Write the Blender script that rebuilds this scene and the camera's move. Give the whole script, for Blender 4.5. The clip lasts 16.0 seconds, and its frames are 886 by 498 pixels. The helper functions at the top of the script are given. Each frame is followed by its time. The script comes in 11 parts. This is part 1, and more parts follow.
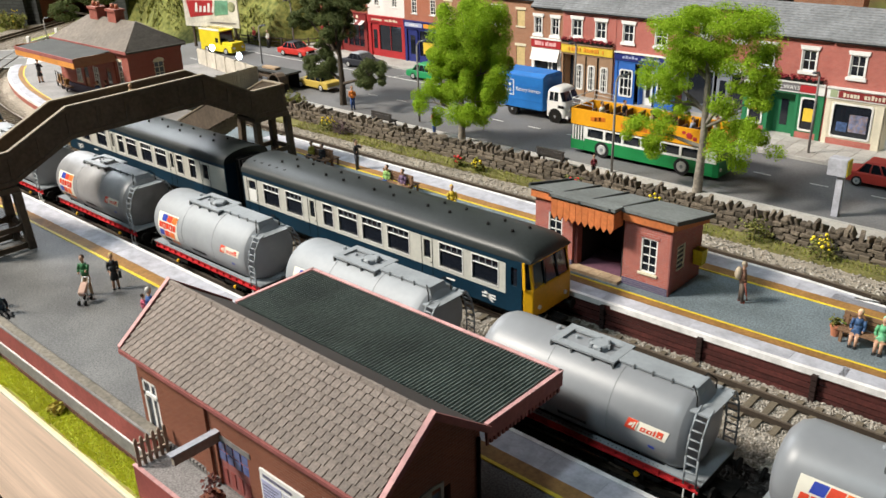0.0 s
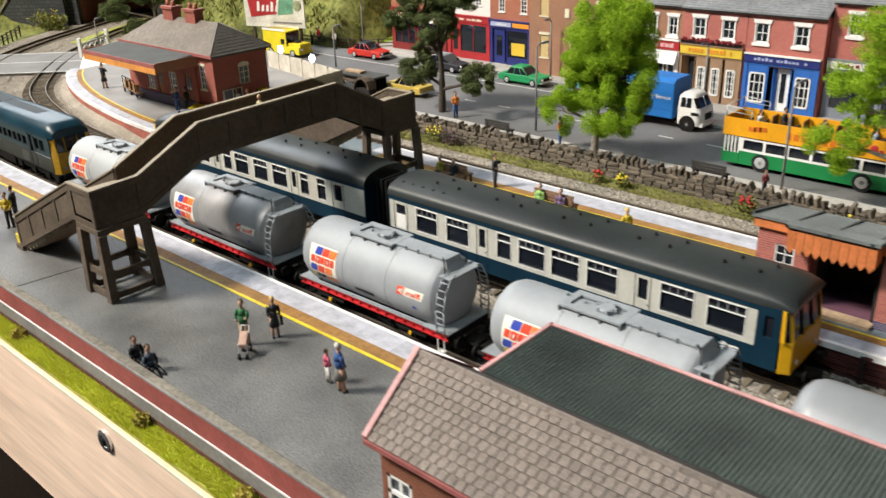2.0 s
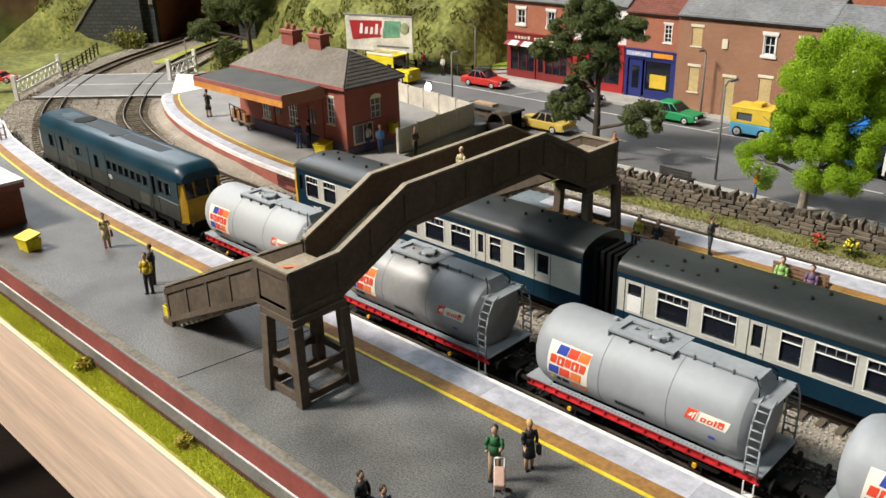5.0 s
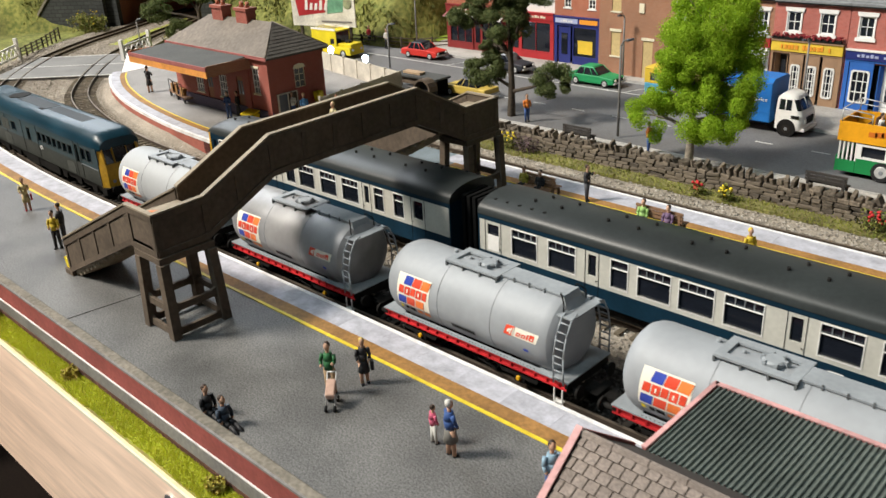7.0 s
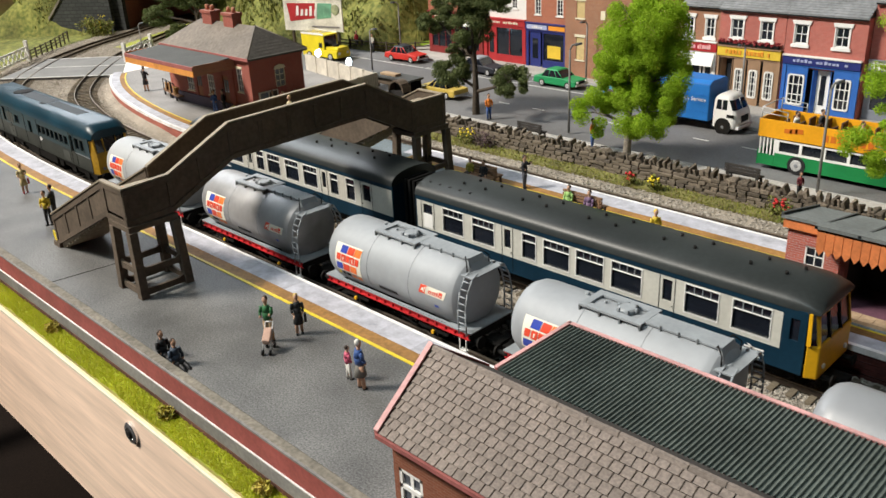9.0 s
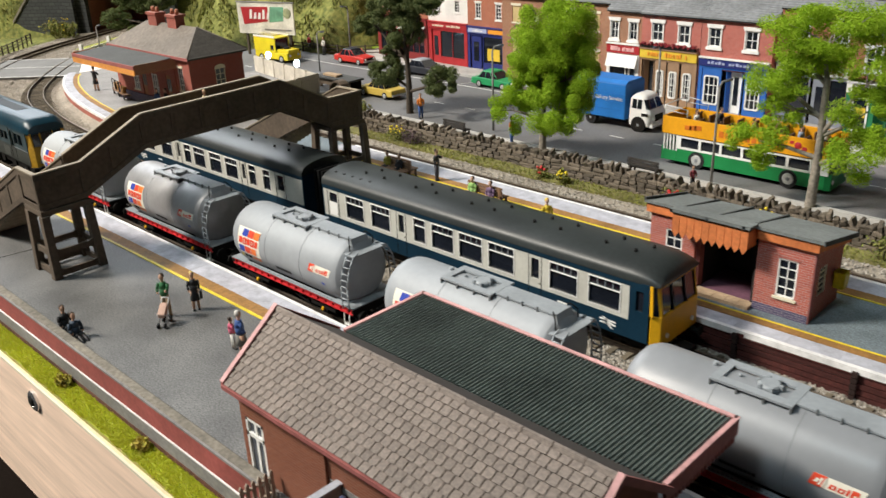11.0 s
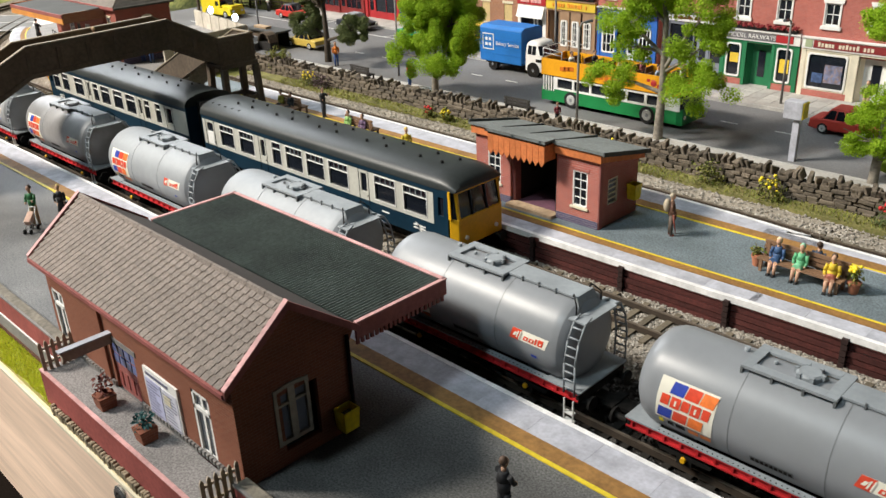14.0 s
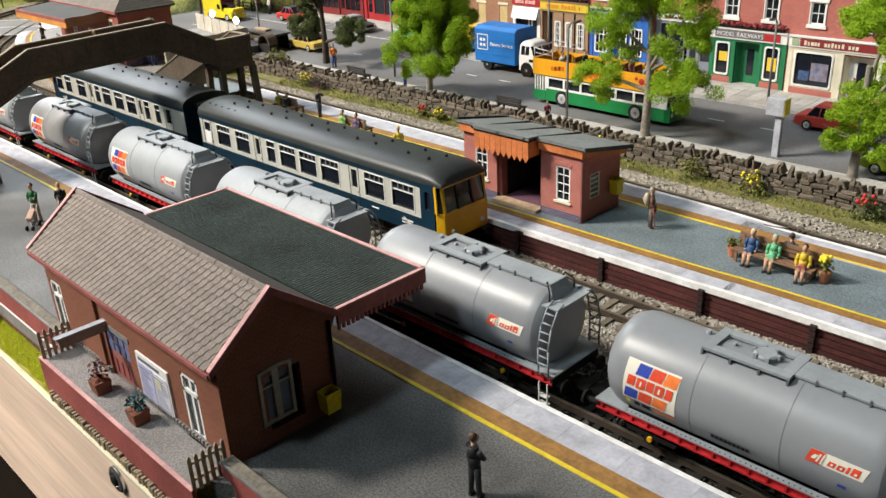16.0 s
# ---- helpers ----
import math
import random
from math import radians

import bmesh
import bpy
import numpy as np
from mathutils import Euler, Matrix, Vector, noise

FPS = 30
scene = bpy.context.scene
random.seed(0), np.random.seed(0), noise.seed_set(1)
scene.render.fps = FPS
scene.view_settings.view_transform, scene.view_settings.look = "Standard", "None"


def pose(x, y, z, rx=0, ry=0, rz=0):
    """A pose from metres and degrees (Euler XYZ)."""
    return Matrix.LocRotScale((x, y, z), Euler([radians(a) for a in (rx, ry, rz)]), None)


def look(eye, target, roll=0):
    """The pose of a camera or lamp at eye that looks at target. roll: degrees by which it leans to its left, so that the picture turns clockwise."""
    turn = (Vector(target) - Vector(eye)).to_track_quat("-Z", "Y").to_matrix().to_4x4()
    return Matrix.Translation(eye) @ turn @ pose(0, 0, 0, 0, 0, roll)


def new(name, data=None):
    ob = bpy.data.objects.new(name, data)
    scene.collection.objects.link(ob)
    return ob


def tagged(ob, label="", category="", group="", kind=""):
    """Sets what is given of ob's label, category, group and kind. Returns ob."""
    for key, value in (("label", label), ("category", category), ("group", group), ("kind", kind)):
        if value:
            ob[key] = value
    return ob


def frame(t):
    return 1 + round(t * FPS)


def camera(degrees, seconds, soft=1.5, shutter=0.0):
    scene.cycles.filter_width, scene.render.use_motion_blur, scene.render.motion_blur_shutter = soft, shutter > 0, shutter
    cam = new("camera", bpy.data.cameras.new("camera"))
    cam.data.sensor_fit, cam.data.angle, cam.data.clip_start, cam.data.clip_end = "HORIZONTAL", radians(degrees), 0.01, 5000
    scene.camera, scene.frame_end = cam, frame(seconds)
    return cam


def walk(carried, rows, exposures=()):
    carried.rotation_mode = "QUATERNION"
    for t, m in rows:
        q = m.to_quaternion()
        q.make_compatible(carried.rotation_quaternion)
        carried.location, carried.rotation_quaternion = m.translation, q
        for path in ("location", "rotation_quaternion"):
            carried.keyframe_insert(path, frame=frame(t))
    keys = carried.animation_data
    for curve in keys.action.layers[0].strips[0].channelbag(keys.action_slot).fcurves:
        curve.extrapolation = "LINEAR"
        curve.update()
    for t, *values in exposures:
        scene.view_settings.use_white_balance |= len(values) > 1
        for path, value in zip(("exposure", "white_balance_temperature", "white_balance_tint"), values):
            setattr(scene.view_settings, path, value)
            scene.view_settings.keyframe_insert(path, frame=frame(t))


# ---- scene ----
cam = camera(54.8, 16.0, soft=1.5, shutter=0.4)
METRES, EYE, TILT, LEAN, TURN = 0.65, 0.2266, 0.0, 0.0, 42.8
ROWS = [
    (0.0, 0.0, 0.0, 0.0, -0.71, -23.82, 1.6),
    (0.5, -0.0128, -0.007, -0.0016, -0.05, -23.68, 1.47),
    (1.0, -0.0385, 0.008, -0.0057, 0.24, -23.86, 1.61),
    (1.5, -0.0964, 0.0606, -0.01, -0.45, -24.07, 1.9),
    (2.0, -0.1586, 0.1131, -0.0091, -0.86, -24.01, 1.85),
    (2.5, -0.2106, 0.1619, -0.0058, -0.63, -23.72, 1.84),
    (3.0, -0.268, 0.2037, -0.0012, 0.09, -23.18, 1.73),
    (3.5, -0.3158, 0.2383, 0.0025, 1.01, -22.77, 1.38),
    (6.0, -0.2887, 0.2523, -0.0167, 0.72, -23.22, 1.95),
    (6.5, -0.2353, 0.2296, -0.0221, 0.54, -23.66, 2.52),
    (7.0, -0.2136, 0.2026, -0.0222, 0.83, -24.07, 2.69),
    (7.5, -0.1955, 0.1686, -0.0206, 1.38, -24.13, 2.74),
    (8.0, -0.1765, 0.1442, -0.017, 1.72, -24.08, 2.75),
    (8.5, -0.1602, 0.1243, -0.0135, 1.97, -23.82, 2.63),
    (11.0, -0.0624, 0.0609, -0.0165, 1.21, -23.09, 2.1),
    (11.5, -0.022, 0.0386, -0.0286, 0.95, -23.45, 2.02),
    (12.0, 0.028, 0.009, -0.0364, 0.78, -23.93, 1.99),
    (12.5, 0.0533, -0.0086, -0.036, 1.05, -24.24, 1.84),
    (13.0, 0.0657, -0.0177, -0.0347, 1.33, -24.36, 1.73),
    (13.5, 0.0768, -0.0214, -0.0377, 1.56, -24.64, 1.89),
    (14.0, 0.086, -0.0229, -0.0392, 1.8, -24.83, 2.09),
    (14.5, 0.0953, -0.0293, -0.0394, 2.12, -24.96, 2.22),
    (15.0, 0.1008, -0.0367, -0.0409, 2.36, -25.05, 2.26),
    (15.5, 0.1, -0.0413, -0.04, 2.29, -24.9, 2.43),
    (16.0, 0.1036, -0.0451, -0.0371, 2.14, -24.68, 2.52),
]
PATH = [(t, pose(0, 0, EYE, TILT, LEAN, TURN) @ pose(METRES * x, METRES * y, METRES * z, 90 + pitch, roll, yaw)) for t, x, y, z, yaw, pitch, roll in ROWS]
PATH += [(3.7, look((-0.269, -0.027, 0.229), (-1.564, 1.290, -0.538), -1.1)), (5.8, look((-0.263, -0.009, 0.215), (-1.551, 1.304, -0.573), -1.9))]
PATH.sort(key=lambda row: row[0])
walk(cam, PATH, exposures=[(0, -0.02), (3.5, -0.12), (6.0, -0.20), (8.5, -0.19), (12.0, -0.14), (14.0, -0.02), (16.0, 0.01)])

# ---- world and light ----
world = bpy.data.worlds.new("room_world")
scene.world = world
world.use_nodes = True
world.node_tree.nodes["Background"].inputs[0].default_value = (0.75, 0.85, 1.0, 1)
world.node_tree.nodes["Background"].inputs[1].default_value = 0.22


def window_lamp(name, eye, target, w, h, power, colour):
    data = bpy.data.lights.new(name, "AREA")
    data.shape, data.size, data.size_y, data.energy, data.color = "RECTANGLE", w, h, power, colour
    ob = new(name, data)
    ob.matrix_world = look(eye, target)
    return ob


# daylight lamps, windows unseen: sunny high south-west, wide west fill added, cool high south
window_lamp("window_light", (-2.05, -1.42, 2.35), (-0.4, 0.3, 0.0), 0.66, 0.58, 228, (1.0, 0.928, 0.828))
# added fill that lifts the far left; no window known there
window_lamp("window_light", (-2.62, 0.75, 1.35), (-0.4, 0.3, 0.0), 1.3, 1.0, 40, (0.90, 0.95, 1.0))
window_lamp("window_light", (-0.38, -1.42, 2.25), (-0.15, 0.3, 0.0), 0.24, 0.28, 21, (0.74, 0.92, 1.0))

# ---- kit ----
def mat(name, col, rough=0.6, metal=0.0, var=0.12, scale=500.0, coarse=45.0, stain=0.12, bump=0.15, depth=0.0004, col2=None, spec=0.4, coat=0.0, random_tint=0.0, stretch=None):
    """A painted or natural surface: fine grain, coarse stains and fine relief."""
    m = bpy.data.materials.new(name)
    m.use_nodes = True
    n, l = m.node_tree.nodes, m.node_tree.links
    p = n["Principled BSDF"]
    p.inputs["Roughness"].default_value, p.inputs["Metallic"].default_value = rough, metal
    p.inputs["Specular IOR Level"].default_value, p.inputs["Coat Weight"].default_value = spec, coat
    tc, info, add = n.new("ShaderNodeTexCoord"), n.new("ShaderNodeObjectInfo"), n.new("ShaderNodeVectorMath")
    add.operation = "ADD"
    l.new(tc.outputs["Object"], add.inputs[0])
    l.new(info.outputs["Random"], add.inputs[1])
    fine, big = n.new("ShaderNodeTexNoise"), n.new("ShaderNodeTexNoise")
    fine.inputs["Scale"].default_value, fine.inputs["Detail"].default_value = scale, 3
    big.inputs["Scale"].default_value, big.inputs["Detail"].default_value = coarse, 4
    src = add.outputs[0]
    if stretch:
        sc = n.new("ShaderNodeVectorMath")
        sc.operation = "MULTIPLY"
        sc.inputs[1].default_value = stretch
        l.new(src, sc.inputs[0])
        src = sc.outputs[0]
    for t in (fine, big):
        l.new(src, t.inputs["Vector"])
    ramp = n.new("ShaderNodeMix")
    ramp.data_type = "RGBA"
    c2 = col2 or tuple(min(1, c * (1 + var)) for c in col)
    ramp.inputs[6].default_value = (*(c * (1 - var) for c in col), 1) if not col2 else (*col, 1)
    ramp.inputs[7].default_value = (*c2, 1)
    st = n.new("ShaderNodeMapRange")
    st.inputs[1].default_value, st.inputs[2].default_value = 0.32, 0.68
    l.new(fine.outputs["Fac"], st.inputs[0])
    l.new(st.outputs[0], ramp.inputs[0])
    rng = n.new("ShaderNodeMapRange")
    rng.inputs[1].default_value, rng.inputs[2].default_value = 0.3, 0.7
    rng.inputs[3].default_value, rng.inputs[4].default_value = 1 - stain, 1 + stain * 0.5
    l.new(big.outputs["Fac"], rng.inputs[0])
    mul = n.new("ShaderNodeMix")
    mul.data_type, mul.blend_type = "RGBA", "MULTIPLY"
    mul.inputs[0].default_value = 1
    l.new(ramp.outputs[2], mul.inputs[6])
    l.new(rng.outputs[0], mul.inputs[7])
    out = mul.outputs[2]
    if random_tint:
        rt = n.new("ShaderNodeMapRange")
        rt.inputs[3].default_value, rt.inputs[4].default_value = 1 - random_tint, 1 + random_tint
        l.new(info.outputs["Random"], rt.inputs[0])
        m2 = n.new("ShaderNodeMix")
        m2.data_type, m2.blend_type = "RGBA", "MULTIPLY"
        m2.inputs[0].default_value = 1
        l.new(out, m2.inputs[6])
        l.new(rt.outputs[0], m2.inputs[7])
        out = m2.outputs[2]
    l.new(out, p.inputs["Base Color"])
    if bump:
        b = n.new("ShaderNodeBump")
        b.inputs["Strength"].default_value, b.inputs["Distance"].default_value = bump, depth
        l.new(fine.outputs["Fac"], b.inputs["Height"])
        l.new(b.outputs[0], p.inputs["Normal"])
    rr = n.new("ShaderNodeMapRange")
    rr.inputs[3].default_value, rr.inputs[4].default_value = max(0.02, rough - 0.08), min(1, rough + 0.08)
    l.new(big.outputs["Fac"], rr.inputs[0])
    l.new(rr.outputs[0], p.inputs["Roughness"])
    return m


def brick_mat(name, c1, c2, mortar, w=0.0030, h=0.0010, rough=0.8, axis="x", joint=0.00012):
    """Small brickwork, laid along x (or y) and up z."""
    m = mat(name, c1, rough, var=0.1, bump=0)
    n, l = m.node_tree.nodes, m.node_tree.links
    p = n["Principled BSDF"]
    tc, sep, com = n.new("ShaderNodeTexCoord"), n.new("ShaderNodeSeparateXYZ"), n.new("ShaderNodeCombineXYZ")
    l.new(tc.outputs["Object"], sep.inputs[0])
    plus = n.new("ShaderNodeMath")
    l.new(sep.outputs[0], plus.inputs[0])
    l.new(sep.outputs[1], plus.inputs[1])
    l.new(plus.outputs[0], com.inputs[0])
    l.new(sep.outputs[2], com.inputs[1])
    br = n.new("ShaderNodeTexBrick")
    br.inputs["Color1"].default_value, br.inputs["Color2"].default_value, br.inputs["Mortar"].default_value = (*c1, 1), (*c2, 1), (*mortar, 1)
    br.inputs["Scale"].default_value = 1
    br.inputs["Brick Width"].default_value, br.inputs["Row Height"].default_value = w, h
    br.inputs["Mortar Size"].default_value, br.inputs["Mortar Smooth"].default_value = joint, 0.2
    l.new(com.outputs[0], br.inputs["Vector"])
    mul = [x for x in n if x.bl_idname == "ShaderNodeMix" and x.blend_type == "MULTIPLY"][0]
    l.new(br.outputs["Color"], mul.inputs[6])
    b = n.new("ShaderNodeBump")
    b.inputs["Strength"].default_value, b.inputs["Distance"].default_value = 0.35, 0.0002
    b.invert = True
    l.new(br.outputs["Fac"], b.inputs["Height"])
    l.new(b.outputs[0], p.inputs["Normal"])
    return m


def glass_mat(name, col, rough=0.08):
    m = mat(name, col, rough, var=0.05, bump=0, stain=0.3, spec=0.6)
    return m


def glow_mat(name, col, strength):
    m = bpy.data.materials.new(name)
    m.use_nodes = True
    p = m.node_tree.nodes["Principled BSDF"]
    p.inputs["Base Color"].default_value = (*col, 1)
    p.inputs["Emission Color"].default_value, p.inputs["Emission Strength"].default_value = (*col, 1), strength
    return m


def thing(name, x, y, z, rz=0.0, label="", category="", group="", kind=""):
    ob = new(name)
    ob.empty_display_size = 0.01
    ob.matrix_basis = pose(x, y, z, 0, 0, rz)
    return tagged(ob, label, category, group, kind)


def part(name, bm, material, parent=None, label="", smooth=False, bevel=0.0, angle=40):
    """Links a bmesh as one mesh object under a thing or a part."""
    me = bpy.data.meshes.new(name)
    bm.normal_update()
    bm.to_mesh(me)
    bm.free()
    for m in material if isinstance(material, (list, tuple)) else [material]:
        me.materials.append(m)
    if smooth:
        me.shade_smooth()
        me.set_sharp_from_angle(angle=radians(angle))
    ob = new(name, me)
    if parent:
        ob.parent = parent
    if label:
        ob["label"] = label
    if bevel:
        mod = ob.modifiers.new("edge", "BEVEL")
        mod.width, mod.segments, mod.limit_method, mod.angle_limit = bevel, 2, "ANGLE", radians(40)
    return ob


def mesh_of(name, bm, material):
    me = bpy.data.meshes.new(name)
    bm.normal_update()
    bm.to_mesh(me)
    bm.free()
    for m in material if isinstance(material, (list, tuple)) else [material]:
        me.materials.append(m)
    return me


def piece(name, me, parent, m):
    ob = new(name, me)
    ob.parent = parent
    ob.matrix_basis = m
    return ob


def B():
    return bmesh.new()


def hexa(bm, v, mi=0):
    """Eight corners: the bottom ring, then the top ring."""
    v = [bm.verts.new(c) for c in v]
    for f in ((3, 2, 1, 0), (4, 5, 6, 7), (0, 1, 5, 4), (1, 2, 6, 5), (2, 3, 7, 6), (3, 0, 4, 7)):
        bm.faces.new([v[i] for i in f]).material_index = mi
    return bm


def bx(bm, x0, x1, y0, y1, z0, z1, mi=0):
    return hexa(bm, [(x0, y0, z0), (x1, y0, z0), (x1, y1, z0), (x0, y1, z0), (x0, y0, z1), (x1, y0, z1), (x1, y1, z1), (x0, y1, z1)], mi)


def rod(bm, p0, p1, r0, r1=None, n=10, mi=0, caps=True):
    """A round bar from p0 to p1."""
    p0, p1 = Vector(p0), Vector(p1)
    r1 = r0 if r1 is None else r1
    q = (p1 - p0).to_track_quat("Z", "Y")
    rings = []
    for p, r in ((p0, r0), (p1, r1)):
        rings.append([bm.verts.new(p + q @ Vector((r * math.cos(2 * math.pi * i / n), r * math.sin(2 * math.pi * i / n), 0))) for i in range(n)])
    for i in range(n):
        j = (i + 1) % n
        f = bm.faces.new((rings[0][i], rings[0][j], rings[1][j], rings[1][i]))
        f.material_index, f.smooth = mi, True
    if caps:
        bm.faces.new(rings[0][::-1]).material_index = mi
        bm.faces.new(rings[1]).material_index = mi
    return bm


def prism(bm, pts, axis, a, b, mi=0):
    """A polygon pushed from a to b along an axis; the points are the other two coordinates, in order."""
    def at(p, s):
        return {"x": (s, p[0], p[1]), "y": (p[0], s, p[1]), "z": (p[0], p[1], s)}[axis]
    lo, hi = [bm.verts.new(at(p, a)) for p in pts], [bm.verts.new(at(p, b)) for p in pts]
    n = len(pts)
    fs = [bm.faces.new((lo[i], lo[(i + 1) % n], hi[(i + 1) % n], hi[i])) for i in range(n)]
    fs += [bm.faces.new(lo[::-1]), bm.faces.new(hi)]
    for f in fs:
        f.material_index = mi
    bmesh.ops.recalc_face_normals(bm, faces=fs)
    return bm


def ball(bm, c, r, mi=0, sx=1, sy=1, sz=1, seg=10):
    m = Matrix.Translation(c) @ Matrix.Diagonal((r * sx, r * sy, r * sz, 1))
    g = bmesh.ops.create_uvsphere(bm, u_segments=seg, v_segments=max(5, seg * 2 // 3), radius=1, matrix=m)
    for v in g["verts"]:
        for f in v.link_faces:
            f.material_index, f.smooth = mi, True
    return bm


def lathe(bm, profile, n=32, axis="x", mi=0):
    """Turns (position along the axis, radius) round the axis through the origin."""
    rings = []
    for s, r in profile:
        ring = []
        for i in range(n):
            a = 2 * math.pi * i / n
            c = (r * math.cos(a), r * math.sin(a))
            ring.append(bm.verts.new({"x": (s, c[0], c[1]), "y": (c[1], s, c[0]), "z": (c[0], c[1], s)}[axis]))
        rings.append(ring)
    fs = []
    for k in range(len(rings) - 1):
        for i in range(n):
            j = (i + 1) % n
            fs.append(bm.faces.new((rings[k][i], rings[k][j], rings[k + 1][j], rings[k + 1][i])))
    fs += [bm.faces.new(rings[0]), bm.faces.new(rings[-1])]
    for f in fs:
        f.smooth, f.material_index = True, mi
    bmesh.ops.recalc_face_normals(bm, faces=fs)
    return bm


def wall(bm, axis, a0, a1, z0, z1, t0, t1, holes=(), mi=0):
    """A wall along x or y from a0 to a1, t0 to t1 thick, with openings (a0, a1, z0, z1) right through it."""
    cuts = sorted({a0, a1, *(max(a0, min(a1, h[0])) for h in holes), *(max(a0, min(a1, h[1])) for h in holes)})
    for u, v in zip(cuts, cuts[1:]):
        spans, low = [], z0
        for h in sorted((h for h in holes if h[0] < (u + v) / 2 < h[1]), key=lambda h: h[2]):
            spans.append((low, h[2]))
            low = h[3]
        spans.append((low, z1))
        for s, e in spans:
            if e - s > 1e-6:
                if axis == "x":
                    bx(bm, u, v, t0, t1, s, e, mi)
                else:
                    bx(bm, t0, t1, u, v, s, e, mi)
    bmesh.ops.remove_doubles(bm, verts=bm.verts[:], dist=1e-6)
    return bm


def words(text, parent, m, size, material, name="lettering"):
    """Lettering in the built-in font, as a flat mesh; m places it under its parent."""
    cu = bpy.data.curves.new(name, "FONT")
    cu.body, cu.size, cu.align_x, cu.align_y, cu.extrude = text, size, "CENTER", "CENTER", size * 0.01
    tmp = bpy.data.objects.new(name, cu)
    scene.collection.objects.link(tmp)
    bpy.context.view_layer.update()
    me = bpy.data.meshes.new_from_object(tmp.evaluated_get(bpy.context.evaluated_depsgraph_get()))
    bpy.data.objects.remove(tmp)
    me.materials.clear()
    me.materials.append(material)
    ob = new(name, me)
    ob.parent = parent
    ob.matrix_basis = m
    return ob


def spline(pts, step):
    """Points every step along a smooth line through pts, with their headings."""
    out, P = [], [Vector((*p, 0)) for p in sorted(pts)]
    P = [2 * P[0] - P[1]] + P + [2 * P[-1] - P[-2]]
    fine = []
    for i in range(1, len(P) - 2):
        for k in range(60):
            t = k / 60
            a, b, c, d = P[i - 1:i + 3]
            fine.append(0.5 * (2 * b + (c - a) * t + (2 * a - 5 * b + 4 * c - d) * t * t + (3 * b - a - 3 * c + d) * t ** 3))
    fine.append(P[-2])
    left = 0.0
    for a, b in zip(fine, fine[1:]):
        seg = (b - a).length
        while left <= seg and seg > 0:
            p = a.lerp(b, left / seg)
            out.append((p.x, p.y, math.atan2(b.y - a.y, b.x - a.x)))
            left += step
        left -= seg
    return out


def scatter_mesh(name, centres, sizes, material, parent=None, flat=0.7, seed=3):
    """Many small rough stones in one mesh."""
    rng = np.random.default_rng(seed)
    n = len(centres)
    base = np.array([(1, 0, 0), (-1, 0, 0), (0, 1, 0), (0, -1, 0), (0, 0, 1), (0, 0, -1)], float)
    v = base[None] * sizes[:, None, None] * rng.uniform(0.6, 1.3, (n, 6, 1))
    v += rng.normal(0, 0.18, v.shape) * sizes[:, None, None]
    v[:, :, 2] *= flat
    ang = rng.uniform(0, 6.28, n)
    c, s = np.cos(ang), np.sin(ang)
    x, y = v[:, :, 0] * c[:, None] - v[:, :, 1] * s[:, None], v[:, :, 0] * s[:, None] + v[:, :, 1] * c[:, None]
    v = np.stack([x, y, v[:, :, 2]], 2) + centres[:, None, :]
    tri = np.array([(0, 2, 4), (2, 1, 4), (1, 3, 4), (3, 0, 4), (2, 0, 5), (1, 2, 5), (3, 1, 5), (0, 3, 5)])
    f = (tri[None] + 6 * np.arange(n)[:, None, None]).reshape(-1, 3)
    me = bpy.data.meshes.new(name)
    me.from_pydata(v.reshape(-1, 3).tolist(), [], f.tolist())
    me.materials.append(material)
    ob = new(name, me)
    if parent:
        ob.parent = parent
    return ob


def island_mat(name, cols, rough=0.9, bump=0.3, scale=900, thin=0.0):
    """Colour by loose piece, for joined stones and leaves."""
    m = mat(name, cols[0], rough, var=0.15, bump=bump, scale=scale)
    n, l = m.node_tree.nodes, m.node_tree.links
    geo, ramp = n.new("ShaderNodeNewGeometry"), n.new("ShaderNodeValToRGB")
    e = ramp.color_ramp.elements
    while len(e) < len(cols):
        e.new(0.5)
    for i, c in enumerate(cols):
        e[i].position, e[i].color = i / (len(cols) - 1), (*c, 1)
    l.new(geo.outputs["Random Per Island"], ramp.inputs[0])
    mul = [x for x in n if x.bl_idname == "ShaderNodeMix" and x.blend_type == "MULTIPLY"][0]
    l.new(ramp.outputs[0], mul.inputs[6])
    if thin:
        tr, mx, out = n.new("ShaderNodeBsdfTranslucent"), n.new("ShaderNodeMixShader"), n["Material Output"]
        l.new(mul.outputs[2], tr.inputs["Color"])
        mx.inputs[0].default_value = thin
        l.new(n["Principled BSDF"].outputs[0], mx.inputs[1])
        l.new(tr.outputs[0], mx.inputs[2])
        l.new(mx.outputs[0], out.inputs["Surface"])
    return m

# ---- materials ----
M_TARMAC2 = mat("island_tarmac", (0.160, 0.197, 0.218), 0.55, var=0.4, scale=1250, coarse=45, stain=0.22, bump=0.4)
M_TARMAC = mat("platform_tarmac", (0.133, 0.132, 0.128), 0.6, var=0.46, scale=1250, coarse=34, stain=0.38, bump=0.5)
M_SLAB = mat("concrete_slab", (0.44, 0.445, 0.495), 0.7, var=0.08, scale=700, coarse=130, stain=0.28, bump=0.1, random_tint=0.02)
M_WHITE_EDGE = mat("white_edge_paint", (0.78, 0.77, 0.76), 0.6, var=0.08, coarse=120, stain=0.25)
M_YELLOW = mat("yellow_line_paint", (0.72, 0.55, 0.03), 0.6, var=0.12, coarse=90, stain=0.2)
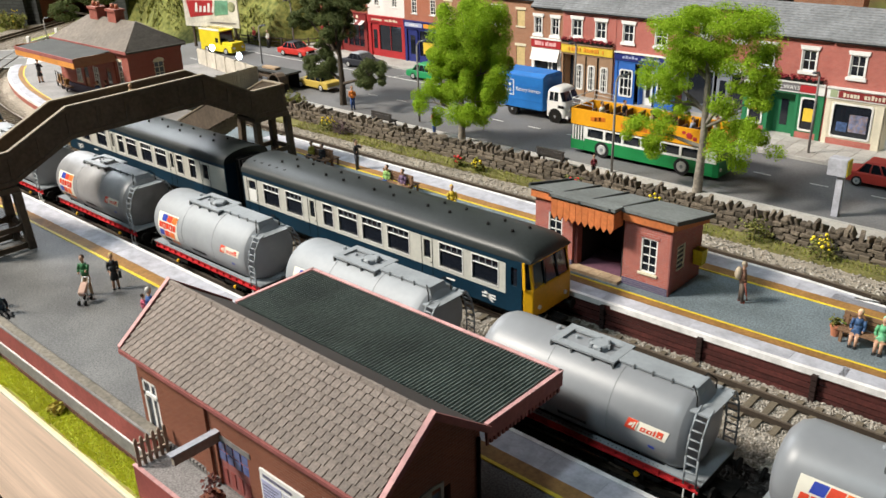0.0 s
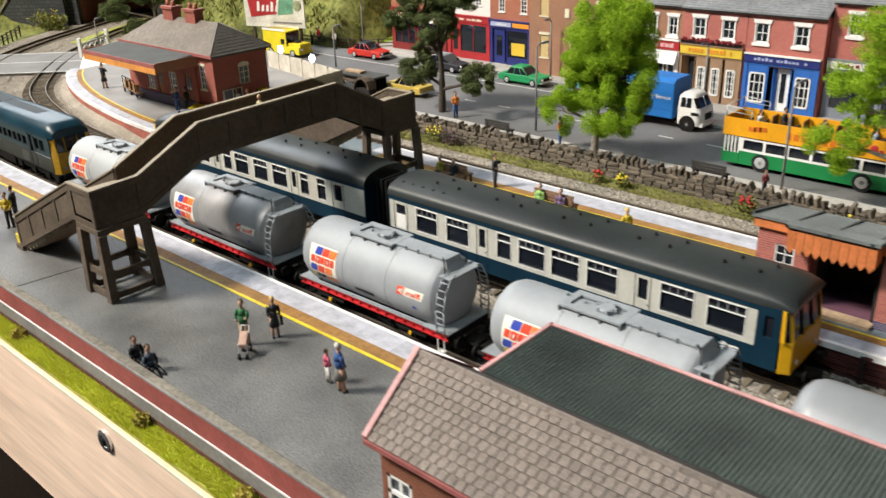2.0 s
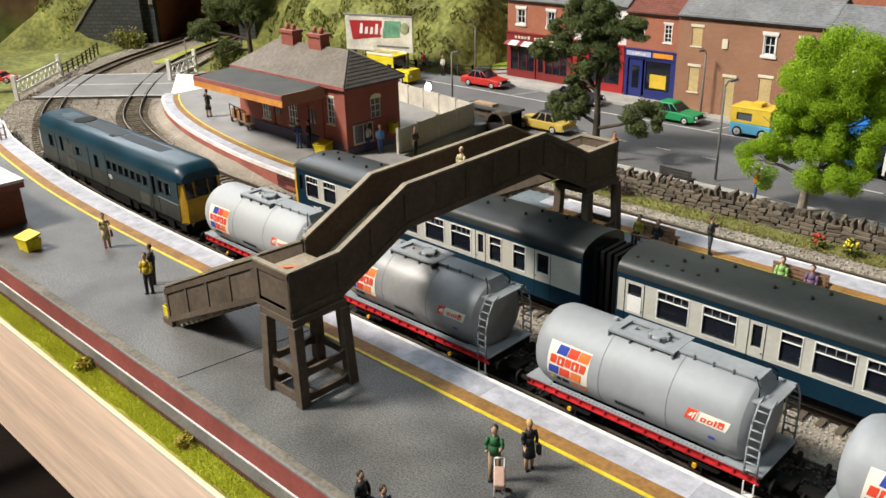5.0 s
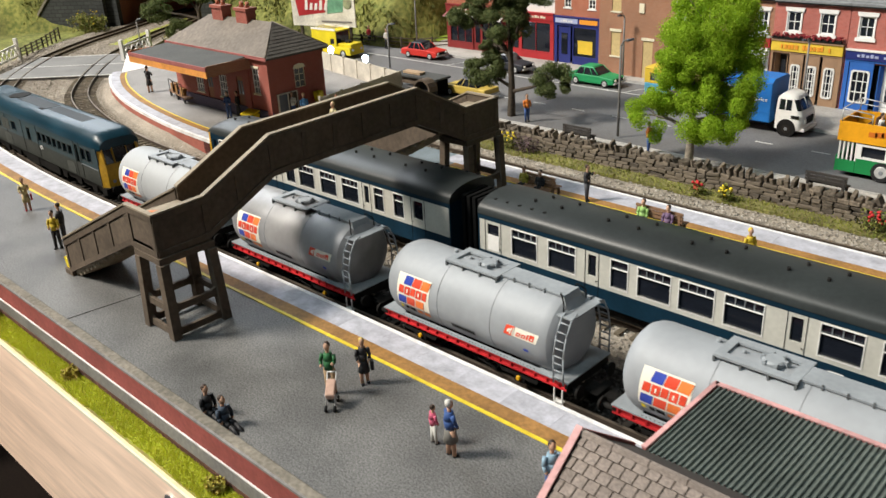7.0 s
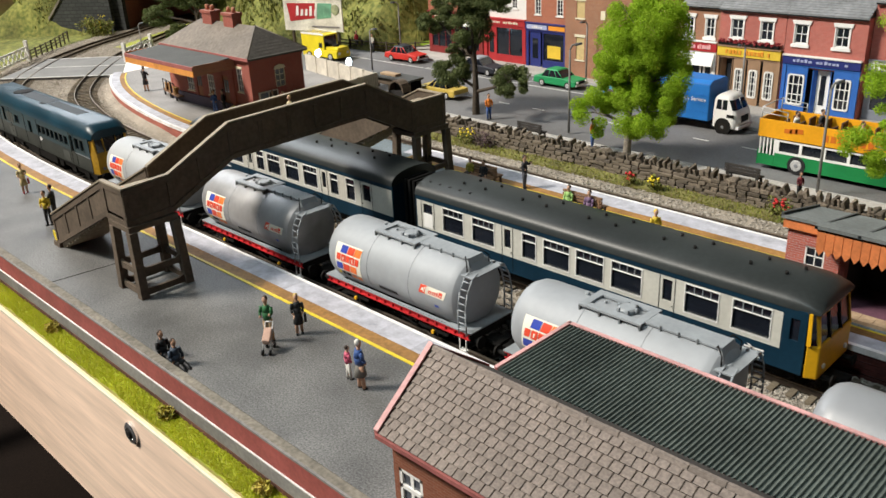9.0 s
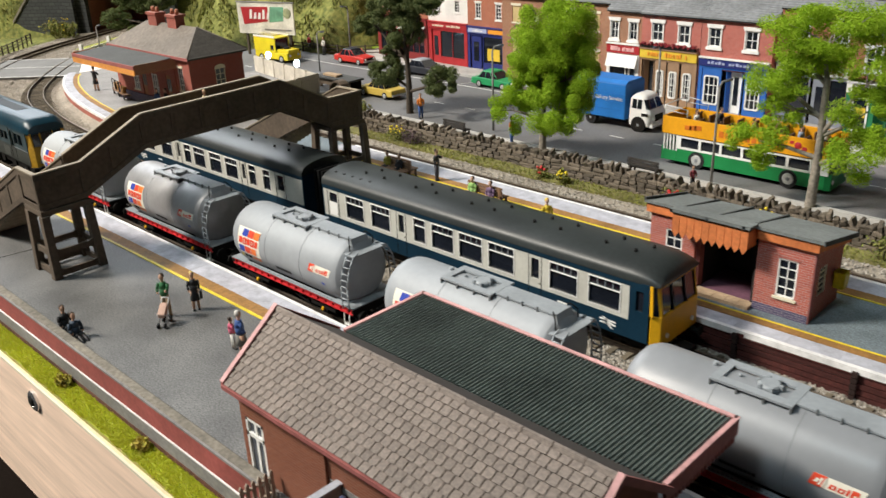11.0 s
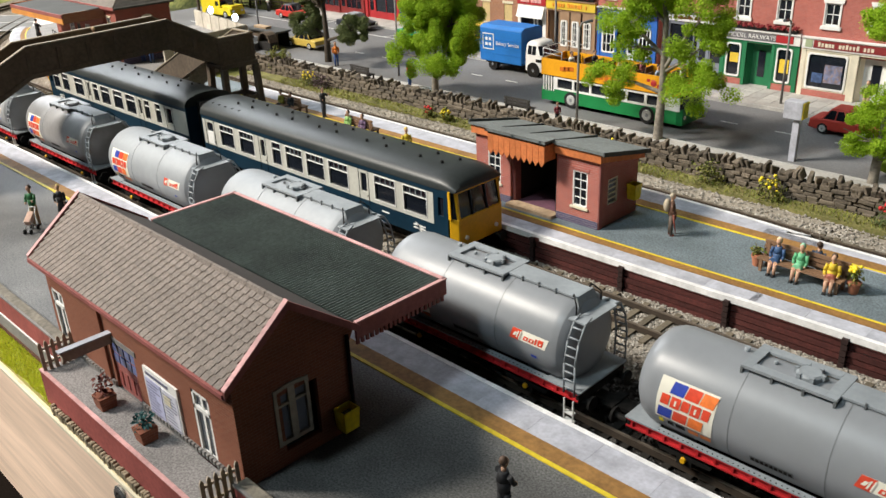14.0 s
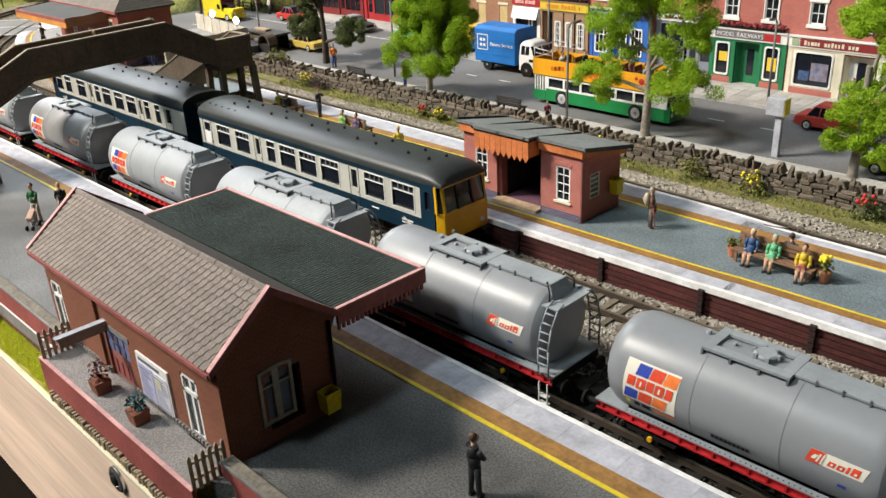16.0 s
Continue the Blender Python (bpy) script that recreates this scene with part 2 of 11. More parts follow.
M_TACTILE = mat("ochre_strip", (0.3, 0.155, 0.045), 0.75, var=0.2, coarse=60, stain=0.3)
M_ROAD = mat("road_tarmac", (0.158, 0.159, 0.162), 0.85, var=0.15, scale=900, coarse=15, stain=0.2, bump=0.15)
M_PAVE = mat("pavement", (0.42, 0.4, 0.37), 0.85, var=0.12, coarse=40, stain=0.25, random_tint=0.12)
M_KERB = mat("kerb", (0.42, 0.41, 0.39), 0.8, var=0.1, coarse=80, stain=0.2)
M_ROADMARK = mat("road_marking", (0.62, 0.62, 0.60), 0.7, coarse=150, stain=0.25)
M_RAIL = mat("rail_steel", (0.30, 0.25, 0.20), 0.35, 0.7, coarse=150)
M_RAILSIDE = mat("rusty_rail", (0.045, 0.032, 0.022), 0.8, coarse=150)
M_SLEEPER = mat("sleeper", (0.140, 0.115, 0.080), 0.9, var=0.25, scale=1200, random_tint=0.2)
M_BED = mat("ballast_bed", (0.33, 0.29, 0.235), 0.95, var=0.35, scale=1200, coarse=30, stain=0.3, bump=0.6)
# near-line sleepers: the platform edge's shade is in their colour
M_SHADESLEEPER = mat("shade_dark_sleeper", (0.018, 0.015, 0.012), 0.9, var=0.25, scale=1200, random_tint=0.2)
M_CROSSING = mat("crossing_deck", (0.2, 0.2, 0.195), 0.85, var=0.1, coarse=30, stain=0.2)
# near-line bed, coloured almost black for the shade beside the train
M_DARKBED = mat("dark_grit_and_shade", (0.028, 0.024, 0.021), 0.95, var=0.35, scale=1200, coarse=30, stain=0.3, bump=0.6, spec=0.12)
M_STONES = island_mat("ballast_stones", [(0.22, 0.195, 0.165), (0.40, 0.36, 0.305), (0.31, 0.275, 0.23), (0.50, 0.46, 0.40), (0.18, 0.16, 0.135)])
# near-line stones with the same shade put into their colours
M_SHADESTONES = island_mat("shade_dark_stones", [(0.02, 0.018, 0.017), (0.06, 0.054, 0.048), (0.03, 0.027, 0.024), (0.085, 0.078, 0.07)])
M_EARTH = mat("earth", (0.13, 0.105, 0.06), 0.95, var=0.3, scale=500, coarse=20, stain=0.4, bump=0.5)
M_TURF = mat("turf", (0.33, 0.40, 0.025), 0.95, var=0.3, scale=600, coarse=40, stain=0.35, bump=0.6, col2=(0.42, 0.44, 0.055))
M_BANK = mat("rough_bank", (0.14, 0.15, 0.035), 0.95, var=0.3, scale=600, coarse=45, stain=0.45, bump=0.6, col2=(0.26, 0.23, 0.09))
M_BANKGRASS = island_mat("bank_tufts", [(0.13, 0.17, 0.02), (0.30, 0.31, 0.05), (0.20, 0.20, 0.05), (0.26, 0.20, 0.09)], bump=0)
M_GRASS = island_mat("grass_blades", [(0.47, 0.52, 0.028), (0.60, 0.62, 0.06), (0.53, 0.57, 0.04), (0.62, 0.55, 0.10)], bump=0, thin=0.3)
M_HILL = mat("hill_scatter", (0.095, 0.12, 0.026), 0.95, var=0.35, scale=160, coarse=18, stain=0.5, bump=0.8, depth=0.002, col2=(0.25, 0.25, 0.066))
M_WOOD = mat("plywood", (0.90, 0.68, 0.53), 0.5, var=0.10, scale=420, coarse=60, stain=0.18, bump=0.06, stretch=(0.07, 1, 1))
M_PLYEDGE = mat("cream_ply_edge", (0.74, 0.63, 0.38), 0.6, var=0.1, scale=400, coarse=70, stain=0.2, bump=0.1)
M_REDWALL = mat("red_oxide_wall", (0.30, 0.075, 0.065), 0.8, var=0.12, coarse=40, stain=0.25)
M_FOOTCOURSE = mat("dark_red_brown_foot", (0.11, 0.045, 0.03), 0.9, var=0.3, scale=700, coarse=60, stain=0.4, bump=0.3)
M_COPING = mat("mossy_coping", (0.195, 0.175, 0.142), 0.9, var=0.25, scale=500, coarse=50, stain=0.4, bump=0.4)
M_PLINTH = mat("grey_plinth", (0.22, 0.21, 0.20), 0.9, var=0.15, coarse=40, stain=0.3)
M_BRICK = brick_mat("dark_red_brick", (0.25, 0.085, 0.045), (0.205, 0.066, 0.036), (0.26, 0.125, 0.083), w=0.0032, h=0.00115, joint=0.00014)
M_BRICK2 = brick_mat("pink_red_brick", (0.47, 0.12, 0.085), (0.36, 0.085, 0.065), (0.42, 0.30, 0.27), w=0.0034, h=0.0012)
M_BLUEBRICK = brick_mat("blue_brick", (0.10, 0.085, 0.15), (0.07, 0.06, 0.12), (0.25, 0.22, 0.24), w=0.0034, h=0.0012)
M_BRICK3 = brick_mat("orange_brick", (0.42, 0.135, 0.075), (0.34, 0.105, 0.06), (0.38, 0.20, 0.13))
M_BRICK4 = brick_mat("brown_brick", (0.36, 0.17, 0.095), (0.29, 0.13, 0.075), (0.34, 0.22, 0.15))
M_BRICK5 = brick_mat("red_terrace_brick", (0.47, 0.13, 0.10), (0.38, 0.10, 0.08), (0.42, 0.20, 0.165))
M_STATIONBRICK = brick_mat("station_brick", (0.34, 0.085, 0.062), (0.27, 0.066, 0.05), (0.34, 0.15, 0.115))
M_SLATE = mat("brown_grey_slate", (0.225, 0.187, 0.162), 0.85, var=0.22, scale=1100, coarse=90, stain=0.16, bump=0.5, random_tint=0.10)
M_SLATEBED = mat("slate_bed", (0.055, 0.045, 0.04), 0.9)
M_RIB = mat("green_grey_corrugated", (0.122, 0.146, 0.132), 0.75, var=0.15, coarse=40, stain=0.3)
M_SHELTERFELT = mat("pale_weathered_felt", (0.165, 0.18, 0.175), 0.85, var=0.14, coarse=40, stain=0.25)
M_FENCEWOOD = mat("taupe_picket_wood", (0.42, 0.34, 0.27), 0.75, var=0.12, coarse=60, stain=0.2)
M_FENCEPALE = mat("pale_fence_board", (0.58, 0.54, 0.46), 0.75, var=0.08, coarse=60, stain=0.25)
M_DARKPOST = mat("tarred_post", (0.028, 0.014, 0.012), 0.7, var=0.2)
M_YARD = mat("pale_yard_tarmac", (0.27, 0.262, 0.255), 0.75, var=0.25, scale=1250, coarse=40, stain=0.22, bump=0.35)
M_SEAM = mat("weld_seam", (0.19, 0.20, 0.21), 0.5, bump=0)
M_PINK = mat("dusty_red_trim", (0.33, 0.11, 0.10), 0.7, coarse=60, stain=0.25)
M_PINKLIGHT = mat("worn_pink_edge", (0.62, 0.34, 0.33), 0.7, coarse=60, stain=0.3)
M_FELT = mat("grey_roofing_felt", (0.075, 0.078, 0.076), 0.85, var=0.12, coarse=40, stain=0.25)
M_ORANGE = mat("orange_valance", (0.62, 0.19, 0.06), 0.7, coarse=60, stain=0.2)
M_GREYSLATE = mat("grey_slates", (0.225, 0.235, 0.245), 0.8, var=0.15, scale=300, coarse=40, stain=0.25, bump=0.4)
M_BROWNTILE = mat("brown_tiles", (0.185, 0.162, 0.138), 0.85, var=0.18, scale=300, coarse=40, stain=0.25, bump=0.4)
M_REDTILE = mat("red_brown_tiles", (0.20, 0.075, 0.055), 0.85, var=0.18, scale=300, coarse=40, bump=0.4)
M_WHITE = mat("white_paint", (0.80, 0.79, 0.76), 0.5, var=0.03, stain=0.12, bump=0.05)
M_CREAMPAINT = mat("cream_paint", (0.72, 0.66, 0.50), 0.6, var=0.05, stain=0.15)
M_BLACK = mat("black_underframe", (0.013, 0.012, 0.011), 0.75, var=0.3, stain=0.3, spec=0.15)
# near black that holds the shade inside rooms and recesses
M_DARK = mat("near_black_shade", (0.02, 0.018, 0.017), 0.9)
M_GLASS = glass_mat("dark_window_glass", (0.012, 0.015, 0.022))
M_PALEGLASS = glass_mat("pale_window_glass", (0.10, 0.11, 0.13), 0.12)
M_TANK = mat("grey_tank_paint", (0.245, 0.258, 0.275), 0.42, 0.0, var=0.02, scale=300, coarse=25, stain=0.12, bump=0.02, spec=0.5)
M_TANKLIGHT = mat("silver_tank_paint", (0.305, 0.325, 0.345), 0.60, 0.1, var=0.03, scale=300, coarse=25, stain=0.14, bump=0.02, spec=0.5)
M_TANKDIRTY = mat("sooty_silver_tank_paint", (0.33, 0.33, 0.335), 0.45, 0.2, var=0.05, scale=200, coarse=28, stain=0.5, bump=0.02)
# pale blue base colour stands in for the reflection on the gable window
M_GABLEGLASS = glass_mat("painted_reflection_glass", (0.20, 0.23, 0.30), 0.1)
M_TANKPALE = mat("pale_silver_tank_paint", (0.375, 0.395, 0.41), 0.60, 0.1, var=0.02, scale=300, coarse=25, stain=0.1, bump=0.02, spec=0.5)
M_TANKEND = mat("dull_tank_end", (0.13, 0.14, 0.145), 0.5, 0.0, var=0.05, coarse=40, stain=0.3, bump=0.02)
M_DECK = mat("grey_walkway", (0.29, 0.315, 0.335), 0.5, var=0.06, coarse=60, stain=0.15)
M_REDFRAME = mat("red_solebar", (0.52, 0.025, 0.03), 0.5, var=0.1, coarse=90, stain=0.3)
M_LABEL = mat("label_cream", (0.80, 0.77, 0.66), 0.5, var=0.02, stain=0.06, bump=0)
M_LBLUE = mat("label_blue", (0.03, 0.06, 0.38), 0.5, bump=0)
M_LRED = mat("label_red", (0.72, 0.07, 0.03), 0.5, bump=0)
M_LORANGE = mat("label_orange", (0.85, 0.20, 0.04), 0.5, bump=0)
M_RAILBLUE = mat("rail_blue", (0.005, 0.026, 0.048), 0.45, var=0.1, coarse=40, stain=0.2, bump=0.02, spec=0.3)
M_LOCOBLUE = mat("loco_blue", (0.006, 0.036, 0.058), 0.36, var=0.1, coarse=40, stain=0.25, bump=0.02, spec=0.28)
M_LOCOSIDE = mat("grimy_loco_blue", (0.016, 0.042, 0.052), 0.5, var=0.12, coarse=60, stain=0.3, bump=0.02, spec=0.3)
M_CREAMGREY = mat("coach_grey", (0.56, 0.55, 0.49), 0.45, var=0.05, coarse=50, stain=0.15, bump=0.02)
M_COACHROOF = mat("coach_roof", (0.027, 0.032, 0.032), 0.42, var=0.10, coarse=30, stain=0.25, bump=0.03, spec=0.3)
M_LOCOTOP = mat("sooty_roof_panel", (0.018, 0.024, 0.028), 0.6, var=0.15, coarse=60, stain=0.4, spec=0.25)
M_LOCOGRIME = mat("grimy_lower_side", (0.036, 0.040, 0.034), 0.65, var=0.2, coarse=70, stain=0.4, bump=0.03)
M_LOCOYEL = mat("grimy_loco_yellow", (0.52, 0.30, 0.02), 0.5, var=0.1, coarse=60, stain=0.35, bump=0.02)
M_WARN = mat("warning_yellow", (0.75, 0.40, 0.01), 0.45, var=0.05, coarse=60, stain=0.15, bump=0.02)
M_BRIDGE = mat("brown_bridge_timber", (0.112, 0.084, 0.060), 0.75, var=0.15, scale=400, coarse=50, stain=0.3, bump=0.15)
M_BRIDGETOP = mat("pale_bridge_top", (0.30, 0.25, 0.18), 0.7, var=0.15, coarse=60, stain=0.25)
M_BINYEL = mat("yellow_grit_bin", (0.78, 0.62, 0.015), 0.5, coarse=90, stain=0.15)
M_TIMBERWALL = mat("dark_red_timber", (0.072, 0.018, 0.015), 0.75, var=0.25, scale=600, coarse=50, stain=0.35, bump=0.3, random_tint=0.25)
M_STONE = mat("field_stone", (0.15, 0.122, 0.092), 0.95, var=0.35, scale=700, coarse=140, stain=0.45, bump=0.9, random_tint=0.4)
M_STONEJOIN = island_mat("field_stone_far", [(0.085, 0.07, 0.055), (0.19, 0.155, 0.115), (0.13, 0.105, 0.08)], scale=500, bump=0.6)
M_TRUNK = mat("grey_bark", (0.25, 0.22, 0.18), 0.9, var=0.25, scale=500, coarse=90, stain=0.3, bump=0.5)
M_DARKTRUNK = mat("dark_bark", (0.07, 0.055, 0.04), 0.9, var=0.25, scale=500, coarse=90, stain=0.3, bump=0.5)
M_LEAF = island_mat("bright_foliage", [(0.20, 0.35, 0.010), (0.37, 0.54, 0.026), (0.28, 0.45, 0.016), (0.46, 0.62, 0.050)], 0.85, bump=0, thin=0.36)
M_LEAFDARK = island_mat("dark_foliage", [(0.055, 0.085, 0.026), (0.15, 0.185, 0.06), (0.09, 0.12, 0.042), (0.20, 0.225, 0.08)], 0.85, bump=0, thin=0.2)
M_HEATHER = island_mat("heather_foliage", [(0.07, 0.05, 0.05), (0.16, 0.10, 0.12), (0.10, 0.09, 0.05), (0.22, 0.14, 0.17)], 0.85, bump=0)
M_TUFT = island_mat("golden_tuft", [(0.30, 0.22, 0.04), (0.48, 0.38, 0.07), (0.38, 0.36, 0.05), (0.55, 0.42, 0.12)], 0.85, bump=0)
M_BUSH = island_mat("bush_foliage", [(0.10, 0.14, 0.02), (0.22, 0.25, 0.05), (0.14, 0.12, 0.05), (0.30, 0.28, 0.06)], 0.85, bump=0)
M_ROOMWALL = mat("room_wall_paint", (0.036, 0.034, 0.032), 0.85, stain=0.05, scale=60, coarse=3)
M_CEILING = mat("ceiling_paint", (0.07, 0.077, 0.084), 0.9, stain=0.05, scale=60, coarse=3)
M_CARPET = mat("dark_carpet", (0.014, 0.010, 0.008), 0.95, spec=0.08, var=0.4, scale=700, coarse=10, bump=0.4)
M_PATH = mat("path_tarmac", (0.24, 0.225, 0.22), 0.8, var=0.35, scale=1250, coarse=50, stain=0.25, bump=0.5)

# ---- room and baseboard ----
PZ = 0.016          # platform surface
RZ = 0.009          # road surface

bm = B()
wall(bm, "y", -1.5, 2.4, -0.85, 2.8, -2.85, -2.7, [(0.1, 1.4, 0.85, 1.85)])
tagged(part("wall_west", bm, M_ROOMWALL), "plain painted room wall with an opening for the fill lamp", "wall", kind="structure")
bm = B()
wall(bm, "x", -2.7, 2.2, -0.85, 2.8, -1.65, -1.5, [(-2.4, -1.7, 2.0, 2.65), (-0.6, 0.1, 1.95, 2.55)])
tagged(part("wall_south", bm, M_ROOMWALL), "plain painted room wall with a high window opening", "wall", kind="structure")
# unseen block, added to keep the key lamp off the near right
tagged(part("chimney_breast", bx(B(), -0.80, -0.52, -1.5, -0.45, -0.85, 2.8), M_ROOMWALL), "unseen plain block added to hold back window light", "wall", kind="structure")
tagged(part("wall_east", bx(B(), 2.2, 2.3, -1.5, 2.4, -0.85, 2.8), M_ROOMWALL), "plain painted room wall", "wall", kind="structure")
tagged(part("wall_north", bx(B(), -2.7, 2.2, 1.75, 1.85, -0.85, 2.8), M_ROOMWALL), "plain painted room wall", "wall", kind="structure")
tagged(part("ceiling", bx(B(), -2.85, 2.3, -1.65, 2.4, 2.8, 2.9), M_CEILING), "plain painted ceiling", "ceiling", kind="structure")
tagged(part("floor", bx(B(), -2.85, 2.3, -1.65, 2.4, -0.9, -0.85), M_CARPET), "dark brown carpet floor below the layout", "floor", kind="structure")

# timber front of the layout
layout = thing("baseboard", 0, 0, 0, label="pale plywood model railway baseboard with a cut front edge", category="baseboard")
part("front_board", bx(B(), -2.1, 0.75, 0.1145, 0.1235, -0.094, -0.0008), M_WOOD, layout, "pale plywood fascia")
bm = B()
bx(bm, -2.1, 0.75, 0.1139, 0.1150, -0.0016, -0.0002)
part("edge_strip", bm, M_CREAMPAINT, layout, "worn cream edge")
part("top_board", bx(B(), -2.1, 0.75, 0.1235, 1.70, -0.03, -0.006), M_WOOD, layout)
for x in (-1.9, -0.7, 0.6):
    part("leg", bx(B(), x - 0.03, x + 0.03, 0.2, 0.26, -0.85, -0.03), M_WOOD, layout)
    part("leg", bx(B(), x - 0.03, x + 0.03, 1.5, 1.56, -0.85, -0.03), M_WOOD, layout)
M_CHROME = mat("bright_bolt", (0.72, 0.72, 0.74), 0.22, 0.9, bump=0)
for x, z in ((-0.459, -0.012), (-0.209, -0.008)):
    bolt = thing("bolt", x, 0.1145, z, label="shiny domed steel bolt in the plywood edge", category="bolt", group="baseboard bolts")
    bm = B()
    lathe(bm, [(0.0, 0.0056), (-0.0012, 0.0056), (-0.0018, 0.0047), (-0.0018, 0.0032), (-0.0011, 0.0028)], 20, "y")
    part("rim", bm, M_CHROME, bolt, smooth=True)
    bm = B()
    lathe(bm, [(-0.0009, 0.0026), (-0.0026, 0.0022), (-0.0030, 0.0009)], 12, "y")
    part("stud", bm, M_BLACK, bolt, smooth=True)

# ground sheet under everything
bm = B()
nx, ny = 190, 110
rows_v = []


def ground_z(x, y):
    """Height of the scenery: flat along the line, a bank round the tunnel and behind the station road."""
    marks = [(-2.2, 0.40), (-1.72, 0.505), (-1.647, 0.592), (-1.572, 0.648), (-1.40, 0.775), (-1.30, 0.715), (-1.0, 0.728), (-0.93, 0.95), (-0.90, 3.0), (1.0, 3.0)]
    for (xa, ya), (xb_, yb_) in zip(marks, marks[1:]):
        if xa <= x <= xb_:
            edge = ya + (yb_ - ya) * (x - xa) / (xb_ - xa)
            break
    d = y - edge
    z = -0.0035
    # clear of the tunnel bore
    lx, ly = (x + 1.578) * 0.805 + (y - 0.644) * 0.593, (y - 0.644) * 0.805 - (x + 1.578) * 0.593
    if 0.004 < lx < 0.174 and -0.03 < ly < 0.19:
        d = 0.0
    if d > 0:
        z += 0.20 * min(1.0, d / 0.22) ** 0.62 * min(1.0, max(0.0, (x + 1.82) / 0.13)) + 0.010 * noise.noise(Vector((x * 22, y * 22, 0))) * min(1, d * 14)
        z += 0.005 * noise.noise(Vector((x * 70, y * 70, 3))) * min(1, d * 14)
    elif x > -1.0 and y > 0.84:
        z += 0.035 * min(1.0, (y - 0.84) / 0.4)
    return z


for i in range(nx + 1):
    x = -2.1 + 2.85 * i / nx
    rows_v.append([bm.verts.new((x, 0.1236 + 1.57 * j / ny, ground_z(x, 0.1236 + 1.57 * j / ny))) for j in range(ny + 1)])
for i in range(nx):
    for j in range(ny):
        bm.faces.new((rows_v[i][j], rows_v[i + 1][j], rows_v[i + 1][j + 1], rows_v[i][j + 1])).smooth = True
tagged(part("ground", bm, M_HILL), "green and brown textured scenery ground with a grassy bank", "ground", kind="structure")

# ---- tracks ----
LINE1 = [(0.6, 0.2625), (0.2, 0.2618), (-0.05, 0.2605), (-0.45, 0.2578), (-0.75, 0.2548), (-0.88, 0.2562), (-1.0, 0.2690), (-1.1, 0.2930), (-1.244, 0.3575), (-1.36, 0.443), (-1.44, 0.535), (-1.5, 0.63), (-1.56, 0.73), (-1.62, 0.84)]
LINE2 = [(0.6, 0.3318), (-0.2, 0.3318), (-0.5, 0.3318), (-0.8, 0.3325), (-0.9, 0.3370), (-1.0, 0.3515), (-1.106, 0.3815), (-1.19, 0.428), (-1.285, 0.50), (-1.365, 0.579), (-1.43, 0.66), (-1.49, 0.76), (-1.54, 0.85)]
LINE3 = [(0.6, 0.4565), (-0.05, 0.4590), (-0.10, 0.4618), (-0.15, 0.4655), (-0.25, 0.4680), (-0.45, 0.4695), (-0.72, 0.4740)]


def ribbon(bm, line, offset0, offset1, z0, z1, step=0.012, mi=0):
    """A solid strip between two offsets to the left of a line."""
    prev = None
    for x, y, a in spline(line, step):
        nx_, ny_ = -math.sin(a), math.cos(a)
        ring = [bm.verts.new((x + nx_ * o, y + ny_ * o, z)) for o, z in ((offset0, z0), (offset1, z0), (offset1, z1), (offset0, z1))]
        if prev:
            for i in range(4):
                f = bm.faces.new((prev[i], prev[(i + 1) % 4], ring[(i + 1) % 4], ring[i]))
                f.material_index = mi
        prev = ring
    bmesh.ops.recalc_face_normals(bm, faces=bm.faces[:])
    return bm


bm = B()
bx(bm, -0.0015, 0.0015, -0.0165, 0.0165, 0.0, 0.0022)
SLEEPER = mesh_of("sleeper", bm, M_SLEEPER)


bm = B()
bx(bm, -0.0015, 0.0015, -0.0165, 0.0165, 0.0, 0.0018)
SHADE_SLEEPER = mesh_of("sleeper", bm, M_SHADESLEEPER)


def track(line, label, lo, hi, keep, shade_from=9):
    tr = thing("railway_track", 0, 0, 0, label=label, category="track", group="running lines")
    for o in (-0.0085, 0.0085):
        part("rail", ribbon(B(), line, o - 0.0007, o + 0.0007, 0.0018, 0.0044), M_RAILSIDE, tr)
        part("rail_head", ribbon(B(), line, o - 0.00045, o + 0.00045, 0.0044, 0.0050), M_RAIL, tr, "polished rail head")
    rest = B()
    for x, y, a in spline(line, 0.0086):
        if lo < x < hi and keep(x):
            piece("sleeper", SHADE_SLEEPER if x > shade_from else SLEEPER, tr, pose(x, y, 0.0, 0, 0, math.degrees(a)))
        else:
            m = pose(x, y, 0.0, 0, 0, math.degrees(a))
            hexa(rest, [m @ Vector(c) for c in ((-0.0015, -0.0165, 0), (0.0015, -0.0165, 0), (0.0015, 0.0165, 0), (-0.0015, 0.0165, 0), (-0.0015, -0.0165, 0.0022), (0.0015, -0.0165, 0.0022), (0.0015, 0.0165, 0.0022), (-0.0015, 0.0165, 0.0022))])
    tagged(part("far_sleeper", rest, M_SLEEPER, tr), kind="stuff")
    return tr


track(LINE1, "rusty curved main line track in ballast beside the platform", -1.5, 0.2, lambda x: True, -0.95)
track(LINE2, "rusty curved second main line track in grey ballast", -1.5, 0.3, lambda x: x > -0.25 or x < -0.75)
track(LINE3, "rusty single track behind the island platform", -0.7, 0.2, lambda x: True)

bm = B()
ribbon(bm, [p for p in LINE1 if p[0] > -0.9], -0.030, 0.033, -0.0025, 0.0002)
tagged(part("ballast_bed", bm, M_DARKBED), "ballast shoulder under the near line, shade painted near black", "ballast", kind="structure")
bm = B()
ribbon(bm, LINE2, -0.040, 0.030, -0.0025, 0.0006)
tagged(part("ballast_bed", bm, M_BED), "grey brown ballast bed", "ballast", kind="structure")
bm = B()
ribbon(bm, LINE3, -0.032, 0.036, -0.0025, 0.0006)
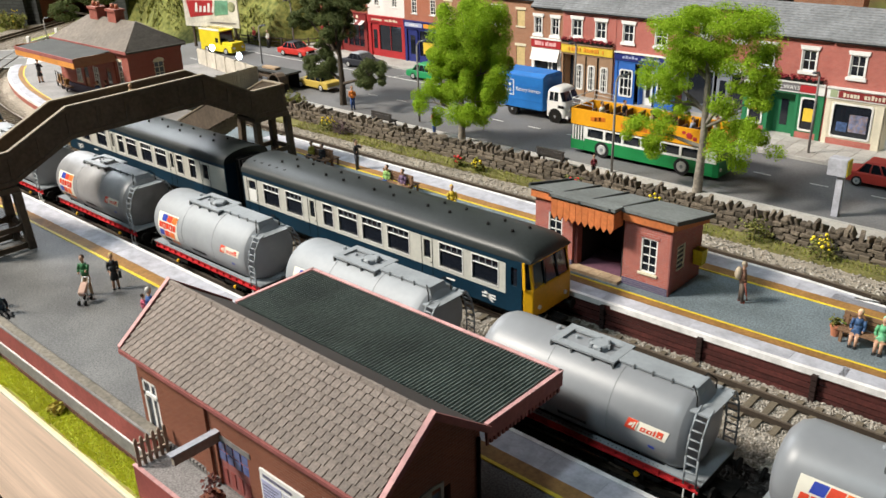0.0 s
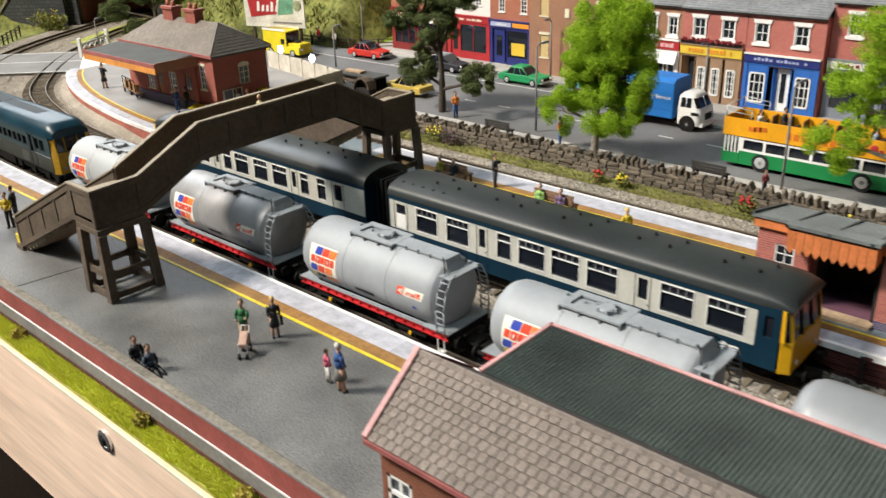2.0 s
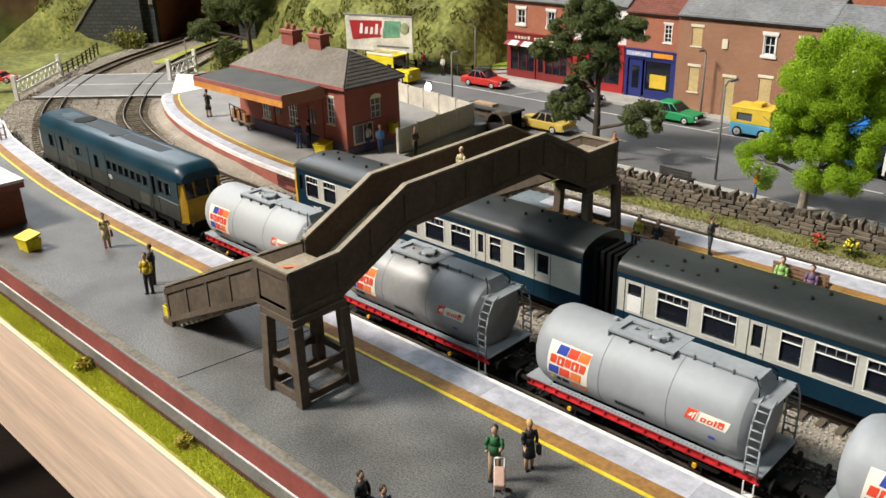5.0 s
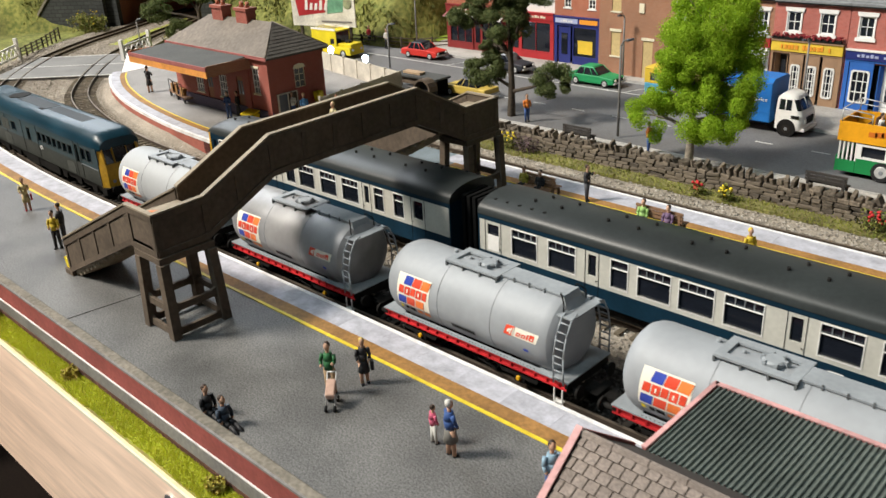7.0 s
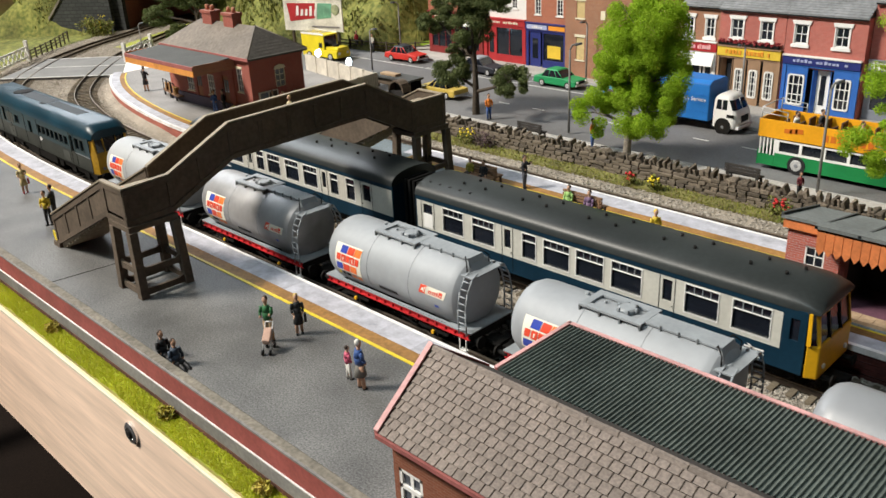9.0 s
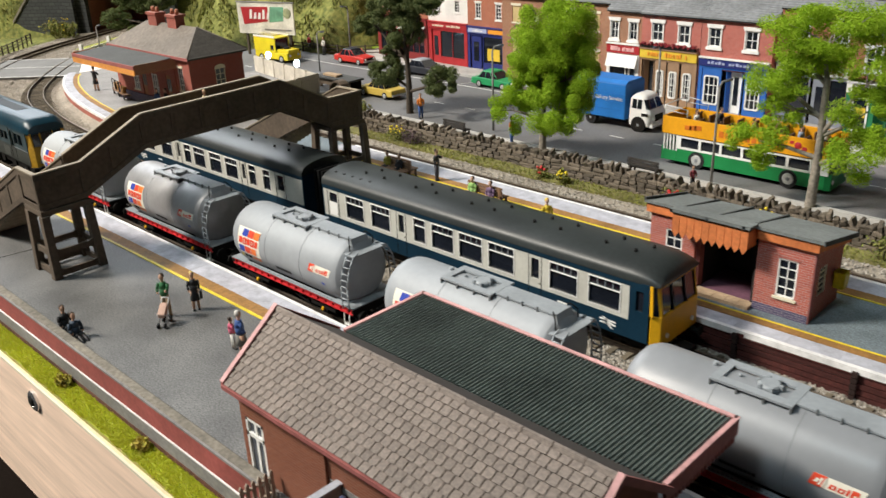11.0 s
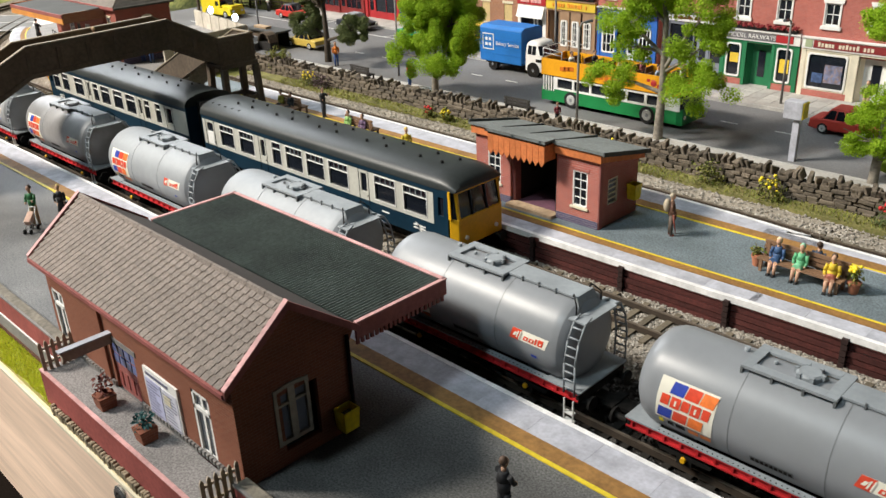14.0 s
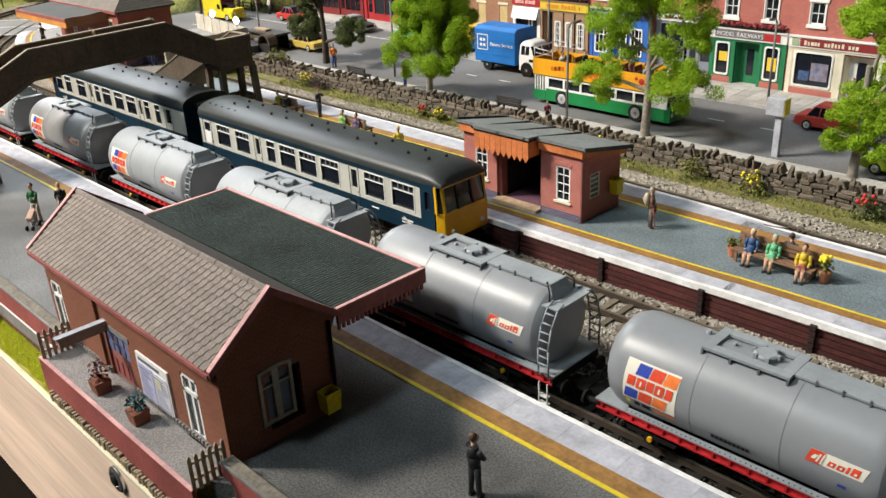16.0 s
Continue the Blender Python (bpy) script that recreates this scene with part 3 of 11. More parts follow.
tagged(part("ballast_bed", bm, M_BED), "grey brown ballast bed", "ballast", kind="structure")

bm = B()
ribbon(bm, [p for p in LINE1 if p[0] < -0.85], -0.052, 0.045, -0.0027, 0.0003)
tagged(part("ballast_bed", bm, M_BED), "pale beige ballast spread round the curve", "ballast", kind="structure")

rng = np.random.default_rng(11)


def ballast(name, line, lo, hi, width0, width1, count, size, material, z=0.0008, xr=(-9, 9)):
    pts = [p for p in spline(line, 0.004) if xr[0] < p[0] < xr[1]]
    k = rng.integers(0, len(pts), count)
    P = np.array(pts)[k]
    o = rng.uniform(width0, width1, count)
    c = np.stack([P[:, 0] - np.sin(P[:, 2]) * o + rng.normal(0, 0.002, count), P[:, 1] + np.cos(P[:, 2]) * o, np.full(count, z) + rng.uniform(-0.0004, 0.0004, count)], 1)
    ok = (np.abs(np.abs(o) - 0.0085) > 0.0012)
    c = c[ok]
    ob = scatter_mesh(name, c, rng.uniform(size * 0.6, size * 1.3, len(c)), material)
    return tagged(ob, "loose grey and brown ballast chippings between the rails", "ballast", kind="stuff")


# stones of the near line, painted dark as shade
ballast("ballast_chippings", LINE1, 0, 0, -0.026, 0.030, 30000, 0.0010, M_SHADESTONES, 0.0010, (-0.93, 0.6))
ballast("ballast_chippings", LINE1, 0, 0, -0.052, 0.045, 26000, 0.0010, M_STONES, 0.0008, (-1.6, -0.91))
ballast("ballast_chippings", LINE2, 0, 0, -0.040, 0.024, 38000, 0.0008, M_STONES, 0.0009, (-1.6, 0.3))
ballast("ballast_chippings", LINE2, 0, 0, -0.042, 0.022, 40000, 0.0007, M_STONES, 0.0010, (-0.28, 0.25))
ballast("ballast_chippings", LINE3, 0, 0, -0.03, 0.040, 22000, 0.0010, M_STONES, 0.0009)
ballast("ballast_chippings", LINE2, 0, 0, -0.085, -0.03, 9000, 0.0011, M_STONES, 0.0006, (-1.6, -0.85))

# ---- near platform ----
NEAR_EDGE = [(0.6, 0.2340), (0.2, 0.2330), (-0.05, 0.2315), (-0.45, 0.2325), (-0.75, 0.2300), (-0.88, 0.2330), (-0.97, 0.2405), (-1.09, 0.2560), (-1.16, 0.2740)]
platform = thing("near_platform", 0, 0, 0, label="grey tarmac station platform with pale edging slabs and yellow line", category="platform", kind="structure")


def strip(bm, line, o0, o1, z, dz, step=0.02):
    return ribbon(bm, line, o0, o1, z - dz, z, step)


edge_pts = spline(NEAR_EDGE, 0.02)
bm = B()
prev = None
for x, y, a in edge_pts:
    ring = [bm.verts.new(c) for c in ((x, 0.1290 if x < -0.278 or x > -0.152 else 0.1182, -0.002), (x, y - 0.0008, -0.002), (x, y - 0.0008, PZ), (x, 0.1290 if x < -0.278 or x > -0.152 else 0.1182, PZ))]
    if prev:
        for i in range(4):
            bm.faces.new((prev[i], prev[(i + 1) % 4], ring[(i + 1) % 4], ring[i]))
    else:
        bm.faces.new(ring)
    prev = ring
bm.faces.new(prev[::-1])
bmesh.ops.recalc_face_normals(bm, faces=bm.faces[:])
part("surface", bm, M_TARMAC, platform, "dark grey tarmac surface")
part("ochre_strip", strip(B(), NEAR_EDGE, -0.0214, -0.0142, PZ + 0.0003, 0.0006), M_TACTILE, platform, "ochre brown safety strip")
part("yellow_line", strip(B(), NEAR_EDGE, -0.0231, -0.0214, PZ + 0.0004, 0.0007), M_YELLOW, platform, "bright yellow painted line")
part("white_edge", strip(B(), NEAR_EDGE, -0.0016, 0.0004, PZ + 0.0004, 0.004), M_WHITE_EDGE, platform, "worn white painted edge")

seam = part("seam", bx(B(), -0.0002, 0.0002, -0.038, 0.038, PZ - 0.0004, PZ + 0.0002), M_BLACK, platform)
seam.matrix_basis = pose(-0.5875, 0.1690, 0, 0, 0, -7)
# edging slabs laid side by side
bm = B()
bx(bm, -0.01243, 0.01243, -0.00475, 0.00475, -0.001, 0.0002)
bmesh.ops.bevel(bm, geom=bm.edges[:], offset=0.00003, segments=1, affect="EDGES")
SLAB = mesh_of("edging_slab", bm, M_SLAB)
bm = B()
bx(bm, -0.01243, 0.01243, -0.0063, 0.0063, -0.001, 0.0002)
bmesh.ops.bevel(bm, geom=bm.edges[:], offset=0.00003, segments=1, affect="EDGES")
WIDE_SLAB = mesh_of("edging_slab", bm, M_SLAB)
for x, y, a in spline(NEAR_EDGE, 0.0249):
    d = math.degrees(a)
    piece("edging_slab", WIDE_SLAB, platform, pose(x + 0.0079 * math.sin(a), y - 0.0079 * math.cos(a), PZ, 0, 0, d))

# low wall behind the near platform
for x0, x1, y in ((-1.9, -0.279, 0.1282), (-0.1515, 0.70, 0.1285)):
    rear = thing("platform_wall", 0, 0, 0, label="low red wall with mossy grey coping behind the platform", category="wall", kind="structure")
    part("coping", bx(B(), x0, x1, y + 0.0008, y + 0.0052, PZ - 0.001, 0.0222), M_COPING, rear, "mossy grey stone coping", bevel=0.0005)
    part("red_face", bx(B(), x0, x1, y, y + 0.0012, 0.0106, 0.0214), M_REDWALL, rear, "dull red painted face")
    part("coping_line", bx(B(), x0, x1, y - 0.0003, y + 0.0006, 0.0214, 0.0224), M_PLINTH, rear)
    part("white_line", bx(B(), x0, x1, y - 0.0006, y + 0.0006, 0.0101, 0.0107), M_WHITE_EDGE, rear, "thin white ledge")
    part("plinth", bx(B(), x0, x1, y - 0.0004, y + 0.0010, -0.002, 0.0098), M_PLINTH, rear, "grey concrete plinth")
    part("foot_course", bx(B(), x0, x1, y - 0.0007, y + 0.0008, -0.003, 0.0030), M_FOOTCOURSE, rear, "dark red brown foot course")
bm = B()
bx(bm, -0.2785, -0.1520, 0.1172, 0.1188, -0.0030, PZ + 0.0002)
path_wall = thing("path_wall", 0, 0, 0, label="red painted retaining wall below the path", category="wall", kind="structure")
part("red_face", bm, M_REDWALL, path_wall)
part("white_line", bx(B(), -0.2785, -0.1520, 0.1170, 0.1186, PZ + 0.0002, PZ + 0.0006), M_PINKLIGHT, path_wall)
part("path_surface", bx(B(), -0.2780, -0.1522, 0.1186, 0.1334, PZ - 0.0004, PZ + 0.0003), M_PATH, path_wall, "grey tarmac path")
M_FOOT = mat("tan_stone", (0.29, 0.235, 0.16), 0.85, var=0.2, random_tint=0.25)
# small stones along the foot of the wall
bm = B()
bx(bm, -0.0008, 0.0008, -0.0010, 0.0010, 0.0, 0.0040)
bmesh.ops.bevel(bm, geom=bm.edges[:], offset=0.0003, segments=1, affect="EDGES")
FOOT = mesh_of("foot_stone", bm, M_FOOT)
for i in range(70):
    piece("foot_stone", FOOT, path_wall, pose(-0.27 + i * 0.00205, 0.1160 + random.uniform(-0.0003, 0.0003), -0.0006 + random.uniform(-0.0005, 0.0006), 0, 0, random.uniform(-9, 9)))

# grass strip along the front
M_VERGE = mat("dry_earth_verge", (0.33, 0.23, 0.09), 0.95, var=0.3, scale=700, coarse=60, stain=0.4, bump=0.5, col2=(0.30, 0.33, 0.05))
part("ply_edge", bx(B(), -2.1, 0.75, 0.1150, 0.1161, -0.0012, 0.0000), M_PLYEDGE, layout, "pale cream plywood edge")
verge = part("verge", bx(B(), -2.1, 0.75, 0.1172, 0.1290, -0.006, 0.0004), M_TURF)
part("verge_margin", bx(B(), -2.1, 0.75, 0.1161, 0.1172, -0.006, 0.0002), M_VERGE, verge, "dry brown earth margin")
tagged(verge, "strip of yellow green turf along the plywood edge", "verge", kind="structure")


def blades(name, area, count, h, material, label):
    """Short upright grass tufts over rectangles (x0, x1, y0, y1, z)."""
    V, F = [], []
    tot = sum((a[1] - a[0]) * (a[3] - a[2]) for a in area)
    for x0, x1, y0, y1, z in area:
        for _ in range(int(count * (x1 - x0) * (y1 - y0) / tot)):
            x, y, a = rng.uniform(x0, x1), rng.uniform(y0, y1), rng.uniform(0, 6.28)
            ragged = math.sin(x * 61) + 0.8 * math.sin(x * 143 + 1) + 0.7 * math.sin(x * 390)
            if y < y0 + 0.0006 + 0.0004 * ragged:
                continue
            hh, w = h * rng.uniform(0.5, 1.4) * (1 + 0.16 * math.sin(x * 207 + y * 900)), h * 0.2
            lx, ly = rng.normal(0, 0.35) * hh, rng.normal(0, 0.35) * hh
            k = len(V)
            V += [(x - w * math.cos(a), y - w * math.sin(a), z), (x + w * math.cos(a), y + w * math.sin(a), z), (x + lx, y + ly, z + hh)]
            F.append((k, k + 1, k + 2))
    me = bpy.data.meshes.new(name)
    me.from_pydata(V, [], F)
    me.materials.append(material)
    return tagged(new(name, me), label, "grass", kind="stuff")


blades("grass", [(-1.6, -0.27, 0.1162, 0.1281, 0.0003), (-0.15, 0.3, 0.1162, 0.1281, 0.0003)], 140000, 0.0012, M_GRASS, "yellow green static grass along the front edge")

M_REDFACE = mat("dull_red_brick_face", (0.36, 0.115, 0.085), 0.85, var=0.2, scale=900, coarse=50, stain=0.3, bump=0.3)
# ---- island platform ----
FRONT = [(0.6, 0.3590), (-0.02, 0.3552), (-0.10, 0.3536), (-0.18, 0.3520), (-0.30, 0.3513), (-0.5, 0.3520), (-0.75, 0.3535), (-0.87, 0.3590), (-0.98, 0.3760), (-1.06, 0.3980), (-1.11, 0.4190), (-1.135, 0.4330)]
REAR = [(0.6, 0.4345), (-0.05, 0.4366), (-0.10, 0.4395), (-0.15, 0.4435), (-0.25, 0.4455), (-0.45, 0.4470), (-0.60, 0.4475), (-0.772, 0.4480)]
REARLINE = [(0.6, 0.4205), (-0.25, 0.4212), (-0.60, 0.4220)]
island = thing("island_platform", 0, 0, 0, label="grey station platform with dark red timber front and yellow lines", category="platform", kind="structure")
bm = B()
prev = None
for x, y, a in spline(FRONT, 0.02):
    back = float(np.interp(x, [p[0] for p in REAR[::-1]], [p[1] for p in REAR[::-1]])) - 0.0010 if x > -0.772 else (0.612 if x > -0.95 else 0.50)
    ring = [bm.verts.new(c) for c in ((x, y + 0.0012, -0.002), (x, back, -0.002), (x, back, PZ), (x, y + 0.0012, PZ))]
    if prev:
        for i in range(4):
            f = bm.faces.new((prev[i], prev[(i + 1) % 4], ring[(i + 1) % 4], ring[i]))
            f.material_index = 1 if x < -0.70 else 0
    else:
        bm.faces.new(ring)
    prev = ring
bm.faces.new(prev[::-1])
bmesh.ops.recalc_face_normals(bm, faces=bm.faces[:])
part("surface", bm, [M_TARMAC2, M_YARD], island, "grey tarmac surface")
part("ochre_strip", strip(B(), FRONT, 0.0116, 0.0168, PZ + 0.0003, 0.0006), M_TACTILE, island, "ochre brown safety strip")
part("yellow_line", strip(B(), FRONT, 0.0168, 0.0182, PZ + 0.0004, 0.0007), M_YELLOW, island, "bright yellow painted line")
part("white_edge", strip(B(), FRONT, -0.0004, 0.0020, PZ + 0.0004, 0.003), M_WHITE_EDGE, island, "worn white painted edge")
part("ochre_strip", strip(B(), REARLINE, 0.0006, 0.0082, PZ + 0.0003, 0.0006), M_TACTILE, island, "ochre brown safety strip")
part("yellow_line", strip(B(), REARLINE, -0.0007, 0.0006, PZ + 0.0004, 0.0007), M_YELLOW, island, "bright yellow painted line")
part("white_edge", strip(B(), [p for p in REAR if p[0] > -0.7], -0.0014, 0.0008, PZ + 0.0004, 0.005), M_WHITE_EDGE, island, "worn white painted edge")
for x, y, a in spline(FRONT, 0.0249):
    piece("edging_slab", SLAB, island, pose(x - 0.0066 * math.sin(a), y + 0.0066 * math.cos(a), PZ, 0, 0, math.degrees(a)))
bm = B()
bx(bm, -0.01243, 0.01243, -0.0080, 0.0080, -0.001, 0.0002)
DEEP_SLAB = mesh_of("edging_slab", bm, M_SLAB)
for x, y, a in spline([p for p in REAR if p[0] > -0.7], 0.0249):
    piece("edging_slab", DEEP_SLAB, island, pose(x + 0.0093 * math.sin(a), y - 0.0093 * math.cos(a), PZ, 0, 0, math.degrees(a)))
# timber planks of the front, with posts
bm = B()
bx(bm, -0.0272, 0.0272, -0.0006, 0.0006, -0.00125, 0.00125)
PLANK = mesh_of("plank", bm, M_TIMBERWALL)
bm = B()
for k in range(5):
    bx(bm, -0.0013, 0.0013, -0.0022 + 0.0003 * (k % 2), 0.001, 0.0006 + k * 0.0029, 0.0030 + k * 0.0029)
POST = mesh_of("post", bm, M_DARKPOST)
for x, y, a in spline(FRONT, 0.0551):
    if x > -0.80:
        d = math.degrees(a)
        piece("post", POST, island, pose(x, y + 0.0002, 0, 0, 0, d))
        for k in range(5):
            piece("plank", PLANK, island, pose(x - 0.0276 * math.cos(a) + random.uniform(-0.0002, 0.0002), y + 0.0004 + 0.0005 * (k % 2) - 0.0276 * math.sin(a) + random.uniform(-0.0003, 0.0003), 0.0017 + k * 0.0030, 0, 0, d))
part("curved_wall", ribbon(B(), [p for p in FRONT if p[0] < -0.74], -0.0003, 0.002, -0.001, PZ - 0.0006), M_REDFACE, island, "dull red brick face of the curved end")

bm = B()
prev = None
for x, y, a in spline([p for p in FRONT if p[0] < -0.74], 0.012):
    nx_, ny_ = -math.sin(a), math.cos(a)
    k = min(1.0, max(0.0, (-0.80 - x) / 0.08))
    ring = [bm.verts.new((x + nx_ * o, y + ny_ * o, z)) for o, z in ((0.0, 0.0), (0.0, 0.0010 + 0.0075 * k), (-0.004, 0.0008 + 0.0062 * k), (-0.016, 0.0004))]
    if prev:
        for i in range(3):
            bm.faces.new((prev[i], prev[i + 1], ring[i + 1], ring[i]))
    prev = ring
bmesh.ops.recalc_face_normals(bm, faces=bm.faces[:])
tagged(part("ballast_slope", bm, M_BED), "pale ballast banked against the curved platform wall", "ballast", kind="structure")
pts_ = [p for p in spline([p for p in FRONT if p[0] < -0.74], 0.004)]
P_ = np.array(pts_)[rng.integers(0, len(pts_), 9000)]
o_ = rng.uniform(0.0, 0.016, 9000)
k_ = np.clip((-0.80 - P_[:, 0]) / 0.08, 0, 1)
c_ = np.stack([P_[:, 0] + np.sin(P_[:, 2]) * o_, P_[:, 1] - np.cos(P_[:, 2]) * o_, 0.0009 + 0.0070 * k_ * (1 - o_ / 0.016)], 1)
tagged(scatter_mesh("ballast_chippings", c_, rng.uniform(0.0006, 0.0013, 9000), M_STONES), "loose pale chippings against the platform wall", "ballast", kind="stuff")

# ---- road, pavements, kerbs ----
road = thing("road", 0, 0, 0, label="grey tarmac town road with white lane markings", category="road", kind="structure")
part("surface", bx(B(), -1.12, 0.75, 0.552, 0.735, -0.003, RZ), M_ROAD, road)
for i in range(26):
    x = -1.02 + i * 0.043
    part("lane_dash", bx(B(), x, x + 0.0135, 0.6185, 0.6198, RZ - 0.0002, RZ + 0.0003), M_ROADMARK, road)
part("bay_line", bx(B(), -1.0, -0.56, 0.6930, 0.6942, RZ - 0.0002, RZ + 0.0003), M_ROADMARK, road)
for x in (-0.86, -0.775, -0.715, -0.628, -0.56):
    part("bay_line", hexa(B(), [(x, 0.694, RZ), (x + 0.0013, 0.694, RZ), (x + 0.0143, 0.726, RZ), (x + 0.013, 0.726, RZ), (x, 0.694, RZ + 0.0003), (x + 0.0013, 0.694, RZ + 0.0003), (x + 0.0143, 0.726, RZ + 0.0003), (x + 0.013, 0.726, RZ + 0.0003)]), M_ROADMARK, road)

near_pave = thing("pavement", 0, 0, 0, label="pale grey slab pavement with kerb above the stone wall", category="pavement", kind="structure")
part("surface", bx(B(), -0.72, 0.75, 0.5265, 0.5500, -0.003, RZ + 0.0022), M_PAVE, near_pave)
part("kerb", bx(B(), -0.72, 0.75, 0.5500, 0.5525, -0.003, RZ + 0.0026), M_KERB, near_pave)
far_pave = thing("pavement", 0, 0, 0, label="pale grey slab pavement with kerb in front of the shops", category="pavement", kind="structure")
part("surface", bx(B(), -0.56, 0.75, 0.6705, 0.83, -0.003, RZ + 0.0022), M_PAVE, far_pave)
part("kerb", bx(B(), -0.56, 0.75, 0.6680, 0.6705, -0.003, RZ + 0.0026), M_KERB, far_pave)
part("surface", bx(B(), -0.96, -0.5602, 0.7325, 0.83, -0.003, RZ + 0.0022), M_PAVE, far_pave)
part("kerb", bx(B(), -0.96, -0.5602, 0.7300, 0.7325, -0.003, RZ + 0.0026), M_KERB, far_pave)
bm = B()
bx(bm, -0.0059, 0.0059, -0.0079, 0.0079, -0.0006, 0.0004)
FLAG = mesh_of("paving_flag", bm, M_PAVE)
for i in range(36):
    for j in range(3):
        piece("paving_flag", FLAG, far_pave, pose(-0.40 + i * 0.0122, 0.679 + j * 0.0162, RZ + 0.0022))

# bank of earth and grass between the third line and the wall
bm = B()
ribbon(bm, [(0.6, 0.5085), (-0.1, 0.5085), (-0.3, 0.5130), (-0.6, 0.5120), (-0.72, 0.5150)], -0.008, 0.020, -0.003, 0.0030)
tagged(part("bank", bm, M_BANK), "scrubby green verge at the foot of the stone wall", "verge", kind="structure")
blades("grass", [(-0.66, 0.25, 0.500, 0.5185, 0.0028)], 8000, 0.0020, M_BANKGRASS, "rough green tufts below the stone wall")

# ---- trains ----
def curved_label(bm, x0, x1, a0, a1, r, cz, mi, lift=0.00015, n=6, slant=0.0):
    """A patch on the tank's near side between two heights, given as angles above the middle."""
    rows = []
    for k in range(n + 1):
        a = radians(a0 + (a1 - a0) * k / n)
        y, z = -(r + lift) * math.cos(a), cz + (r + lift) * math.sin(a)
        s = slant * (k / n - 0.5)
        rows.append((bm.verts.new((x0 + s, y, z)), bm.verts.new((x1 + s, y, z))))
    for (a, b), (c, d) in zip(rows, rows[1:]):
        f = bm.faces.new((a, b, d, c))
        f.material_index, f.smooth = mi, True


def label_patch(x0, x1, a0, a1, r, cz, lift=0.00015, n=6, slant=0.0):
    bm = B()
    curved_label(bm, x0, x1, a0, a1, r, cz, 0, lift, n, slant)
    return bm


def wheelset(bm, x, r=0.0062, half=0.0082):
    for s in (-1, 1):
        rod(bm, (x, s * (half - 0.0012), r), (x, s * (half + 0.0006), r), r, r, 18)
        rod(bm, (x, s * (half - 0.0017), r), (x, s * (half - 0.0012), r), r + 0.0008, r + 0.0008, 18)
    rod(bm, (x, -half, r), (x, half, r), 0.001, 0.001, 8)


def ladder(bm, x0, x1, y, z0, z1, lean, rungs=8, r=0.00042):
    for x in (x0, x1):
        rod(bm, (x, y, z0), (x + lean, y + 0.0020, z1), r, r, 6)
        rod(bm, (x + lean, y + 0.0020, z1), (x + lean - 0.001, y + 0.0065, z1 + 0.0018), r, r, 6)
    for k in range(rungs):
        t = (k + 0.5) / rungs
        rod(bm, (x0 + lean * t, y + 0.002 * t, z0 + (z1 - z0) * t), (x1 + lean * t, y + 0.002 * t, z0 + (z1 - z0) * t), r * 0.85, r * 0.85, 6)


RUNG = mesh_of("rung", rod(B(), (-0.0024, 0, 0), (0.0024, 0, 0), 0.00036, 0.00036, 6), M_DECK)


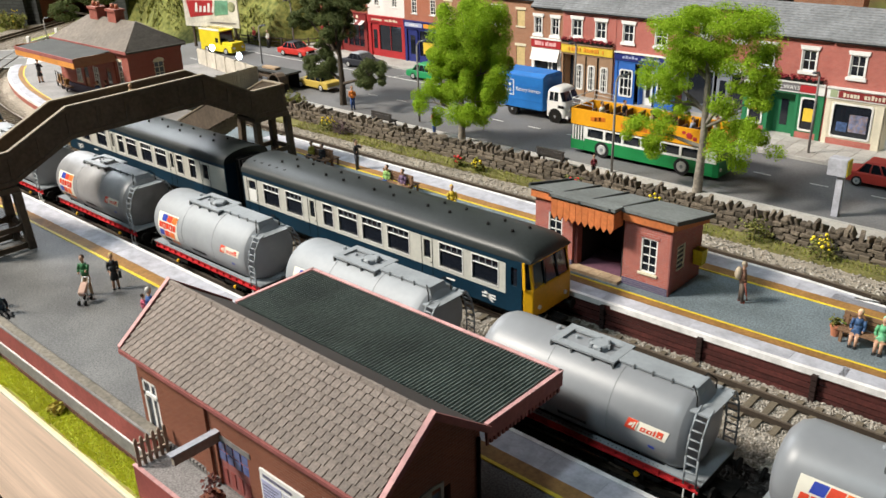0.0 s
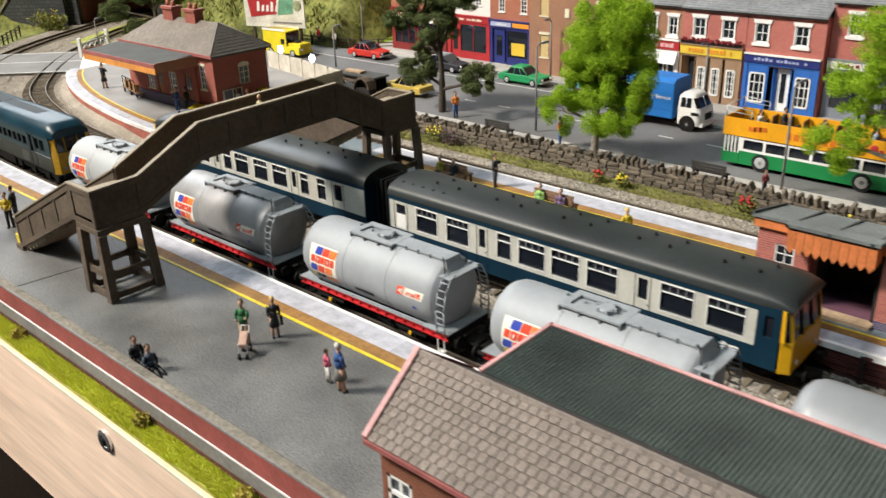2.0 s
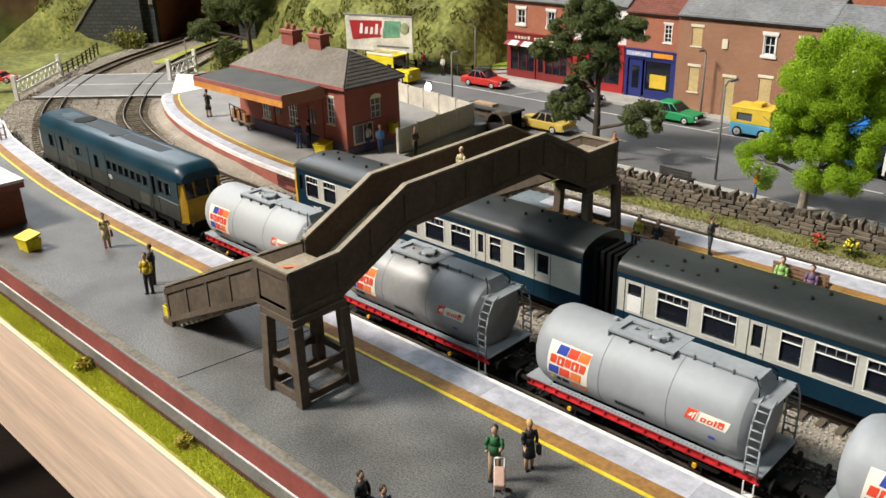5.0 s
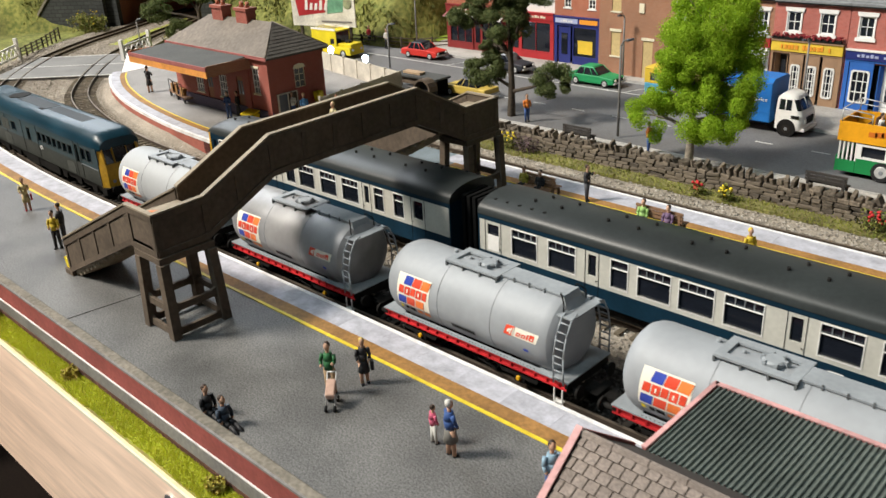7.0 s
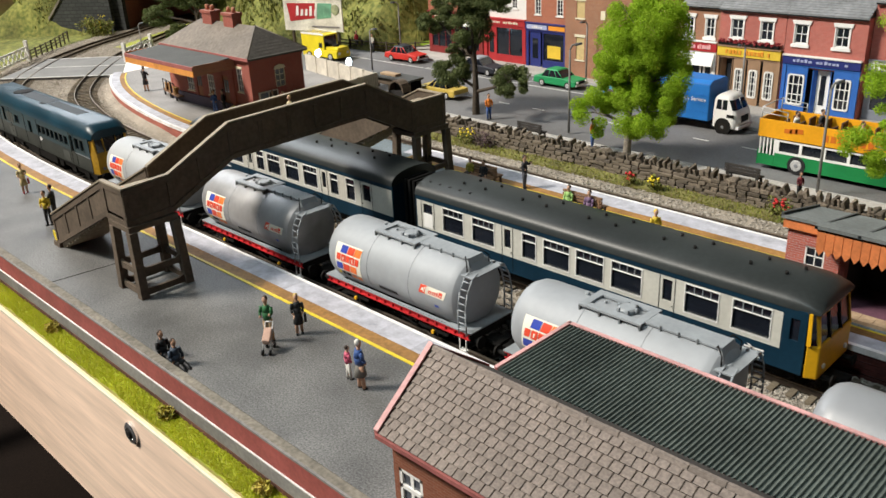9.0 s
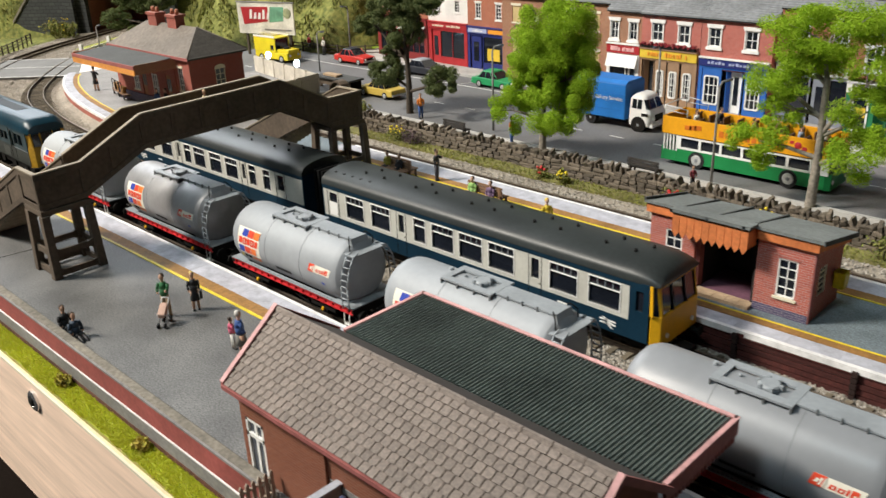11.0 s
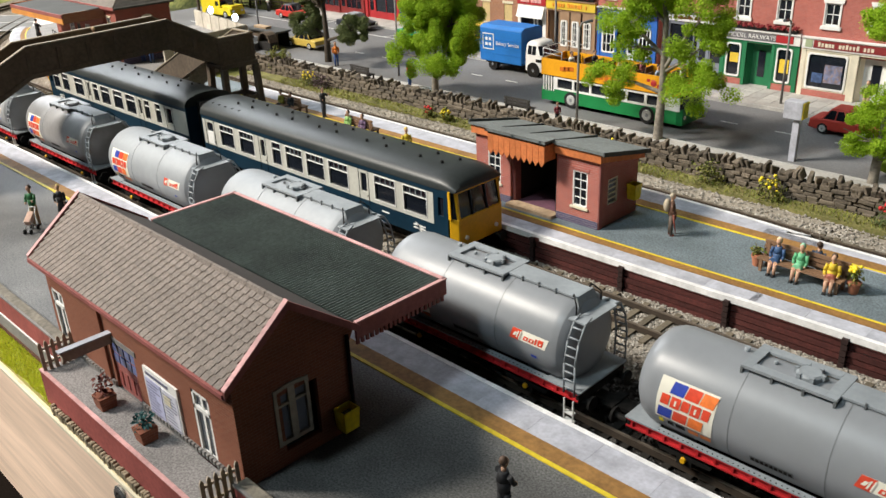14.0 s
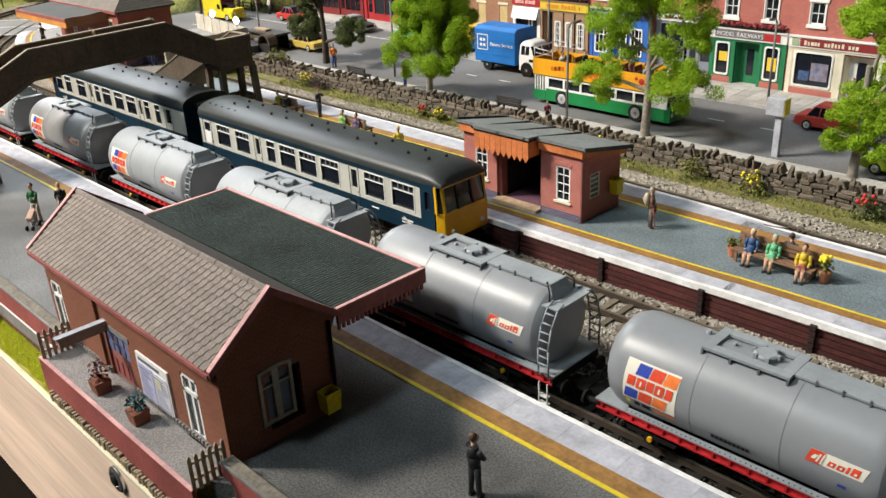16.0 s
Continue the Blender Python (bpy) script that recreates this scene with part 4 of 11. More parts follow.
def tank_wagon(x, y, rz, paint, label):
    w = thing("tank_wagon", x, y, 0.005, rz, label, "tank wagon", "tank wagons of the goods train")
    r, cz = 0.0180, 0.0281
    bm = B()
    lathe(bm, [(-0.0505, 0.004), (-0.0500, 0.0095), (-0.0488, 0.0136), (-0.0468, 0.0162), (-0.0440, 0.0176), (-0.0412, r), (-0.02, r), (0.0, r), (0.02, r), (0.0422, r), (0.0442, 0.0178), (0.0460, 0.0172)], 48)
    bmesh.ops.translate(bm, verts=bm.verts[:], vec=(0, 0, cz))
    part("tank", bm, paint, w, smooth=True, angle=60)
    bm = B()
    lathe(bm, [(0.0460, 0.0172), (0.0477, 0.0160), (0.0492, 0.0142), (0.0504, 0.0112), (0.0511, 0.0075), (0.0514, 0.002)], 48)
    bmesh.ops.translate(bm, verts=bm.verts[:], vec=(0, 0, cz))
    part("tank_end", bm, paint, w, "grey dished end", smooth=True, angle=60)
    for sx in (-0.0138, 0.0170):
        bm = B()
        lathe(bm, [(sx - 0.00018, r - 0.0005), (sx - 0.00014, r + 0.00010), (sx + 0.00014, r + 0.00010), (sx + 0.00018, r - 0.0005)], 48)
        bmesh.ops.translate(bm, verts=bm.verts[:], vec=(0, 0, cz))
        part("weld_seam", bm, M_SEAM, w, smooth=True)
    # the oil company's panel: cream ground, slanted blocks in two rows, a row of red shapes between
    panel = part("company_panel", label_patch(-0.0392, -0.0188, -20, 31, r, cz, 0.00015, 10, 0.0010), M_LABEL, w, "cream panel with blue, red and orange blocks")
    for k, paint_ in enumerate((M_LBLUE, M_LRED, M_LORANGE)):
        q = -0.0344 + k * 0.0053
        part("colour_block", label_patch(q, q + 0.0049, 15, 28.5, r, cz, 0.0003, 5, 0.0010), paint_, panel)
        q = -0.0386 + k * 0.0056
        part("colour_block", label_patch(q, q + 0.0050, -17, -3.5, r, cz, 0.0003, 5, 0.0008), paint_, panel)
    for q, wide, lo in ((-0.0376, 0.0030, 0.5), (-0.0340, 0.0034, -0.5), (-0.0301, 0.0028, 0.5), (-0.0268, 0.0034, -0.5), (-0.0228, 0.0026, 0.0)):
        part("red_shape", label_patch(q, q + wide, lo, 12.5, r, cz, 0.00035, 5, 0.0006), M_LRED, panel)
        if wide > 0.0032:
            part("gap_slit", label_patch(q + wide * 0.40, q + wide * 0.60, lo + 3.0, 9.0, r, cz, 0.00045, 3, 0.0003), M_LABEL, panel)
    for q0, q1, paint_ in ((-0.0385, -0.0368, M_BINYEL), (-0.0352, -0.0330, M_BLACK), (-0.0322, -0.0288, M_BLACK), (-0.0276, -0.0240, M_ORANGE), (-0.0232, -0.0196, M_ORANGE)):
        part("small_print", label_patch(q0, q1, -28, -21.5, r, cz, 0.0003), paint_, w)
    plate = part("owner_plate", label_patch(0.0256, 0.0424, 1.0, 15, r, cz, 0.00015, 6, 0.0014), M_LABEL, w, "small white and red owner's plate")
    part("red_square", label_patch(0.0256, 0.0300, 1.0, 15, r, cz, 0.0003, 6, 0.0014), M_LRED, plate)
    for q, s_, lo, hi in ((0.0270, 0.0012, 5.5, 10.5), (0.0285, 0.0006, 3.5, 12.5), (0.0297, 0.0005, 2.5, 13.5)):
        part("white_arc", label_patch(q, q + s_, lo, hi, r, cz, 0.00045, 5, 0.0010), M_LABEL, plate)
    for q, s_, hi in ((0.0316, 0.0021, 9.0), (0.0343, 0.0021, 9.0), (0.0370, 0.0008, 11.0), (0.0384, 0.0023, 12.0)):
        part("red_shape", label_patch(q, q + s_, 3.5, hi, r, cz, 0.0003, 4, 0.0006), M_LRED, plate)
        if s_ > 0.001:
            part("gap_slit", label_patch(q + s_ * 0.38, q + s_ * 0.72, 5.2, 7.6, r, cz, 0.00042, 3, 0.0002), M_LABEL, plate)
    warn = part("data_panel", label_patch(-0.0062, 0.0078, -27, -19, r, cz, 0.0002), M_TANKEND, w, "small dark panel of unreadable data")
    for k in range(9):
        part("print_bar", label_patch(-0.0058 + k * 0.0015, -0.0047 + k * 0.0015, -25.5, -20.5, r, cz, 0.0003, 3), M_BLACK, warn)
    part("blue_patch", label_patch(0.0350, 0.0376, -16, -12, r, cz, 0.0002, 3), M_LBLUE, w, "small blue stencilled patch")
    # top walkway, hatch and handrails
    zt = cz + r
    wh = 0.0082
    for q in ((-0.0165, -0.0130, -wh, wh), (0.0098, 0.0135, -wh, wh), (-0.0130, 0.0098, -wh, -0.0046), (-0.0130, 0.0098, 0.0046, wh)):
        part("walkway", bx(B(), *q, zt - 0.0002, zt + 0.0009), M_DECK, w, "grey walkway frame", bevel=0.0001)
    bm = B()
    bx(bm, 0.0135, 0.0458, -0.0050, 0.0050, zt - 0.0001, zt + 0.0008)
    part("catwalk", bm, M_DECK, w, "grey catwalk along the top", bevel=0.0001)
    bm = B()
    hexa(bm, [(0.0452, -0.0060, zt - 0.0046), (0.0484, -0.0060, zt - 0.0046), (0.0484, 0.0060, zt - 0.0046), (0.0452, 0.0060, zt - 0.0046), (0.0452, -0.0052, zt + 0.0010), (0.0464, -0.0052, zt + 0.0010), (0.0464, 0.0052, zt + 0.0010), (0.0452, 0.0052, zt + 0.0010)])
    part("step_box", bm, M_DECK, w, "grey sloping step plate", bevel=0.0002)
    part("end_platform", bx(B(), 0.0470, 0.0548, -0.0112, 0.0112, zt - 0.0056, zt - 0.0048), M_DECK, w, "pale grey end platform", bevel=0.0001)
    bm = B()
    rod(bm, (0.0020, 0, zt - 0.001), (0.0020, 0, zt + 0.0014), 0.0040, 0.0040, 20)
    rod(bm, (0.0020, 0, zt + 0.0014), (0.0020, 0, zt + 0.0020), 0.0040, 0.0033, 20)
    for k in range(6):
        a = k * math.pi / 3
        bx(bm, 0.0020 + 0.0041 * math.cos(a) - 0.0006, 0.0020 + 0.0041 * math.cos(a) + 0.0006, 0.0041 * math.sin(a) - 0.0006, 0.0041 * math.sin(a) + 0.0006, zt + 0.0004, zt + 0.0022)
    part("hatch", bm, M_DECK, w, "round grey filling hatch", smooth=True, angle=30)
    part("vent", rod(B(), (-0.0088, 0.0004, zt - 0.0004), (-0.0088, 0.0004, zt + 0.0012), 0.0007, 0.0007, 8), M_DECK, w)
    part("vent", rod(B(), (-0.0192, 0.0022, zt - 0.001), (-0.0192, 0.0022, zt + 0.0013), 0.0010, 0.0010, 10), M_DECK, w)
    for sx in (-0.0160, -0.0062, 0.0036, 0.0130):
        part("bracket", bx(B(), sx - 0.0004, sx + 0.0004, -wh - 0.0002, -wh + 0.0012, zt - 0.0026, zt + 0.0002), M_TANKEND, w)
    for sx in (0.0205, 0.0285, 0.0365):
        part("bracket", bx(B(), sx - 0.0003, sx + 0.0003, -0.0053, -0.0046, zt - 0.0012, zt + 0.0013), M_TANKEND, w)
    for s in (-1, 1):
        for q in (0.0497, 0.0545):
            bm = B()
            for (ya, za), (yb_, zb) in zip(((0.0166, 0.0132), (0.0168, 0.0260), (0.0150, 0.0345), (0.0112, 0.0410)), ((0.0168, 0.0260), (0.0150, 0.0345), (0.0112, 0.0410), (0.0075, 0.0424))):
                rod(bm, (q, s * ya, za), (q, s * yb_, zb), 0.00042, 0.00042, 6)
            rail = part("ladder_rail", bm, M_DECK, w, "pale grey bent ladder rail")
        for k in range(8):
            z = 0.0160 + k * 0.0033
            y = 0.0167 if z < 0.026 else (0.0168 - (z - 0.026) * 0.21 if z < 0.0345 else 0.0150 - (z - 0.0345) * 0.58)
            piece("rung", RUNG, rail, pose(0.0521, s * y, z))
        bm = B()
        rod(bm, (0.0445, s * 0.0050, zt + 0.0008), (0.0452, s * 0.0056, zt + 0.0020), 0.0003, 0.0003, 6)
        rod(bm, (0.0452, s * 0.0056, zt + 0.0020), (0.0480, s * 0.0078, zt - 0.0008), 0.0003, 0.0003, 6)
        rod(bm, (0.0480, s * 0.0078, zt - 0.0008), (0.0480, s * 0.0078, zt - 0.0050), 0.0003, 0.0003, 6)
        part("handrail", bm, M_BLACK, w)
    # underframe
    for s in (-1, 1):
        bm = B()
        bx(bm, -0.0518, 0.0552, s * 0.0140 - 0.0006, s * 0.0140 + 0.0006, 0.0103, 0.0138)
        for z in (0.0103, 0.0132):
            bx(bm, -0.0518, 0.0552, s * 0.0146 - 0.0009, s * 0.0146 + 0.0009, z, z + 0.0006)
        for k in range(17):
            q = -0.0495 + k * 0.0063
            bx(bm, q - 0.0004, q + 0.0004, s * 0.0146 - 0.0008, s * 0.0146 + 0.0008, 0.0103, 0.0136)
        part("solebar", bm, M_REDFRAME, w, "bright red frame channel")
    for q in (-0.0518, 0.0541):
        part("headstock", bx(B(), q, q + 0.0012, -0.0150, 0.0150, 0.0092, 0.0138), M_BLACK, w)
    bm = B()
    for q in (-1, 1):
        bx(bm, -0.0522 if q < 0 else 0.0400, -0.0400 if q < 0 else 0.0560, -0.0157, 0.0157, 0.0138, 0.0144)
        bx(bm, -0.0400, 0.0400, q * 0.0144 - 0.0012, q * 0.0144 + 0.0014, 0.0138, 0.0143)
    part("deck", bm, M_DECK, w, "grey frame deck")
    bm = B()
    for k in range(44):
        bx(bm, -0.0393 + k * 0.0018, -0.0388 + k * 0.0018, -0.0150, -0.0146, 0.0142, 0.0144)
    tagged(part("rivet", bm, M_BLACK, w), kind="stuff")
    for q in (-0.034, 0.034):
        bm = B()
        hexa(bm, [(q - 0.006, -0.008, 0.0090), (q + 0.006, -0.008, 0.0090), (q + 0.006, 0.008, 0.0090), (q - 0.006, 0.008, 0.0090), (q - 0.006, -0.0125, 0.0165), (q + 0.006, -0.0125, 0.0165), (q + 0.006, 0.0125, 0.0165), (q - 0.006, 0.0125, 0.0165)])
        part("cradle", bm, M_DECK, w)
    for q in (-0.0295, 0.0295):
        bm = B()
        wheelset(bm, q)
        part("wheelset", bm, M_BLACK, w, smooth=True, angle=30)
        for s in (-1, 1):
            bm = B()
            bx(bm, q - 0.0028, q + 0.0028, s * 0.0125 - 0.0012, s * 0.0125 + 0.0012, 0.0035, 0.0105)
            hexa(bm, [(q - 0.0095, s * 0.0135 - 0.0005, 0.0062), (q + 0.0095, s * 0.0135 - 0.0005, 0.0062), (q + 0.0095, s * 0.0135 + 0.0005, 0.0062), (q - 0.0095, s * 0.0135 + 0.0005, 0.0062), (q - 0.0105, s * 0.0135 - 0.0005, 0.0080), (q + 0.0105, s * 0.0135 - 0.0005, 0.0080), (q + 0.0105, s * 0.0135 + 0.0005, 0.0080), (q - 0.0105, s * 0.0135 + 0.0005, 0.0080)])
            part("axlebox", bm, M_BLACK, w)
            part("axle_cap", rod(B(), (q, s * 0.0136, 0.006), (q, s * 0.0150, 0.006), 0.0012, 0.0010, 10), M_WARN, w, "small yellow axle cap")
    bm = B()
    bx(bm, -0.0490, 0.0490, -0.0040, 0.0040, 0.0075, 0.0100)
    rod(bm, (-0.012, -0.010, 0.0066), (0.016, -0.0125, 0.0042), 0.0005, 0.0005, 6)
    rod(bm, (-0.012, -0.006, 0.0062), (-0.012, 0.006, 0.0062), 0.0033, 0.0033, 12)
    part("brake_gear", bm, M_BLACK, w)
    for q in (-1, 1):
        for s in (-1, 1):
            bm = B()
            rod(bm, (q * 0.0535, s * 0.0115, 0.0095), (q * 0.0585, s * 0.0115, 0.0095), 0.0013, 0.0013, 10)
            rod(bm, (q * 0.0585, s * 0.0115, 0.0095), (q * 0.0595, s * 0.0115, 0.0095), 0.0030, 0.0030, 14)
            part("buffer", bm, M_BLACK, w, smooth=True, angle=30)
        bm = B()
        bx(bm, min(q * 0.0535, q * 0.0640), max(q * 0.0535, q * 0.0640), -0.003, 0.003, 0.0050, 0.0066)
        if q > 0:
            bx(bm, 0.0600, 0.0640, -0.006, 0.006, 0.0066, 0.0072)
        part("coupling", bm, M_BLACK, w)
    bm = B()
    for q in (0.0521,):
        for z in (0.0010, 0.0045):
            bx(bm, q - 0.0022, q + 0.0022, -0.0170, -0.0150, z, z + 0.0006)
        for dx in (-0.0022, 0.0018):
            bx(bm, q + dx, q + dx + 0.0005, -0.0170, -0.0164, 0.0010, 0.0110)
    part("footstep", bm, M_WHITE, w, "white painted footstep")
    return w


WAGON_PITCH = 0.1308
for k, (paint, words_) in enumerate((
        (M_TANKPALE, "clean silver grey oil tank wagon with red frame behind the locomotive"),
        (M_TANKDIRTY, "soot streaked dark grey oil tank wagon with red frame"),
        (M_TANKLIGHT, "silver grey oil tank wagon with red frame beside the platform"),
        (M_TANKLIGHT, "pale silver oil tank wagon behind the platform building"),
        (M_TANK, "grey oil tank wagon with red frame and side ladder"),
        (M_TANK, "grey oil tank wagon with red frame and clean company panel"))):
    xx = -0.4197 + (k - 2) * WAGON_PITCH + [0.0, 0.0008, 0.0, -0.0016, 0.0, -0.0030][k]
    yy = [0.2555, 0.2572, 0.2580, 0.2585, 0.2592, 0.2604][k]
    tank_wagon(xx, yy, 0.5, paint, words_)


def coach(x0, x1, y, cab_right, windows, doors, label, guard):
    """A diesel railcar between x0 and x1; windows and doors as (x0, x1) along the body."""
    L = (x1 - x0) / 2
    c = thing("diesel_railcar", (x0 + x1) / 2, y, 0.005, 0 if cab_right else 180, label, "railcar", "blue and grey diesel train")
    s = 1 if cab_right else -1
    loc = lambda a, b: tuple(sorted((s * (a - (x0 + x1) / 2), s * (b - (x0 + x1) / 2))))
    H, D = 0.0187, 0.0008
    z_low, z_band0, z_band1, z_eave, z_top = 0.0095, 0.0200, 0.0376, 0.0406, 0.0492
    wins = [loc(*w) for w in windows]
    drs = [loc(*d) for d in doors]
    e0, e1 = -L + 0.0008, L - 0.0060
    for sd in (-1, 1):
        bm = B()
        t0, t1 = (-H, -H + D) if sd < 0 else (H - D, H)
        hol = [(a, b, 0.0225, 0.0366) for a, b in wins] + [(a, b, 0.0248, 0.0358) for a, b in drs]
        wall(bm, "x", e0, e1 - 0.0105, z_band0, z_band1, t0, t1, hol)
        part("grey_band", bm, M_CREAMGREY, c, "pale grey window band")
    bm = B()
    for sd in (-1, 1):
        t0, t1 = (-H - 0.0001, -H + D) if sd < 0 else (H - D, H + 0.0001)
        bx(bm, e0, e1, t0, t1, z_low + 0.001, z_band0)
        bx(bm, e0, e1, t0, t1, z_band1, z_eave)
        wall(bm, "x", e1 - 0.0105, e1, z_band0, z_band1, t0, t1, [(e1 - 0.0070, e1 - 0.0030, 0.0258, 0.0362)])
    bx(bm, -L, -L + 0.001, -H, H, z_low, z_eave)
    part("blue_body", bm, M_RAILBLUE, c, "dark rail blue lower body")
    bm = B()
    bx(bm, e0, e1 - 0.001, -H + 0.0009, H - 0.0009, z_low + 0.001, z_eave - 0.0005)
    part("interior", bm, M_GLASS, c, "dark window glass")
    # light window surrounds with a sliding vent bar
    for sd in (-1, 1):
        yy = sd * H
        for a, b in wins:
            bm = B()
            g = 0.00045
            for q in ((a - g, b + g, 0.0220, 0.0225), (a - g, b + g, 0.0366, 0.0371), (a - g, a, 0.0225, 0.0366), (b, b + g, 0.0225, 0.0366), (a, b, 0.0323, 0.0326)):
                bx(bm, q[0], q[1], min(yy - sd * 0.0006, yy + sd * 0.0003), max(yy - sd * 0.0006, yy + sd * 0.0003), q[2], q[3])
            part("window_frame", bm, M_WHITE, c)
            for k in (1, 2, 3):
                if b - a > 0.010:
                    q = a + (b - a) * k / 4
                    part("vent_bar", bx(B(), q - 0.00018, q + 0.00018, min(yy - sd * 0.0008, yy - sd * 0.0003), max(yy - sd * 0.0008, yy - sd * 0.0003), 0.0326, 0.0366), M_TANK, c)
        for a, b in drs:
            bm = B()
            for q in (a - 0.0016, b + 0.0016):
                bx(bm, q - 0.0001, q + 0.0001, min(yy, yy + sd * 0.00025), max(yy, yy + sd * 0.00025), z_low + 0.002, z_band1)
            rod(bm, (b + 0.0006, yy, 0.0228), (b + 0.0006, yy + sd * 0.0006, 0.0228), 0.0003, 0.0003, 6)
            part("door_seam", bm, M_BLACK, c)
    if guard:
        a, b = loc(*guard)
        for sd in (-1, 1):
            part("guard_door", bx(B(), a - 0.0008, b + 0.0008, min(sd * H, sd * (H + 0.0003)), max(sd * H, sd * (H + 0.0003)), 0.0212, 0.0300), M_WHITE, c, "white panel of the guard's door")
    # roof with a domed cab end
    bm = B()
    secs = [(-L, 1.0, 1.0), (-L + 0.001, 1.0, 1.0), (L - 0.0170, 1.0, 1.0), (L - 0.0115, 0.99, 0.95), (L - 0.0070, 0.975, 0.82), (L - 0.0036, 0.955, 0.62), (L - 0.0014, 0.93, 0.36)]
    prev = None
    for q, wy, wz in secs:
        ring = [bm.verts.new((q, (H + 0.0004) * wy * math.cos(math.pi * k / 16), z_eave - 0.0004 + (z_top - z_eave) * wz * math.sin(math.pi * k / 16) ** 0.75)) for k in range(17)]
        if prev:
            for k in range(16):
                bm.faces.new((prev[k], prev[k + 1], ring[k + 1], ring[k]))
        else:
            bm.faces.new(ring)
        prev = ring
    bm.faces.new(prev[::-1])
    bmesh.ops.recalc_face_normals(bm, faces=bm.faces[:])
    part("roof", bm, M_COACHROOF, c, "dark grey curved roof", smooth=True, angle=50)
    for k in range(10):
        q = -L + 0.030 + (k // 2) * 0.044 + (k % 2) * 0.0165
        for sy in (-0.0048, 0.0042):
            bm = B()
            zz = z_eave + (z_top - z_eave) * 0.94
            rod(bm, (q + sy * 0.5, sy, zz - 0.001), (q + sy * 0.5, sy, zz + 0.0012), 0.0009, 0.0008, 8)
            part("roof_vent", bm, M_BLACK, c)
    bm = B()
    for q in (-L + 0.004, -L + 0.013):
        rod(bm, (q, -0.012, z_top - 0.0035), (q + 0.030, -0.010, z_top - 0.0025), 0.0005, 0.0005, 6)
    for q in range(5):
        bx(bm, -L + 0.006 + q * 0.008, -L + 0.0075 + q * 0.008, -0.0125, -0.0095, z_top - 0.0036, z_top - 0.0016)
    part("exhaust_pipe", bm, M_BLACK, c)
    # yellow cab front with three windscreens
    f, sill = L - 0.0052, 0.0256
    bm = B()
    hexa(bm, [(f, -H, z_low), (L, -H + 0.0022, z_low), (L, H - 0.0022, z_low), (f, H, z_low), (f, -H, sill), (L - 0.0002, -H + 0.0022, sill), (L - 0.0002, H - 0.0022, sill), (f, H, sill)])
    part("cab_front", bm, M_WARN, c, "warning yellow cab front", bevel=0.0006)
    for ya, yb in ((-0.0167, -0.0155), (-0.0062, -0.0054), (0.0054, 0.0062), (0.0155, 0.0167)):
        part("screen_pillar", hexa(B(), [(L - 0.0016, ya, sill), (L - 0.0004, ya * 0.97, sill), (L - 0.0004, yb * 0.97, sill), (L - 0.0016, yb, sill), (L - 0.0040, ya * 0.97, z_eave), (L - 0.0028, ya * 0.94, z_eave), (L - 0.0028, yb * 0.94, z_eave), (L - 0.0040, yb * 0.97, z_eave)]), M_WARN if abs(ya) > 0.01 else M_RAILBLUE, c)
    for s_ in (-1, 1):
        part("corner_strip", hexa(B(), [(f, s_ * H - 0.0005, sill), (f + 0.0018, s_ * H - 0.0005, sill), (f + 0.0018, s_ * H + 0.0001, sill), (f, s_ * H + 0.0001, sill), (f - 0.0004, s_ * H - 0.0005, z_eave), (f + 0.0010, s_ * H - 0.0005, z_eave), (f + 0.0010, s_ * H + 0.0001, z_eave), (f - 0.0004, s_ * H + 0.0001, z_eave)]), M_WARN, c)
    bm = B()
    hexa(bm, [(f - 0.001, -H + 0.0008, z_eave - 0.0008), (L - 0.0022, -H * 0.92, z_eave - 0.0008), (L - 0.0022, H * 0.92, z_eave - 0.0008), (f - 0.001, H - 0.0008, z_eave - 0.0008), (f - 0.001, -H + 0.001, z_eave + 0.0016), (L - 0.0030, -H * 0.90, z_eave + 0.0016), (L - 0.0030, H * 0.90, z_eave + 0.0016), (f - 0.001, H - 0.001, z_eave + 0.0016)])
    part("cab_brow", bm, M_COACHROOF, c, "dark brow over the windscreens", bevel=0.0004)
    part("brow_strip", bx(B(), L - 0.0024, L - 0.0018, -H * 0.90, H * 0.90, z_eave - 0.0012, z_eave - 0.0006), M_WARN, c)
    for ya in (-0.0062, 0.0062):
        part("wiper", rod(B(), (L - 0.0002, ya, sill - 0.0002), (L - 0.0022, ya * 0.55, sill + 0.0080), 0.00022, 0.00022, 5), M_BLACK, c)
    bm = B()
    hexa(bm, [(f, -H + 0.0004, sill - 0.0002), (L - 0.0010, -H + 0.0024, sill - 0.0002), (L - 0.0010, H - 0.0024, sill - 0.0002), (f, H - 0.0004, sill - 0.0002), (f, -H + 0.0006, z_eave), (L - 0.0036, -H + 0.0028, z_eave), (L - 0.0036, H - 0.0028, z_eave), (f, H - 0.0006, z_eave)])
    part("windscreen", bm, M_GLASS, c, "dark windscreen glass")
    for ya in (-0.0115, 0.0115):
        part("marker_lamp", rod(B(), (L - 0.0006, ya, 0.0145), (L + 0.0007, ya, 0.0145), 0.0012, 0.0012, 10), M_LABEL, c)
        for q in (L, -L):
            bm = B()
            rod(bm, (q, ya, 0.0090), (q + math.copysign(0.0045, q), ya, 0.0090), 0.0012, 0.0012, 10)
            rod(bm, (q + math.copysign(0.0045, q), ya, 0.0090), (q + math.copysign(0.0053, q), ya, 0.0090), 0.0026, 0.0026, 12)
            part("buffer", bm, M_BLACK, c)
